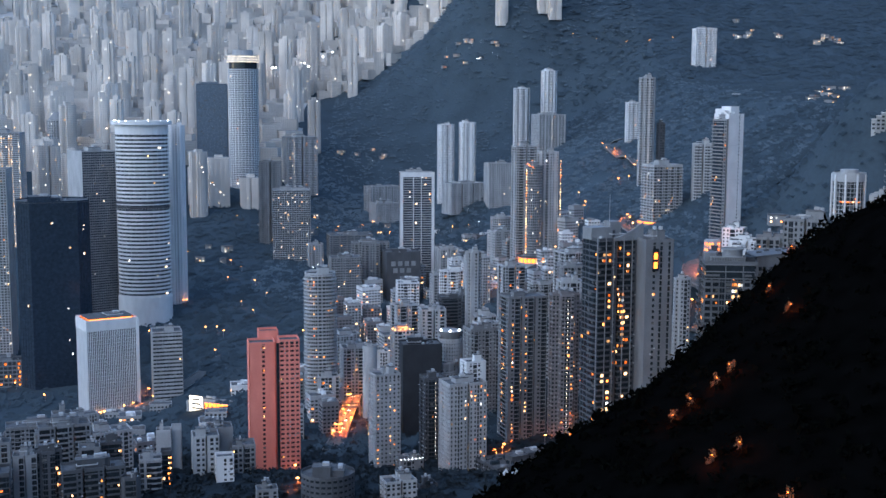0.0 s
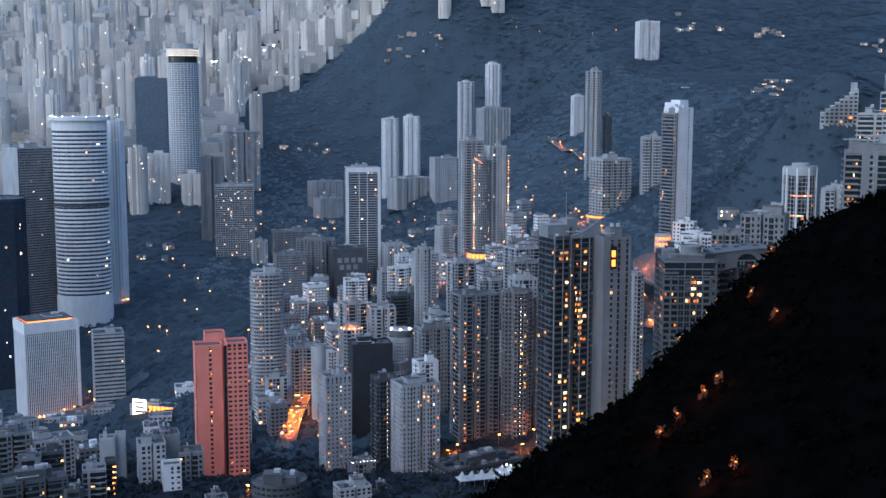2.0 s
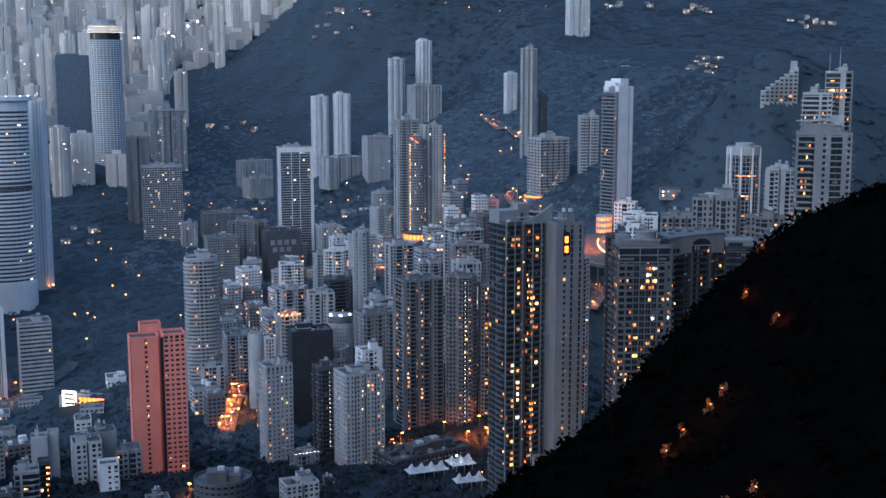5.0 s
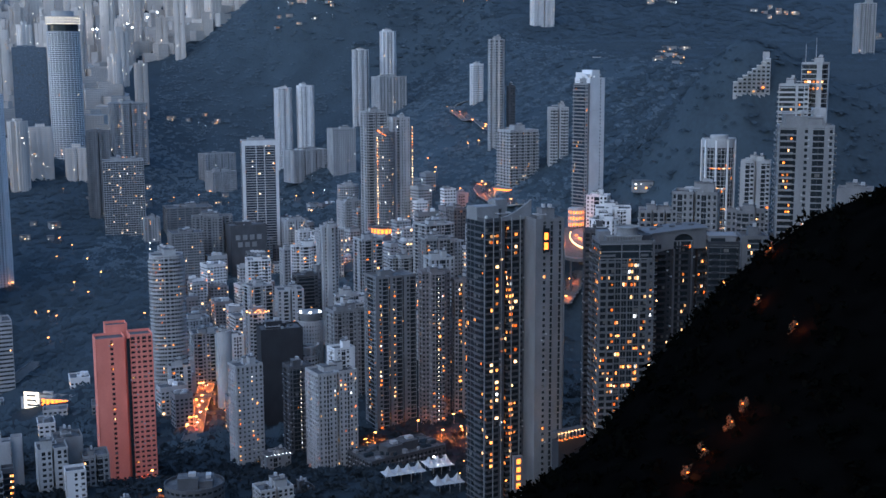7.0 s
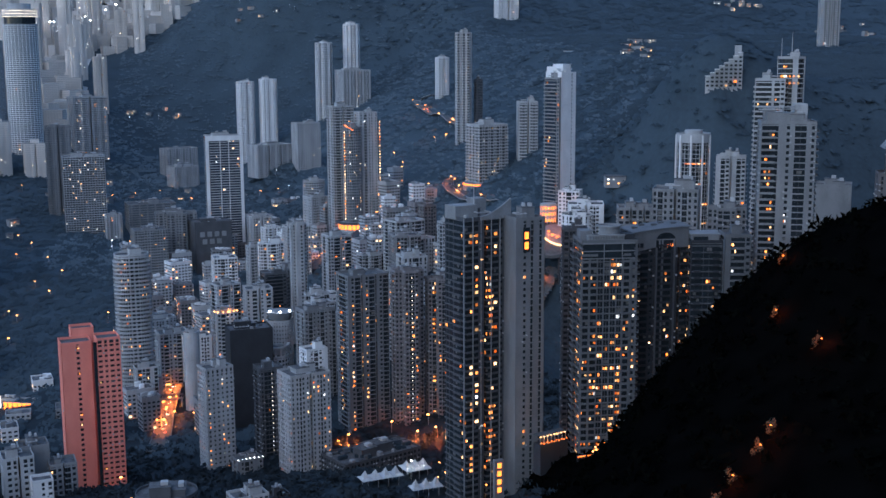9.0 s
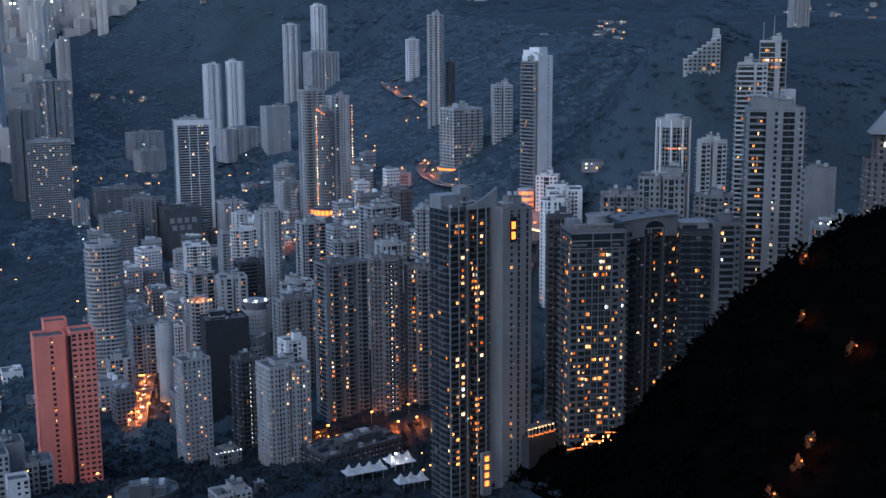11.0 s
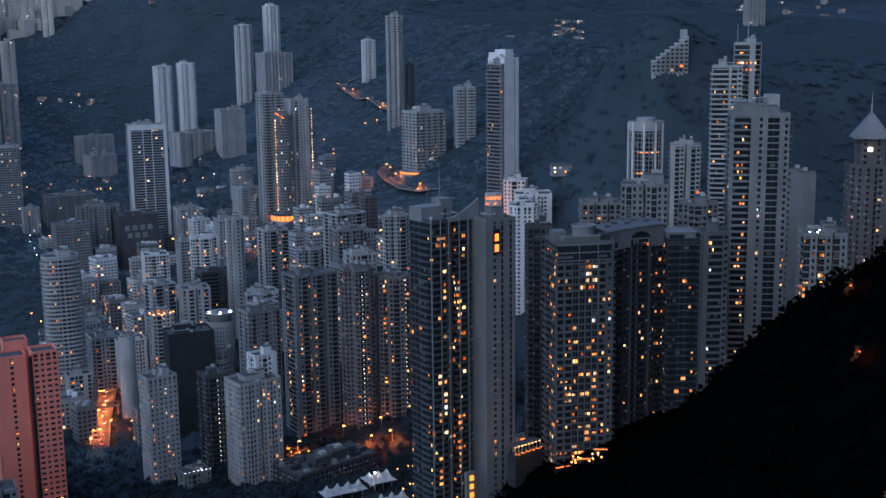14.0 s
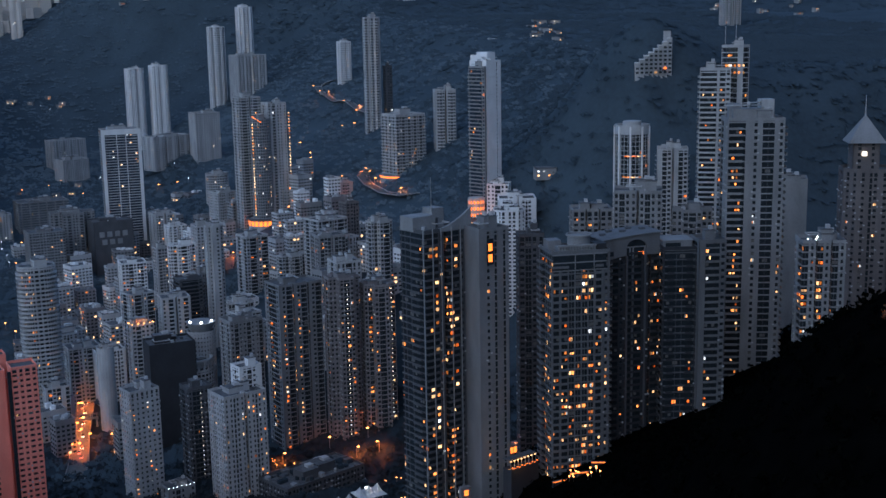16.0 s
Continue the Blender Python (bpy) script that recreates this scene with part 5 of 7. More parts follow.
path_lamp(47.7, 203.3)
street_lamp(238, 1770)
street_lamp(233, 1690)
street_lamp(224, 1433)
street_lamp(215, 1450)
street_lamp(238, 1479)
street_lamp(237, 1552)
street_lamp(-262, 1294)
street_lamp(-249, 1288)
street_lamp(-238, 1266)
street_lamp(-234, 1201)
street_lamp(-212, 1400)
street_lamp(-338, 1342)
street_lamp(-329, 1303)
street_lamp(-214, 1327)
street_lamp(-307, 1399)
street_lamp(-338, 1449)
street_lamp(-412, 1279)
street_lamp(-381, 1239)
street_lamp(-192, 1790)
street_lamp(-162, 1833)
street_lamp(-130, 1884)
street_lamp(-115, 1927)
street_lamp(-82, 1806)
street_lamp(35, 1608)
street_lamp(12, 1632)
street_lamp(-346, 1587)
street_lamp(-308, 1765)
street_lamp(-198, 1620)
street_lamp(260, 2433)
street_lamp(307, 2419)
street_lamp(361, 2384)
street_lamp(400, 2335)
street_lamp(447, 2351)
street_lamp(5, 2513, white=True)
street_lamp(23, 2501, white=True)
street_lamp(40, 2489, white=True)
street_lamp(58, 2467, white=True)
street_lamp(75, 2461, white=True)
street_lamp(89, 2454, white=True)
street_lamp(108, 2422, white=True)
street_lamp(99, 2430, white=True)
street_lamp(69, 2436, white=True)
street_lamp(-205, 2336, white=True)
street_lamp(-174, 2370, white=True)
street_lamp(-154, 2365, white=True)
street_lamp(-139, 2353, white=True)
street_lamp(-302, 1162)
street_lamp(-286, 1125)
street_lamp(-310, 1119)
street_lamp(-335, 1120)
street_lamp(-330, 1130)
street_lamp(-298, 1105)
street_lamp(-387, 1128)
street_lamp(-449, 1208)
street_lamp(-428, 1165)
street_lamp(-447, 1183)
street_lamp(-357, 1155)
street_lamp(-181, 1617, white=True)
street_lamp(-177, 1593, white=True)
street_lamp(-173, 1553, white=True)
street_lamp(-169, 1522, white=True)
street_lamp(-165, 1490, white=True)
street_lamp(-159, 1458, white=True)
street_lamp(-154, 1426, white=True)
street_lamp(8, 1390, white=True)
street_lamp(11, 1374, white=True)
street_lamp(15, 1358, white=True)
street_lamp(18, 1341, white=True)
street_lamp(22, 1325, white=True)
street_lamp(-80, 876)
street_lamp(-71, 892)
street_lamp(-79, 915)
street_lamp(-70, 928)
street_lamp(-79, 954)
street_lamp(-71, 976)
street_lamp(-107, 1204)
street_lamp(-143, 1194)
street_lamp(-133, 1162)
small_house("small villa with lit windows on the wooded hill", 538, 1688, 13, 9, 7, 5)
small_house("small villa with lit windows on the wooded hill", 431, 1395, 21, 8, 7, -4)
small_house("small villa with lit windows on the wooded hill", 442, 1425, 11, 12, 6, 22)
small_house("small villa with lit windows on the wooded hill", 466, 1451, 16, 11, 10, 37)
small_house("small villa with lit windows on the wooded hill", 430, 1328, 12, 13, 7, 33)
small_house("small villa with lit windows on the wooded hill", 509, 1622, 20, 9, 10, 9)
small_house("small villa with lit windows on the wooded hill", 514, 1578, 11, 12, 8, -19)
small_house("small villa with lit windows on the wooded hill", 541, 1671, 16, 13, 9, -8)
small_house("small villa with lit windows on the wooded hill", 478, 1472, 22, 10, 7, 23)
small_house("small villa with lit windows on the wooded hill", 459, 1403, 9, 9, 7, 4)
small_house("small villa with lit windows on the wooded hill", 480, 1505, 13, 9, 8, 4)
small_house("small villa with lit windows on the wooded hill", 560, 1673, 21, 13, 10, -3)
small_house("small villa with lit windows on the wooded hill", 727, 2308, 10, 10, 14, -13)
small_house("small villa with lit windows on the wooded hill", 758, 2290, 8, 11, 5, -21)
small_house("small villa with lit windows on the wooded hill", 738, 2330, 17, 13, 13, 24)
small_house("small villa with lit windows on the wooded hill", 747, 2310, 21, 14, 8, 25)
small_house("small villa with lit windows on the wooded hill", 755, 2308, 12, 13, 10, 29)
small_house("small villa with lit windows on the wooded hill", 751, 2292, 16, 12, 7, 30)
small_house("small villa with lit windows on the wooded hill", 753, 2333, 12, 10, 8, -27)
small_house("small villa with lit windows on the wooded hill", 710, 2288, 20, 8, 13, -12)
small_house("pale house with lit windows on the upper hill", 653, 2364, 12, 12, 9, 6)
small_house("pale house with lit windows on the upper hill", 589, 2331, 21, 14, 10, 27)
small_house("pale house with lit windows on the upper hill", 569, 2352, 10, 14, 7, -22)
small_house("pale house with lit windows on the upper hill", 647, 2324, 19, 11, 10, -0)
small_house("pale house with lit windows on the upper hill", 614, 2399, 11, 10, 5, -7)
small_house("pale house with lit windows on the upper hill", 601, 2369, 12, 13, 8, 28)
small_house("pale house with lit windows on the upper hill", 568, 2320, 14, 13, 12, 11)
small_house("pale house with lit windows on the upper hill", 594, 2453, 15, 14, 10, 24)
small_house("pale house with lit windows on the upper hill", 6, 2499, 15, 9, 7, -17)
small_house("pale house with lit windows on the upper hill", 56, 2475, 13, 10, 13, -2)
small_house("pale house with lit windows on the upper hill", 47, 2483, 14, 13, 13, -15)
small_house("pale house with lit windows on the upper hill", 2, 2484, 19, 11, 7, 23)
small_house("pale house with lit windows on the upper hill", 104, 2446, 21, 14, 6, 33)
small_house("pale house with lit windows on the upper hill", 30, 2496, 16, 12, 6, 9)
small_house("pale house with lit windows on the upper hill", 109, 2439, 12, 11, 7, -13)
small_house("pale house with lit windows on the upper hill", 76, 2437, 8, 12, 6, -27)
small_house("pale house with lit windows on the upper hill", 44, 2451, 16, 11, 6, -7)
small_house("pale house with lit windows on the upper hill", 26, 2479, 20, 11, 8, -10)
small_house("pale house among hillside trees", -172, 2376, 15, 8, 9, -28)
small_house("pale house among hillside trees", -143, 2393, 9, 11, 10, 32)
small_house("pale house among hillside trees", -118, 2370, 17, 8, 11, -1)
small_house("pale house among hillside trees", -202, 2375, 16, 13, 5, 20)
small_house("pale house among hillside trees", -124, 2367, 10, 13, 8, 26)
small_house("pale house among hillside trees", -206, 2362, 18, 11, 13, 8)
small_house("small villa with lit windows on the wooded hill", 911, 2197, 9, 12, 13, -12)
small_house("small villa with lit windows on the wooded hill", 974, 2222, 20, 14, 6, -4)
small_house("small villa with lit windows on the wooded hill", 898, 2238, 19, 11, 8, -25)
small_house("small villa with lit windows on the wooded hill", 916, 2230, 16, 8, 6, -29)
small_house("small villa with lit windows on the wooded hill", 937, 2256, 9, 12, 13, -5)
small_house("small villa with lit windows on the wooded hill", 954, 2222, 12, 10, 13, -7)
small_house("small villa with lit windows on the wooded hill", 943, 2227, 16, 9, 14, -18)
small_house("small villa with lit windows on the wooded hill", 949, 2242, 14, 10, 10, -6)
small_house("small villa with lit windows on the wooded hill", 973, 2222, 21, 10, 11, -12)
small_house("small villa with lit windows on the wooded hill", 1027, 2067, 16, 13, 10, -20)
small_house("small villa with lit windows on the wooded hill", 1010, 2049, 17, 9, 11, -15)
small_house("small villa with lit windows on the wooded hill", 984, 1972, 8, 9, 10, -16)
small_house("small villa with lit windows on the wooded hill", 1041, 2087, 20, 9, 5, 31)
small_house("small villa with lit windows on the wooded hill", 1051, 2045, 21, 12, 9, -8)
small_house("small villa with lit windows on the wooded hill", 1057, 2088, 13, 11, 13, -10)
small_house("small villa with lit windows on the wooded hill", 1067, 2078, 12, 11, 10, 31)
small_house("small villa with lit windows on the wooded hill", 1123, 2102, 9, 9, 6, 9)
small_house("small villa with lit windows on the wooded hill", 1074, 1879, 17, 12, 5, -2)
small_house("small villa with lit windows on the wooded hill", 1095, 2016, 18, 10, 7, 39)
small_house("small villa with lit windows on the wooded hill", 1037, 1939, 9, 12, 14, 5)
small_house("small villa with lit windows on the wooded hill", 1132, 1918, 14, 11, 10, 17)
small_house("small villa with lit windows on the wooded hill", 1068, 2078, 10, 9, 8, -27)
small_house("small villa with lit windows on the wooded hill", 1209, 2096, 13, 14, 13, 27)
small_house("small villa with lit windows on the wooded hill", 1073, 2001, 8, 11, 5, 7)
small_house("small villa with lit windows on the wooded hill", 1045, 2054, 14, 9, 11, -21)
small_house("small villa with lit windows on the wooded hill", 1053, 2068, 10, 12, 7, 23)
small_house("small villa with lit windows on the wooded hill", 1182, 2076, 8, 10, 7, -22)
small_house("low pale house in the park trees", -194, 1765, 13, 14, 14, -28)
small_house("low pale house in the park trees", -118, 1836, 16, 9, 7, -12)
small_house("low pale house in the park trees", -168, 1824, 12, 9, 6, 15)
small_house("low pale house in the park trees", -221, 1730, 14, 11, 12, 35)
small_house("low pale house in the park trees", -98, 1829, 14, 9, 10, 9)
small_house("low pale house in the park trees", -203, 1885, 13, 12, 11, 8)
small_house("low pale house in the park trees", -90, 1903, 14, 12, 12, 6)
small_house("low pale house in the park trees", -268, 1756, 22, 9, 6, 38)
small_house("low pale house in the park trees", -293, 1565, 12, 12, 9, 11)
small_house("low pale house in the park trees", -324, 1624, 12, 8, 8, 6)
small_house("low pale house in the park trees", -324, 1567, 18, 9, 10, 15)
small_house("low pale house in the park trees", -296, 1613, 19, 13, 13, 34)
street_lamp(-87, 1534)
street_lamp(-132, 1444)
street_lamp(-147, 1515)
street_lamp(-107, 1478)
street_lamp(-142, 1484)
street_lamp(-110, 1429)
street_lamp(-148, 1419)
street_lamp(-138, 1444)
street_lamp(-109, 1429)
street_lamp(-0, 2177, white=True)
street_lamp(30, 1707, white=True)
street_lamp(27, 2040, white=True)
street_lamp(-57, 1940, white=True)
street_lamp(48, 1602, white=True)
street_lamp(34, 1651, white=True)
street_lamp(-52, 1966, white=True)
street_lamp(57, 1690, white=True)
street_lamp(-75, 1181)
street_lamp(-94, 1188)
street_lamp(-77, 1116)
street_lamp(-109, 1139)
street_lamp(-77, 1116)
street_lamp(-106, 1075)
street_lamp(118, 1244)
street_lamp(102, 1343)
street_lamp(123, 1388)
street_lamp(116, 1357)
street_lamp(82, 1337)
street_lamp(71, 1322)
street_lamp(-346, 1482)
street_lamp(-326, 1372)
street_lamp(-336, 1369)
street_lamp(-311, 1400)
street_lamp(-236, 1374)
street_lamp(-261, 1524)
street_lamp(-280, 1553)
street_lamp(-272, 1481)
street_lamp(-234, 1463)
street_lamp(-307, 1401)
street_lamp(189, 1199)
street_lamp(170, 1479)
street_lamp(148, 1304)
street_lamp(164, 1382)
street_lamp(171, 1235)
street_lamp(170, 1406)
floodlight_mast(-385, 2816, 45, -20)
floodlight_mast(-388, 2847, 40, 10)
floodlight_mast(-253, 2721, 97, -9)
floodlight_mast(-388, 2710, 72, -16)
floodlight_mast(-331, 2836, 63, -16)
floodlight_mast(-326, 2711, 69, -2)
floodlight_mast(-405, 2775, 49, -8)
floodlight_mast(-492, 2779, 63, -5)
floodlight_mast(-280, 2774, 81, 26)
floodlight_mast(-350, 2695, 64, 26)
floodlight_mast(-407, 2713, 80, 0)
floodlight_mast(-357, 2682, 71, -27)
floodlight_mast(-478, 2761, 48, -5)
floodlight_mast(-431, 2856, 38, -8)
floodlight_mast(-392, 2835, 30, -10)
floodlight_mast(-347, 2755, 61, -25)
floodlight_mast(-312, 2767, 65, -23)
floodlight_mast(-444, 2830, 41, 25)
floodlight_mast(-374, 2663, 80, 23)
floodlight_mast(-359, 2767, 55, -1)
floodlight_mast(-358, 2670, 69, 20)
floodlight_mast(-444, 2816, 51, 5)
stepped_villa(345, 917)
small_house("grey pavilion house in the hillside trees", 265, 934, 22, 14, 11, -10)
road("curving hillside road lit orange by lamps", [(199, 1064), (191, 1083), (184, 1118), (182, 1168), (184, 1208), (191, 1223), (196, 1205)], 9)
road("hillside road with headlight glow", [(245, 1426), (243, 1475), (242, 1541), (239, 1623), (235, 1705), (244, 1768), (252, 1767), (264, 1749)], 8)
road("forecourt road lit orange below the white tower", [(197, 908), (201, 913), (206, 918), (212, 925), (216, 930)], 11)
road("busy street lit orange between the towers", [(-79, 819), (-77, 858), (-77, 903), (-75, 942), (-74, 966), (-75, 987)], 12)
road("street lit orange at the foot of the towers", [(50, 1178), (59, 1209), (74, 1200), (82, 1183)], 10)
lamp_glow(193, 1091, 9, 9000)
lamp_glow(187, 1166, 9, 9000)
road("office street lit orange below the white block", [(-345, 1055), (-300, 1062), (-270, 1078), (-248, 1105), (-235, 1150)], 13)
for lx, ly in ((-322, 1060), (-292, 1066), (-270, 1079), (-254, 1098)):
    street_lamp(lx, ly)
lamp_glow(-284, 1069, 8, 9000)
lamp_glow(-258, 1092, 8, 7000)
lamp_glow(190, 1215, 8, 5000)
lamp_glow(244, 1492, 8, 9000)
lamp_glow(240, 1664, 8, 6000)
lamp_glow(-76, 903, 8, 16000)
lamp_glow(-75, 954, 8, 16000)
lamp_glow(-74, 924, 8, 18000)
lamp_glow(-77, 876, 8, 12000)
lamp_glow(-94, 996, 5, 5000)
lamp_glow(59, 1209, 8, 4000)
lamp_glow(215, 953, 8, 3000)
lamp_glow(198, 931, 7, 500)
lamp_glow(-308, 1112, 6, 9000)
lamp_glow(-299, 1139, 8, 9000)
lamp_glow(-444, 1186, 10, 16000)
lamp_glow(207, 924, 8, 700)
lamp_glow(201, 913, 7, 1100)
lamp_glow(176, 747, 6, 5000)
lamp_glow(172, 646, 6, 5000)
lamp_glow(83, 768, 6, 6000)
lamp_glow(9, 895, 5, 3000)
lamp_glow(188, 755, 6, 6000)
lamp_glow(97, 769, 6, 6000)
lamp_glow(88, 1189, 8, 2500)
lamp_glow(43, 1284, 8, 2000)
lamp_glow(180, 870, 6, 1200)
lamp_glow(41, 779, 5, 6000)
lamp_glow(-55, 887, 6, 3000)
lamp_glow(-77, 612, 5, 1500)
lamp_glow(-90, 703, 8, 900)
lamp_glow(94, 786, 18, 1000)
lamp_glow(70, 785, 16, 1600)
lamp_glow(146, 598, 7, 5000)
lamp_glow(-445, 1190, 8, 9000)
lamp_glow(72, 1180, 8, 6000)
car(-77.1, 873.3, 88, WHITE)
car(-75.5, 882.4, 268, DIM)
car(-78.3, 894.3, 88, PALE)
car(-75.1, 903.4, 268, METAL)
car(-77.2, 915.3, 88, WHITE)
car(-74.8, 927.5, 268, DIM)
car(-76.5, 939.4, 88, PALE)
car(-73.9, 948.5, 268, METAL)
car(-75.7, 960.4, 88, WHITE)
car(-73.8, 969.5, 268, DIM)
car(-75.5, 864.4, 88, PALE)
footbridge(-75.8, 921.4, 22, 4)


# crowns and marks of single towers
def on(pair, name, shape, material, label=""):
    return part(name, shape, material, pair[0], label)


# front tower: slim pale mullions, a sloping roof screen, two masts
fh_ = front[1]
for u, v in ((-12.3, -10.3), (-7.6, -10.7), (-3.2, -10.7), (2.4, -10.7), (7.2, -10.7)):
    on(front, "mullion", Shape().box(u, v, 0, 0.34, 0.4, fh_ + 2), CONCRETE, "slim grey full-height mullion")
lit_rnd = random.Random(8)
for u, chance in ((-7.4, 0.2), (-4.4, 0.28), (-1.9, 0.12), (3.4, 0.5), (6.0, 0.3)):
    for k in range(8, int(fh_ / 2.9) - 1):
        if lit_rnd.random() < 1.05 * chance * (1.5 if math.sin(k * 0.31 + u) > 0 else 0.5):
            on(front, "lit_window", Shape().box(u, -8.88, k * 2.9 + 1.0, lit_rnd.uniform(0.9, 1.9), 0.1, 1.35), LIT_ONE)
screen = Shape()
for k in range(9):
    a0, a1 = k / 9, (k + 1) / 9
    z0, z1 = 1.5 + 7.5 * a0 ** 1.6, 1.5 + 7.5 * a1 ** 1.6
    n = len(screen.v)
    for u, z in ((a0, z0), (a1, z1)):
        screen.v += [(-3 + 17 * u, -9.6, fh_), (-3 + 17 * u, -9.6, fh_ + z), (-3 + 17 * u, -8.6, fh_ + z), (-3 + 17 * u, -8.6, fh_)]
    screen.f += [(n, n + 4, n + 5, n + 1), (n + 1, n + 5, n + 6, n + 2), (n + 2, n + 6, n + 7, n + 3)]
on(front, "roof_screen", screen, CONCRETE, "curved sloping roof screen")
for u in (-11.5, -8.0):
    on(front, "mast", Shape().prism(oval(0.55, 0.55, 8), fh_, fh_ + 22, oval(0.2, 0.2, 8)), PALE, "thin pale mast")
on(front, "roof_house", Shape().box(-5, 3, fh_, 12, 9, 6), CONCRETE)
on(front, "roof_house", Shape().box(4, 4, fh_ + 0.02, 6, 7, 8.5), CONCRETE)
# wing: a tall lit opening under the roof
wh = wing[1]
on(wing, "recess", Shape().box(-2.6, -8.5, wh - 14, 3.2, 0.2, 11), GLASS)
for k in range(2):
    on(wing, "lit_window", Shape().box(-2.6, -8.62, wh - 12.8 + k * 4.6, 1.9, 0.12, 3.2), GLOW)
lobby = on(wing, "lobby_frame", Shape().box(-15.6, -7.2, 93 - wing[0].location.z, 4.6, 2.4, 20), TAUPE, "stone entrance bay lit orange")
for k in range(4):
    part("lit_window", Shape().box(-15.6, -8.48, 97.6 - wing[0].location.z + k * 3.9, 2.0, 0.12, 2.4), GLOW, lobby)
# gridded tower: pale facade ribs, glazed attic, colonnade crown and drum
bh = bow[1]
for kind, u, w in strip_row(24.8, "BBGGGGBB"):
    on(bow, "facade_rib", Shape().box(u - w / 2, -9.3, 0, 0.5 if kind == "G" else 0.9, 0.5, bh - 7.2), ASH)
for k in range(int((bh - 8) / 5.8)):
    on(bow, "grid_rail", Shape().box(-0.4, -9.32, 5.8 * k + 0.35, 11.4, 0.4, 0.4), ASH)
on(bow, "attic_glazing", Shape().box(-0.6, -9.32, bh - 6.9, 22.6, 0.5, 6.6), GLASS, "dark glazed attic storeys")
for k in range(3):
    on(bow, "attic_rail", Shape().box(-0.6, -9.62, bh - 7.0 + k * 3.3, 23.4, 0.3, 0.5), SLATE)
for u in (-2.7, 5.4):
    on(bow, "attic_mullion", Shape().box(u, -9.66, bh - 6.5, 0.35, 0.3, 6.2), SLATE)
for k in range(14):
    on(bow, "crown_post", Shape().box(-9.2 + k * 1.17, -8.8, bh, 0.55, 0.6, 2.9), CONCRETE)
on(bow, "crown_beam", Shape().box(-1.6, -8.8, bh + 2.9, 16.4, 1.0, 0.8), CONCRETE)
on(bow, "crown_wall", Shape().box(-1.6, -5.0, bh, 15.4, 5.0, 2.7), SLATE)
on(bow, "stair_head", Shape().box(8.8, -5.0, bh, 4.6, 6.5, 3.6), BLACK)
on(bow, "roof_drum", Shape().prism([(a + 1.6, b - 1.0) for a, b in oval(9.6, 8.4, 28)], bh, bh + 6.2), SLATE)
on(bow, "roof_drum_ring", Shape().ring([(a + 1.6, b - 1.0) for a, b in oval(11, 9.8, 28)], 0.7, bh + 6.2, 0.7), CONCRETE)
on(bow, "roof_house", Shape().box(-8.6, 3.0, bh, 5.5, 7, 4.4), SLATE)
# drum tower: lit rings, cap
ud = drum[1]
uw = max(v.co.x for v in drum[0].children[0].data.vertices) * 2
for z, a0, n in ((14.0, 3.9, 9), (27.5, 3.8, 8), (41.0, 4.4, 8), (54.0, 4.6, 6), (66.0, 4.2, 5)):
    for k in range(n):
        a = a0 + k * 0.16
        on(drum, "lit_window", Shape().box(uw / 2 * math.cos(a), uw / 2 * math.sin(a), ud - z, 0.3, uw * 0.07, 0.9, a), LIT_ONE)
for k in range(9):
    a = 2 * math.pi * k / 9
    on(drum, "rib", Shape().box((uw / 2 + 0.5) * math.cos(a), (uw / 2 + 0.5) * math.sin(a), 0, 0.9, 1.1, ud + 5, a), WHITE)
on(drum, "cap", Shape().prism(oval(uw * 0.55, uw * 0.55, 24), ud, ud + 8), PALE)
# podiums with light
bw2 = max(v.co.x for v in litbay[0].children[0].data.vertices) * 2
on(litbay, "podium", Shape().prism(oval(bw2 + 10, bw2 + 10, 32), 0, 17), PALE)
on(litbay, "podium_light", Shape().ring(oval(bw2 + 10.6, bw2 + 10.6, 32), 0.4, 17 - 6, 4.5), GLOW, "orange lit podium window band")
for k in range(22):
    a = 2 * math.pi * k / 22
    on(litbay, "podium_mullion", Shape().box((bw2 / 2 + 5.5) * math.cos(a), (bw2 / 2 + 5.5) * math.sin(a), 17 - 6.2, 0.5, 0.9, 5, a), PALE)
on(litbay, "podium_edge", Shape().ring(oval(bw2 + 16, bw2 + 16, 32), 3.0, 17, 1.6), DIM)


def light_string(pair, u, v, z0, z1, step=3.0):
    s = Shape()
    for k in range(int((z1 - z0) / step)):
        s.box(u, v, z0 + k * step, 0.7, 0.7, 1.3)
    on(pair, "light_string", s, STRING, "vertical string of small warm lights")["kind"] = "stuff"


bz = litbay[1]
light_string(litbay, bw2 / 2 * math.cos(3.55) - 0.6, bw2 / 2 * math.sin(3.55) - 0.6, 17 + 4, bz - 1)
for k in range(8):
    on(litbay, "crest_light", Shape().box(bw2 / 2 * math.cos(3.6 + k * 0.12), bw2 / 2 * math.sin(3.6 + k * 0.12), bz + 3 - k * 0.7, 1.4, 0.7, 0.6, 3.6 + k * 0.12 + 1.57), GLOW)
dx, dy = (max(v.co[q] for v in edged[0].children[0].data.vertices) for q in (0, 1))
light_string(edged, dx + 0.6, -dy - 0.6, 30, edged[1] - 5)
# white-framed tower: solid corner piers, top band, slim mullions
mh = framed[1]
mx_, my_ = (max(v.co[q] for v in framed[0].children[0].data.vertices) for q in (0, 1))
for u in (-1, 1):
    on(framed, "corner_pier", Shape().box(u * mx_, -my_, 0, 3.4, 1.6, mh + 1.4), WHITE)
on(framed, "top_band", Shape().box(0, -my_ - 0.2, mh - 4.5, mx_ * 2 - 2, 1.2, 5.9), WHITE)
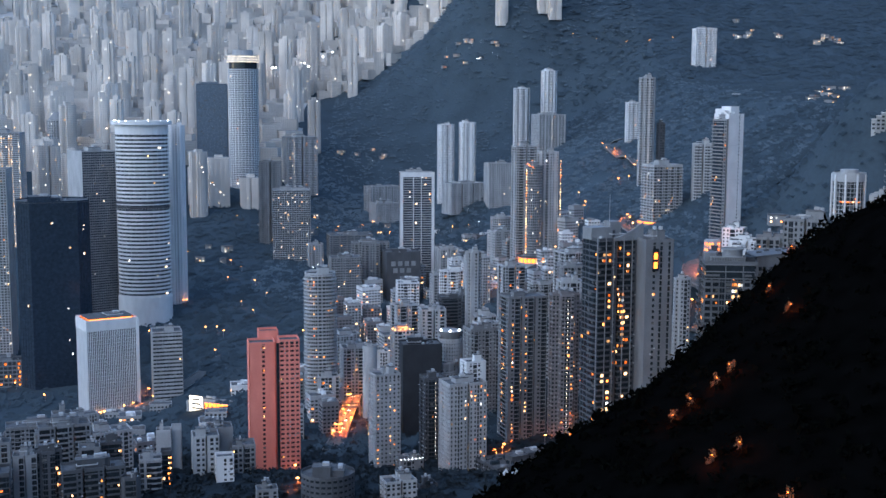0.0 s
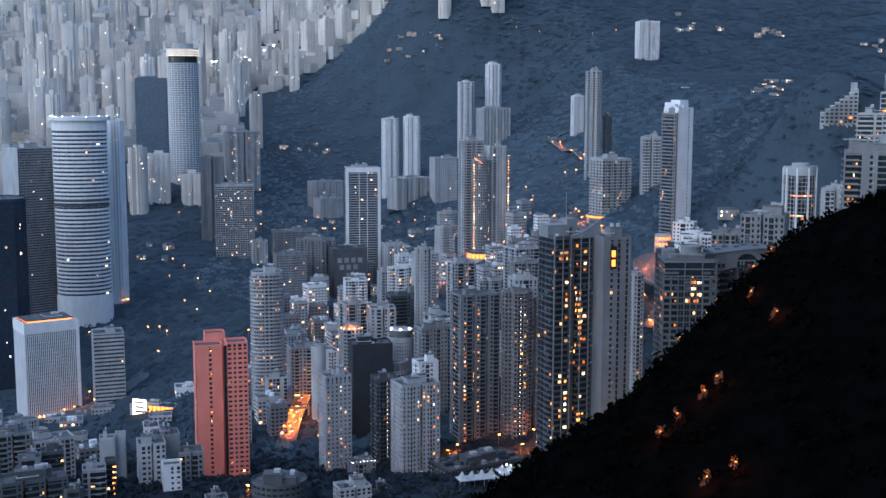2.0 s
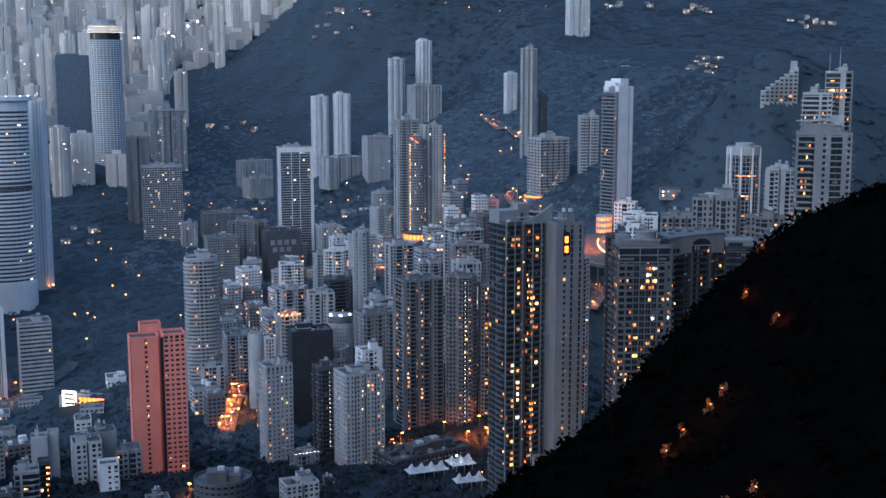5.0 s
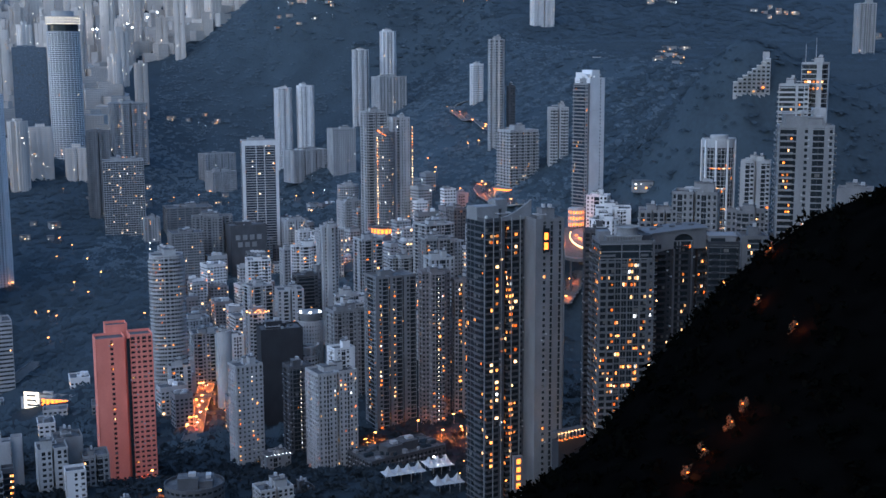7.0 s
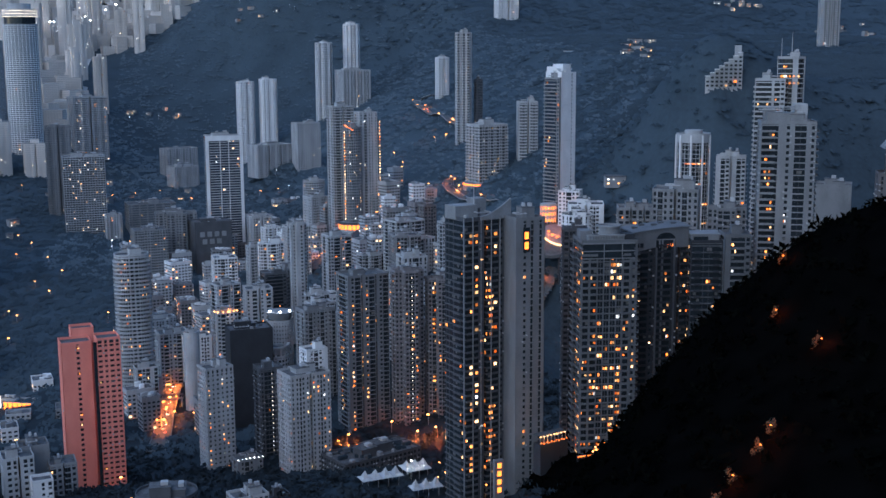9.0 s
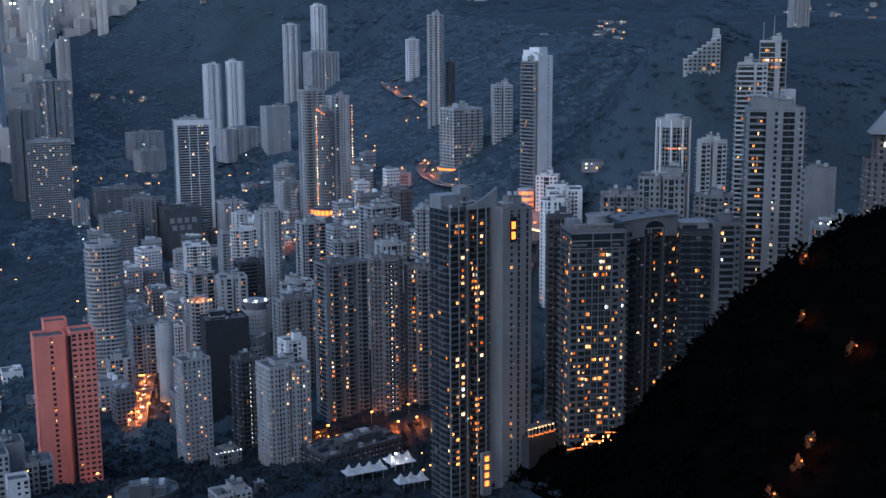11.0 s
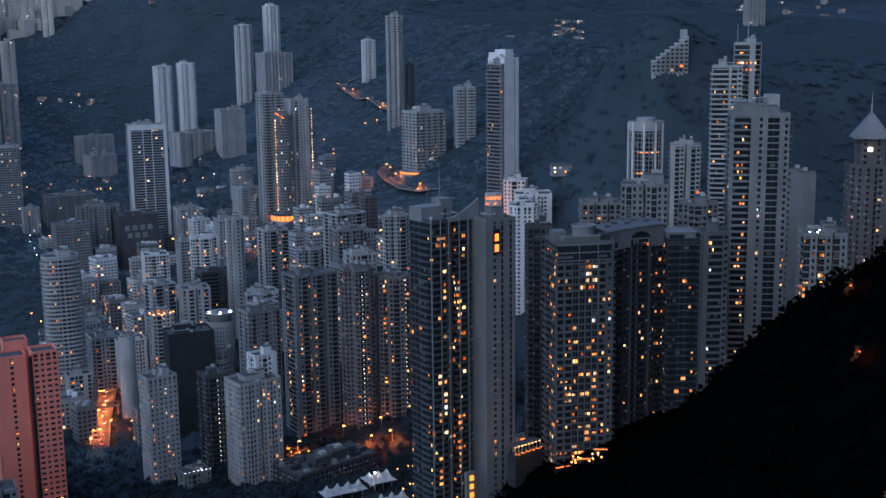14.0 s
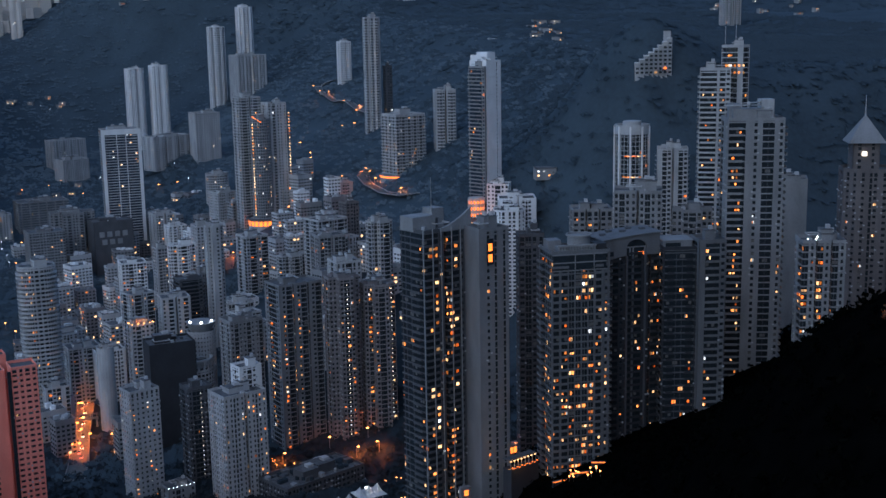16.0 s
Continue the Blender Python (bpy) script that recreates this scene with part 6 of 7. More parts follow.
for u in (-0.25, 0.25):
    on(framed, "mullion", Shape().box(u * mx_, -my_ - 0.3, 0, 0.7, 0.7, mh - 4), WHITE)
# dark hotel: two rows of pale panels under the roof
oh = darkhotel[1]
ox, oy = (max(v.co[q] for v in darkhotel[0].children[0].data.vertices) for q in (0, 1))
for r, n in ((0, 4), (1, 3)):
    for k in range(n):
        on(darkhotel, "wall_panel", Shape().box((-0.62 + 0.4 * k + 0.12 * r) * ox, -oy - 0.6, oh - 15 - 8 * r, ox * 0.26, 0.4, 5.5), CONCRETE, "plain pale wall panel")
cw = max(v.co.x for v in curve[0].children[0].data.vertices) * 2
cd = max(v.co.y for v in curve[0].children[0].data.vertices) * 2
on(curve, "podium", Shape().prism(oval(cw + 13, cd + 13, 32), -12, 5.5), CONCRETE)
on(curve, "podium_light", Shape().ring(oval(cw + 13.4, cd + 13.4, 32), 0.4, 3.2, 1.4), GLOW, "orange lit podium band")
# shadowed block: a portal wall with a vaulted opening under a long rising roof slab
kb = block[1]


def roof_rise(u):
    return kb + 2.3 + 2.2 * math.sin((u + 16.5) / 26.3 * math.pi / 2)


on(block, "attic", Shape().box(-2, 2, kb, 24, 13, 2.2), SLATE)
portal = Shape()
rim = [(-16.4 + 0.8 * k, False) for k in range(14)] + [(-5.9, False)] + [(-5.89 + 0.67 * k, True) for k in range(15)] + [(3.5, False)] + [(3.9 + 0.8 * k, False) for k in range(8)]
for k, (u, vault) in enumerate(rim):
    foot = kb - 1.2 + 3.4 * math.sqrt(max(0.0, 1 - ((u + 1.2) / 4.7) ** 2)) if vault else kb - 4.6 - 1.6 * smooth(-6, -16, u)
    n = len(portal.v)
    portal.v += [(u, -12.25, foot), (u, -11.35, foot), (u, -11.35, roof_rise(u)), (u, -12.25, roof_rise(u))]
    if k:
        portal.f += [(n + q, n + (q + 1) % 4, n - 4 + (q + 1) % 4, n - 4 + q) for q in range(4)]
portal.f += [(0, 1, 2, 3), (n + 3, n + 2, n + 1, n)]
on(block, "portal_wall", portal, ASH, "grey portal wall with a vaulted opening")
on(block, "portal_glass", Shape().box(-1.2, -11.35, kb - 4.6, 9.2, 0.2, 6.6), GLASS, "dark glazed vault opening")
on(block, "portal_bar", Shape().box(-1.2, -11.6, kb - 1.3, 9.2, 0.3, 0.5), SLATE)
for u in (-4.0, -2.6, 2.8):
    on(block, "portal_column", Shape().box(u, -11.6, kb - 4.6, 0.6, 0.4, 3.3), SLATE)
on(block, "lit_window", Shape().box(1.0, -11.62, kb - 4.3, 2.6, 0.15, 1.1), GLOW)
for u in (-5.4, -2.6, 3.2):
    on(block, "shaft_pier", Shape().box(u, -11.5, 0, 0.8, 0.7, kb - 4.7), DIM)
for u in (-14.6, -12.6):
    on(block, "attic_window", Shape().box(u, -12.3, kb - 4.4, 1.5, 0.15, 2.0), GLASS)
arch = Shape()
for k in range(15):
    u = -17.2 + 28.0 * k / 14
    z = roof_rise(u) + 0.02
    n = len(arch.v)
    arch.v += [(u, -12.9, z), (u, 6, z), (u, 6, z + 0.45), (u, -12.9, z + 0.45)]
    if k:
        arch.f += [(n + q, n + (q + 1) % 4, n - 4 + (q + 1) % 4, n - 4 + q) for q in range(4)]
on(block, "arched_roof", arch, ASH, "long grey rising roof slab")
for k in range(5):
    u = -13 + k * 4.6
    on(block, "roof_unit", Shape().box(u, -3 + (k % 2) * 4, roof_rise(u) + 0.3, 2.4, 1.8, 0.9), DIM)
# banded tower: pale roof storey
nh = banded[1]
on(banded, "roof_storey", Shape().box(-1.5, 1, nh, 12.5, 11, 3.4), SLATE)
on(banded, "roof_storey_window", Shape().box(-3.5, -4.65, nh + 0.9, 6.5, 0.2, 1.6), GLASS)
on(banded, "roof_cornice", Shape().box(-1.5, 1, nh + 3.4, 13.4, 12, 0.4), CONCRETE)
# pale and black tower: stepped crown with a cantilevered canopy
dh = duo[1]
on(duo, "crown_block", Shape().box(-1, 1, dh, 17, 11, 5), CONCRETE)
on(duo, "crown_block", Shape().box(6, 2, dh + 0.02, 6, 8, 9), PALE)
on(duo, "crown_block", Shape().box(-8, 3, dh + 0.02, 5, 7, 7), CONCRETE)
on(duo, "canopy", Shape().box(-5, -4, dh + 6.4, 17, 2.2, 0.45, 0.12), PALE, "pale cantilevered roof canopy")
on(duo, "canopy", Shape().box(1, -3, dh + 7.6, 12, 2.0, 0.45, 0.75), PALE, "pale cantilevered roof canopy")
on(duo, "canopy_post", Shape().box(-2, -1, dh + 4.9, 0.8, 0.8, 3.2), PALE)
ch = crown[1]
on(crown, "mast", Shape().prism(oval(0.5, 0.5, 8), ch, ch + 16, oval(0.2, 0.2, 8)).box(-6, 0, ch, 0.3, 0.3, 12), PALE, "thin roof mast")
for k in range(5):
    for j in range(2):
        on(crown, "lit_window", Shape().box(-5 + k * 2.4, -7.7, ch - 11 - j * 4, 1.2, 0.3, 1.3), LIT_ONE)
# stone tower: pyramid roof, finial, lit attic window
ah = attic[1]
on(attic, "pyramid_roof", Shape().prism(rect(17, 17), ah, ah + 12, rect(1.2, 1.2)), CONCRETE, "grey pyramid roof")
on(attic, "finial", Shape().prism(oval(0.9, 0.9, 8), ah + 12, ah + 22, oval(0.15, 0.15, 8)), METAL)
on(attic, "lit_window", Shape().box(-1, -6.6, ah - 6, 2.2, 1.0, 2.0), LIT_STAIR)
# tower with an open ring of columns
rh = ringed[1]
for k in range(18):
    a = 2 * math.pi * k / 18
    on(ringed, "ring_column", Shape().box(11 * math.cos(a), 11 * math.sin(a), rh, 0.7, 1.3, 6.5, a), PALE)
on(ringed, "ring_beam", Shape().ring(oval(24, 24, 36), 1.6, rh + 6.5, 1.3), PALE)
# white finned block: solid top band, lit roof edge, lit arcade
nh = fins[1]
fw = max(v.co.x for v in fins[0].children[0].data.vertices) * 2
fd = max(v.co.y for v in fins[0].children[0].data.vertices) * 2
on(fins, "top_band", Shape().ring(rect(fw + 1.4, fd + 1.4), 0.9, nh - 9, 9.5), WHITE, "plain white top storey band")
on(fins, "corner_pier", Shape().box(fw / 2 + 0.3, -fd / 2 - 0.3, 0, 2.2, 2.2, nh), WHITE)
on(fins, "roof_light", Shape().ring(rect(fw * 0.86, fd * 0.8), 0.7, nh + 0.6, 1.1), GLOW, "warm light strip along the roof edge")
on(fins, "roof_cap", Shape().box(0, 0, nh + 1.7, fw * 0.9, fd * 0.84, 0.9), ROOF)
for k in range(12):
    on(fins, "arcade_light", Shape().box(-fw / 2 + (k + 0.5) * fw / 12, -fd / 2 - 0.9, 7, 1.4, 0.5, 1.2), BULB)
    if k < 7:
        on(fins, "arcade_light", Shape().box(fw / 2 + 0.9, -fd / 2 + (k + 0.5) * fd / 7, 7, 0.5, 1.4, 1.2), BULB)
# oval hotel: dark plant storeys in the middle, rooftop lights
hh = hotel[1]
hw = max(v.co.x for v in hotel[0].children[0].data.vertices) * 2
hd = max(v.co.y for v in hotel[0].children[0].data.vertices) * 2
for z in (0.62, 0.645):
    on(hotel, "plant_storey", Shape().ring(oval(hw + 1.3, hd + 1.3, 40), 0.6, hh * z, 2.6), DIM)
on(hotel, "crown_rim", Shape().ring(oval(hw + 9, hd + 9, 40), 7.5, hh + 11, 4.5), WHITE, "projecting white crown rim")
on(hotel, "base_drum", Shape().prism(oval(hw + 2.5, hd + 2.5, 40), 0, hh * 0.16), WHITE, "plain white base drum")
for k in range(9):
    a = math.pi * (1.05 + 0.9 * (k / 8) ** 1.7)
    on(hotel, "rim_light", Shape().box((hw / 2 + 1) * math.cos(a), (hd / 2 + 1) * math.sin(a), hh + 15.4, 0.9, 0.7, 0.5, a), BULB_WHITE)
# bell-topped tower: lit rings
eh = bell[1]
ew = max(v.co.x for v in bell[0].children[0].data.vertices) * 2 + 1.6
for k in range(3):
    on(bell, "light_ring", Shape().ring(oval(ew, ew, 30), 0.8, eh - 42 - k * 4.5, 1.5), LIT_STAIR, "white light ring")
on(bell, "cap", Shape().prism(oval(ew * 0.9, ew * 0.9, 24), eh, eh + 16, oval(ew * 0.4, ew * 0.4, 24)), CONCRETE)
# cylindrical tower: dark gap, lit crown rings, cap
yh = cylinder[1]
yw = max(v.co.x for v in cylinder[0].children[0].data.vertices) * 2
on(cylinder, "crown_neck", Shape().prism(oval(yw * 0.94, yw * 0.94, 30), yh, yh + 10), GLASS)
on(cylinder, "crown", Shape().prism(oval(yw * 1.04, yw * 1.04, 30), yh + 10, yh + 22), PALE)
for k in range(3):
    on(cylinder, "light_ring", Shape().ring(oval(yw * 1.07, yw * 1.07, 30), 0.6, yh + 10.5 + k * 4.2, 0.25), LIT_STAIR, "white light ring")
on(cylinder, "cap", Shape().prism(oval(yw * 0.7, yw * 0.7, 24), yh + 22, yh + 30), PALE)
# floodlit roofs
lh = floodlit[1]
on(floodlit, "lit_roof_house", Shape().box(0, 1, lh, 8, 6, 4.5), CONCRETE)
for u, v in ((-7, -6), (-3, -6.5), (1, -6.5), (5, -6.5), (8, -4), (-8, 0)):
    on(floodlit, "floodlight", Shape().box(u, v, lh + 0.9, 0.7, 0.7, 0.9), BULB)
flood = bpy.data.lights.new("roof_floodlight", "POINT")
flood.energy, flood.color, flood.shadow_soft_size = 1000, (1.0, 0.2, 0.04), 0.6
new("roof_floodlight", flood).location = Vector(floodlit[0].location) + Vector((0, -8.5, lh + 4))
th = watertower[1]
on(watertower, "flared_head", Shape().prism(oval(13, 13, 24), th, th + 7, oval(20, 20, 24)), CONCRETE)
for u, v in ((-7, -4), (0, -8), (7, -4)):
    on(watertower, "floodlight", Shape().box(u, v, th + 7.4, 1.3, 1.3, 0.9), BULB_WHITE)
# salmon tower: dark seam, roof rail
sh = salmon[1]
sw = max(v.co.x for v in salmon[0].children[0].data.vertices)
on(salmon, "dark_seam", Shape().box(-sw - 1.1, -sw + 0.4, 0, 2.2, 0.6, sh - 1), GLASS, "dark vertical seam between the wings")
# roof deck gardens
kh = deckroof[1]
deck_rnd = random.Random(4)
for k in range(48):
    on(deckroof, "roof_bed", Shape().prism([(a * 0.5, b * 0.5) for a, b in clipped(deck_rnd.uniform(4, 12), deck_rnd.uniform(3, 8), 0.8)], kh, kh + deck_rnd.uniform(0.5, 2.6)), deck_rnd.choice((ROOF, CONCRETE, LEAF, DIM, LEAF))).location = (deck_rnd.uniform(-25, 25), deck_rnd.uniform(-11, 11), 0)
# chain of small lights along a low roof
wx, wy = (max(v.co[q] for v in lowterrace[0].children[0].data.vertices) for q in (0, 1))
for k in range(7):
    on(lowterrace, "roof_light", Shape().box(-wx + k * wx / 3, -wy, lowterrace[1] + 1.5, 0.25, 0.25, 0.3), BULB_WHITE)
# hall sign: white and orange lit boards with plain bars
gh = signhall[1]
gw = max(v.co.x for v in signhall[0].children[0].data.vertices)
gd = max(v.co.y for v in signhall[0].children[0].data.vertices)
board = on(signhall, "sign_board", Shape().box(-gw * 0.55, -gd - 0.6, gh - 12, gw * 0.62, 0.4, 18), LIT_STAIR, "bright white sign board with dark bars")
for k in range(4):
    part("sign_bar", Shape().box(-gw * 0.55, -gd - 0.85, gh - 9 + k * 3.8, gw * 0.4, 0.1, 1.6), DIM, board)
for k in range(6):
    on(signhall, "lit_panel", Shape().box(-gw * 0.05 + k * gw * 0.19, -gd - 0.5, gh - 8, gw * 0.15, 0.3, 9), GLOW)

# white tower: white roof fins and a set-back penthouse
xh = whitetower[1]
on(whitetower, "roof_fin", Shape().prism([(-7.9, 8), (-7.9, -8), (-7.3, -8), (-7.3, 8)][::-1], xh, xh + 5.5, [(-7.9, 8), (-7.9, 0), (-7.3, 0), (-7.3, 8)][::-1]), WHITE, "sloping white roof fin")
on(whitetower, "penthouse", Shape().box(2.5, 1.5, xh, 9, 11, 7.5), WHITE)
on(whitetower, "penthouse", Shape().box(-4, 2, xh + 0.02, 5, 8, 4), WHITE)
for k in range(9):
    on(whitetower, "wall_rib", Shape().box(-1.5, -8.85, 18 + k * 14.0, 9.5, 0.35, 0.7), WHITE)
# white tower: a round entrance pavilion with lit windows at its foot
pz = 166 - whitetower[0].location.z
hall = on(whitetower, "entrance_hall", Shape().prism(oval(13, 11, 28), 0, pz + 15), PALE, "pale round entrance hall")
hall.location = (-26.6, -13.6, 0)
for k in range(3):
    part("lit_storey", Shape().ring(oval(13.4, 11.4, 28), 0.3, pz + 1 + k * 4.8, 2.2), GLOW, hall, "orange lit storey")
for k in range(16):
    a = 2 * math.pi * k / 16
    part("mullion", Shape().box(6.8 * math.cos(a), 5.8 * math.sin(a), pz, 0.5, 1.0, 14.5, a), PALE, hall)
# terrace lamps on the low block beside the spur
eh2 = terrace[1]
for u, v in ((-6, -4), (-3, -5), (0, -3.5), (3, -5), (5, -2), (-1, 1)):
    on(terrace, "terrace_lamp", Shape().box(u, v, eh2 + 1.2, 0.4, 0.4, 0.35), BULB_WHITE)


def tent_roof(x, y, w, d, turn, label):
    """A white fabric roof with a row of pointed peaks."""
    e = thing("tent_roof", x, y, ground(x, y) + 0.0, turn, label, "tent", "tent roofs")
    n = max(2, round(w / 5))
    for k in range(n):
        u = -w / 2 + (k + 0.5) * w / n
        cloth = Shape().prism([(u + a, b) for a, b in rect(w / n, d)], 4.5, 5.4, [(u + a, b) for a, b in rect(w / n * 0.5, d * 0.5)])
        cloth.prism([(u + a, b) for a, b in rect(w / n * 0.5, d * 0.5)], 5.4, 8.6, [(u + a, b) for a, b in rect(0.1, 0.1)])
        part("canopy", cloth, PALE, e)
        for a in (-1, 1):
            part("post", Shape().box(u, a * d * 0.45, -1, 0.25, 0.25, 5.6), METAL, e)
    return e


def garden_lamp(x, y, z=2.2):
    e = thing("garden_lamp", x, y, ground(x, y) - 0.1, 0, "small warm garden lamp beside the towers", "lamp", "garden lamps")
    part("post", Shape().box(0, 0, 0, 0.12, 0.12, z), METAL, e)
    part("lamp_head", Shape().box(0, 0, z, 0.5, 0.5, 0.4), BULB, e)


def lit_kiosk(x, y, turn):
    e = thing("shop_pavilion", x, y, ground(x, y) - 1, turn, "low shop pavilion with an orange lit front", "pavilion")
    part("body", Shape().box(0, 1.5, 0, 15, 5, 6.5), CONCRETE, e)
    part("lit_front", Shape().box(0, -1.1, 2.0, 14, 0.2, 3.6), GLOW, e, "orange lit shop front")
    for k in range(6):
        part("mullion", Shape().box(-7 + k * 2.8, -1.25, 1.0, 0.3, 0.3, 5), CONCRETE, e)
    part("roof", Shape().box(0, 1.0, 6.5, 16.5, 7, 0.5), ROOF, e)


def lit_canopy(x, y, z, turn):
    """A yellow-lit covered walk with a slatted roof on a tall retaining wall beside the tower's foot."""
    e = thing("covered_walk", x, y, z, turn, "yellow-lit covered walk on a retaining wall", "walkway")
    part("deck", Shape().box(0, 0, ground(x, y) - z - 3, 16, 5, z - ground(x, y) + 3.3), BLACK, e)
    part("roof", Shape().box(0, 1.0, 4.0, 16, 3.6, 0.25), DIM, e)
    for k in range(8):
        part("slat", Shape().box(-7.4 + k * 2.1, -0.2, 4.26, 0.3, 4.6, 0.2), DIM, e)
        part("post", Shape().box(-7.4 + k * 2.1, -1.6, 0.3, 0.2, 0.2, 3.8), METAL, e)
        part("ceiling_light", Shape().box(-7.0 + k * 2.0, -1.3, 3.4, 0.9, 0.5, 0.35), STRIP, e)
    for k in range(11):
        part("rail_light", Shape().box(-7.4 + k * 1.45, -2.56, 1.0 - 0.5 * (k % 2), 0.6, 0.16, 0.35), GLOW, e)
    li = bpy.data.lights.new("walk_light", "POINT")
    li.energy, li.color, li.shadow_soft_size = 450, (1.0, 0.42, 0.08), 0.6
    new("walk_light", li).location = (x - 2, y - 5, z + 4)


def drive_wall(x, y, length, turn):
    """A low garden wall along the drive with a light strip under its coping."""
    e = thing("garden_wall", x, y, ground(x, y) - 1, turn, "low garden wall with an orange light strip", "wall", "lit garden walls")
    part("wall", Shape().box(0, 0, 0, length, 0.4, 2.6), BLACK, e)
    part("coping", Shape().box(0, -0.1, 2.6, length + 0.2, 0.8, 0.2), DIM, e)
    part("light_strip", Shape().box(0, -0.28, 2.2, length * 0.94, 0.15, 0.3), GLOW, e)


def lit_ramp(x, y, z, tilt):
    """A broad sloping forecourt on columns with a curved light wall round its inner court, all lit orange."""
    e = thing("car_ramp", x, y, z, 0, "sloping forecourt ramp lit orange, on columns", "ramp")

    def slab(poly, top, thick):
        s = Shape()
        n = len(poly)
        s.v = [(a, b, tilt * b + top - thick) for a, b in poly] + [(a, b, tilt * b + top) for a, b in poly]
        s.f = [tuple(range(n))[::-1], tuple(range(n, 2 * n))] + [(k, (k + 1) % n, n + (k + 1) % n, n + k) for k in range(n)]
        return s

    def curb(w, d, cx, cy, thick, low, high, a0, a1):
        s = Shape()
        for k in range(25):
            a = a0 + (a1 - a0) * k / 24
            for r in (0.0, thick):
                px, py = cx + (w / 2 - r) * math.cos(a), cy + (d / 2 - r) * math.sin(a)
                s.v += [(px, py, tilt * py + low), (px, py, tilt * py + high)]
            if k:
                n = 4 * k
                s.f += [(n + p, n + q, n - 4 + q, n - 4 + p) for p, q in ((0, 1), (1, 3), (3, 2), (2, 0))]
        s.f += [(0, 1, 3, 2), (98, 99, 97, 96)]
        return s

    deck = part("deck", slab(oval(40, 44, 40), 0, 2.2), ASPHALT_LIT, e, "worn asphalt deck lit orange")
    part("parapet", curb(40, 44, 0, 0, 0.4, 0.0, 1.1, math.pi * 0.8, math.pi * 1.9), TAUPE, deck)
    part("rail_light", curb(39, 43, 0, 0, 0.2, 0.3, 0.6, math.pi * 1.05, math.pi * 1.6), GLOW, deck, "thin orange light line")
    court = part("court", slab([(a + 13, b + 5) for a, b in oval(27, 30, 36)], 0.5, 0.5), TAUPE, e, "paved inner court")
    part("light_wall", curb(28, 31, 13, 5, 0.5, 0.0, 1.2, math.pi * 0.8, math.pi * 1.55), STRIP, court, "curved bright light wall")
    for u, v, w in ((6.5, 4.0, 2.4), (9.5, 0.5, 1.6), (5.0, 9.0, 1.4)):
        part("lit_kerb", Shape().box(u, v, tilt * v + 0.5, w, 0.8, 0.9, 0.5), GLOW, court)
    for u, v in ((-15, -8), (-6, -17), (6, -17), (15, -8), (-12, 8), (12, 8)):
        g = ground(x + u, y + v) - z - 2
        part("column", Shape().box(u, v, g, 1.2, 1.2, tilt * v - 2.1 - g), DIM, e)
    for u, v in ((-9, -3), (6, 2)):
        li = bpy.data.lights.new("ramp_light", "POINT")
        li.energy, li.color, li.shadow_soft_size = 1900, (1.0, 0.17, 0.035), 0.8
        new("ramp_light", li).location = (x + u, y + v, z + tilt * v + 6)


def tent_lamp(x, y):
    """A white floodlight on a post beside the tents."""
    z = ground(x, y)
    e = thing("floodlight_post", x, y, z - 0.2, 0, "white floodlight on a post beside tents", "lamp")
    part("post", Shape().box(0, 0, 0, 0.14, 0.14, 10), METAL, e)
    part("lamp_head", Shape().box(0, -0.2, 10, 0.8, 0.5, 0.5), BULB_WHITE, e)
    li = bpy.data.lights.new("tent_light", "POINT")
    li.energy, li.color, li.shadow_soft_size = 900, (1.0, 0.93, 0.85), 0.4
    new("tent_light", li).location = (x, y - 0.8, z + 11.2)


tent_roof(43, 626, 22, 9, 15, "grey-white tent roof with pointed peaks")
tent_roof(63, 608, 16, 8, 12, "grey-white tent roof with pointed peaks")
tent_roof(62, 636, 14, 12, 15, "bright floodlit white tent roof with peaks")
tent_lamp(59.3, 630.1)
lit_ramp(211.0, 936.0, 156.5, 0.42)
lit_canopy(113.2, 563.5, 123.6, 24)
for kx, ky, klen, kturn in ((122.0, 541.0, 7, 12), (130.0, 539.0, 9, -4), (139.0, 541.0, 6, -18)):
    drive_wall(kx, ky, klen, kturn)
lit_kiosk(176.1, 746.7, 20)
lit_kiosk(33.5, 757.0, 18)
garden_lamp(175.6, 745.8)
garden_lamp(166.3, 736.3)
garden_lamp(166.9, 745.6)
garden_lamp(185.0, 748.9)
garden_lamp(176.2, 742.4)
garden_lamp(168.4, 748.2)
garden_lamp(179.7, 744.4)
garden_lamp(182.0, 750.0)
garden_lamp(173.7, 752.8)
garden_lamp(171.5, 731.4)
garden_lamp(174.8, 736.6)
garden_lamp(172.3, 740.6)
garden_lamp(170.4, 750.7)
garden_lamp(177.2, 738.9)
garden_lamp(176.8, 751.7)
garden_lamp(173.2, 749.8)
garden_lamp(169.6, 738.3)
garden_lamp(167.3, 735.9)
garden_lamp(185.6, 751.9)
garden_lamp(174.2, 746.3)
garden_lamp(168.1, 748.3)
garden_lamp(185.1, 748.9)
garden_lamp(179.8, 750.7)
garden_lamp(172.7, 731.0)
garden_lamp(173.1, 753.0)
garden_lamp(168.2, 745.1)
garden_lamp(169.9, 754.0)
garden_lamp(171.3, 731.4)
garden_lamp(174.9, 746.1)
garden_lamp(180.5, 750.5)
garden_lamp(179.5, 750.8)
garden_lamp(172.2, 727.9)
garden_lamp(167.7, 745.3)
garden_lamp(180.0, 750.7)
garden_lamp(126.8, 539.0)
garden_lamp(211.4, 717.4)
garden_lamp(130.7, 528.8)
garden_lamp(180.1, 684.7)
garden_lamp(187.7, 717.0)
garden_lamp(133.3, 535.9)
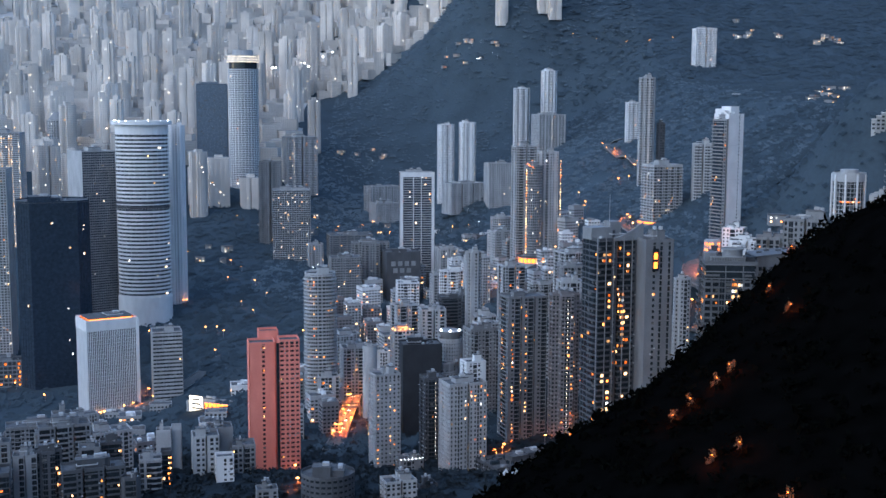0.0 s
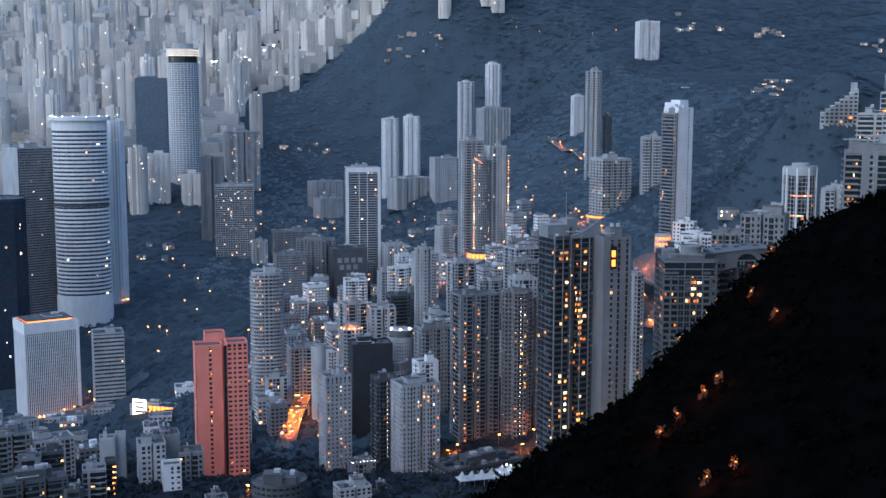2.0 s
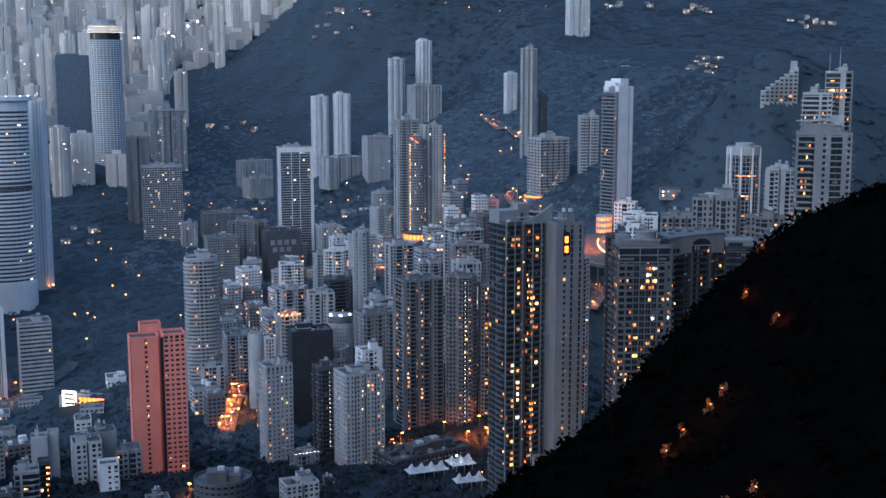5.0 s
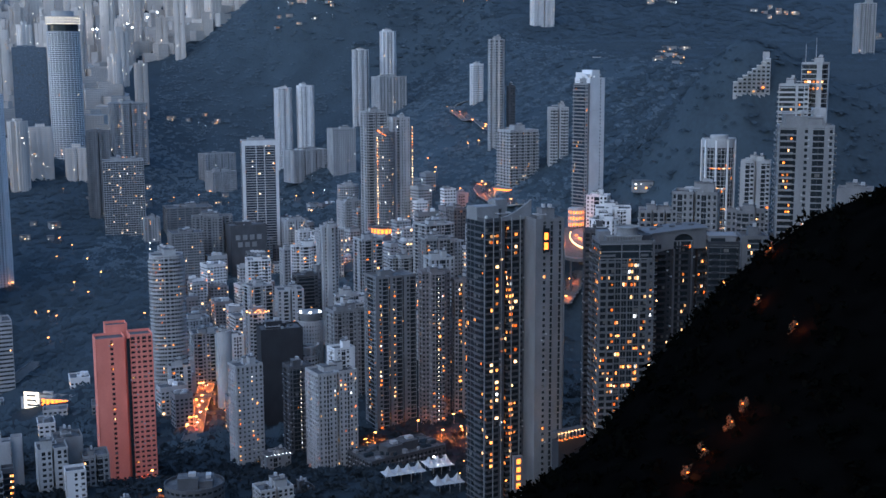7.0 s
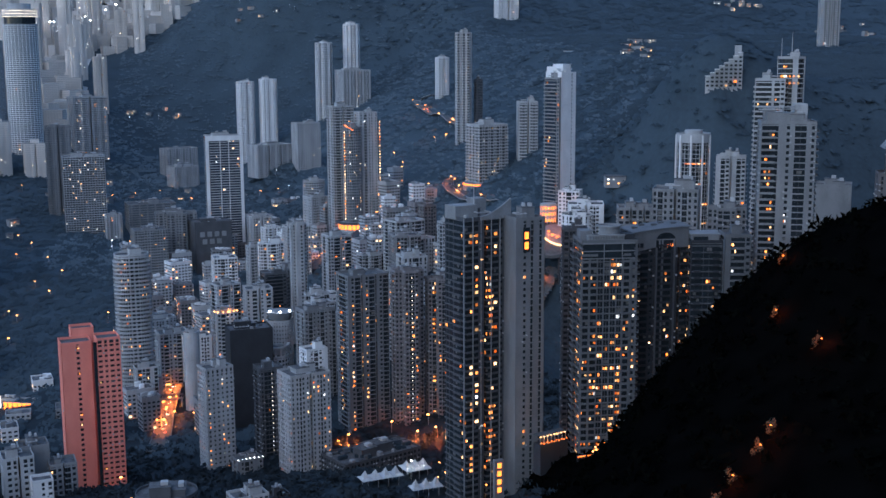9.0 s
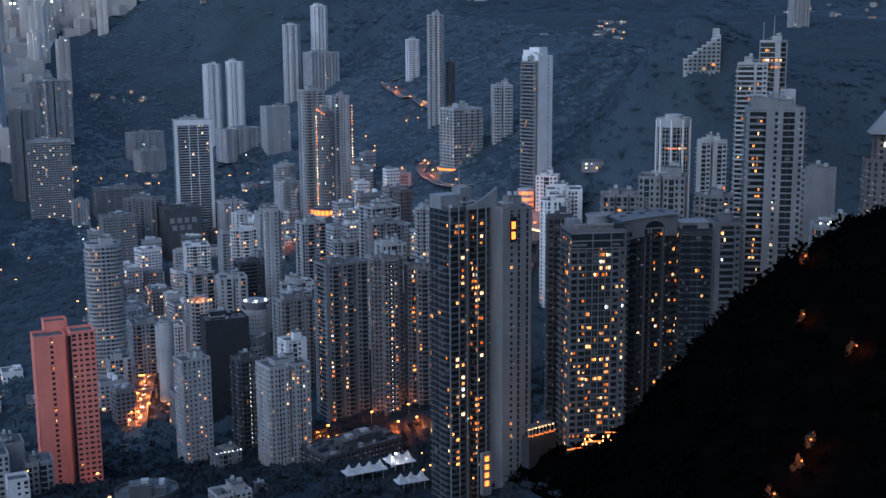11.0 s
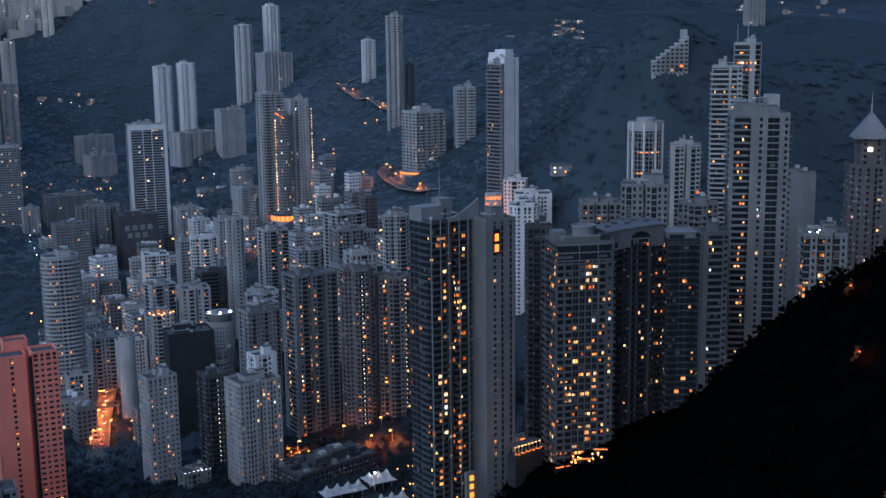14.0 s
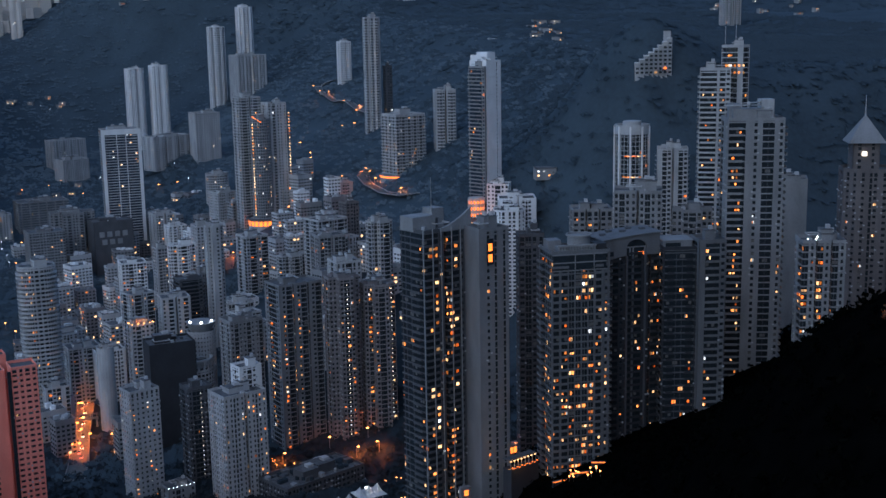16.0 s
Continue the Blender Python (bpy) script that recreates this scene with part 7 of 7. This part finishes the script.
garden_lamp(207.8, 722.1)
garden_lamp(129.1, 541.2)
garden_lamp(192.6, 695.9)
garden_lamp(128.8, 538.0)
garden_lamp(204.6, 726.6)
garden_lamp(202.7, 708.0)
garden_lamp(198.2, 719.4)
garden_lamp(196.3, 713.8)
garden_lamp(226.7, 733.7)
garden_lamp(224.6, 728.1)
garden_lamp(223.6, 728.5)
garden_lamp(238.0, 735.4)
garden_lamp(239.2, 741.4)
garden_lamp(237.1, 735.7)
garden_lamp(222.6, 719.2)
garden_lamp(234.1, 740.3)
garden_lamp(134.1, 531.7)
garden_lamp(195.4, 698.0)
garden_lamp(134.9, 533.7)
garden_lamp(125.1, 538.3)
garden_lamp(125.6, 535.2)
garden_lamp(133.0, 525.3)
garden_lamp(191.1, 719.0)
garden_lamp(179.3, 678.5)
garden_lamp(128.9, 528.1)
garden_lamp(194.7, 711.2)
garden_lamp(197.1, 707.0)
garden_lamp(128.6, 545.7)
garden_lamp(95.0, 639.5)
garden_lamp(87.4, 629.0)
garden_lamp(94.7, 633.4)
garden_lamp(98.6, 638.6)
garden_lamp(92.3, 627.8)
garden_lamp(96.1, 629.9)
garden_lamp(89.1, 665.7)
garden_lamp(91.8, 640.3)
garden_lamp(98.1, 730.4)
garden_lamp(93.1, 679.5)
garden_lamp(81.0, 730.1)
garden_lamp(76.7, 630.6)
garden_lamp(90.6, 725.6)
garden_lamp(74.8, 615.7)
garden_lamp(76.0, 615.5)
garden_lamp(64.5, 617.3)
garden_lamp(86.6, 628.8)
garden_lamp(78.2, 630.3)
garden_lamp(105.6, 729.0)
garden_lamp(81.0, 629.8)
garden_lamp(72.1, 625.2)
garden_lamp(100.0, 727.0)
garden_lamp(43.8, 764.3)
garden_lamp(38.3, 765.0)
garden_lamp(27.2, 769.3)
garden_lamp(34.8, 762.4)
garden_lamp(31.1, 762.8)
garden_lamp(44.2, 761.2)
garden_lamp(49.4, 769.6)
garden_lamp(227.6, 717.0)
garden_lamp(232.1, 724.8)
garden_lamp(229.1, 736.0)
garden_lamp(235.0, 733.4)
garden_lamp(174.0, 876.9)
garden_lamp(180.9, 872.4)
garden_lamp(172.8, 874.1)
garden_lamp(177.9, 870.0)
garden_lamp(172.0, 871.2)
garden_lamp(41.2, 772.9)
garden_lamp(46.5, 772.6)
garden_lamp(35.2, 782.2)
garden_lamp(36.6, 776.1)
garden_lamp(36.3, 782.2)
garden_lamp(35.4, 785.2)
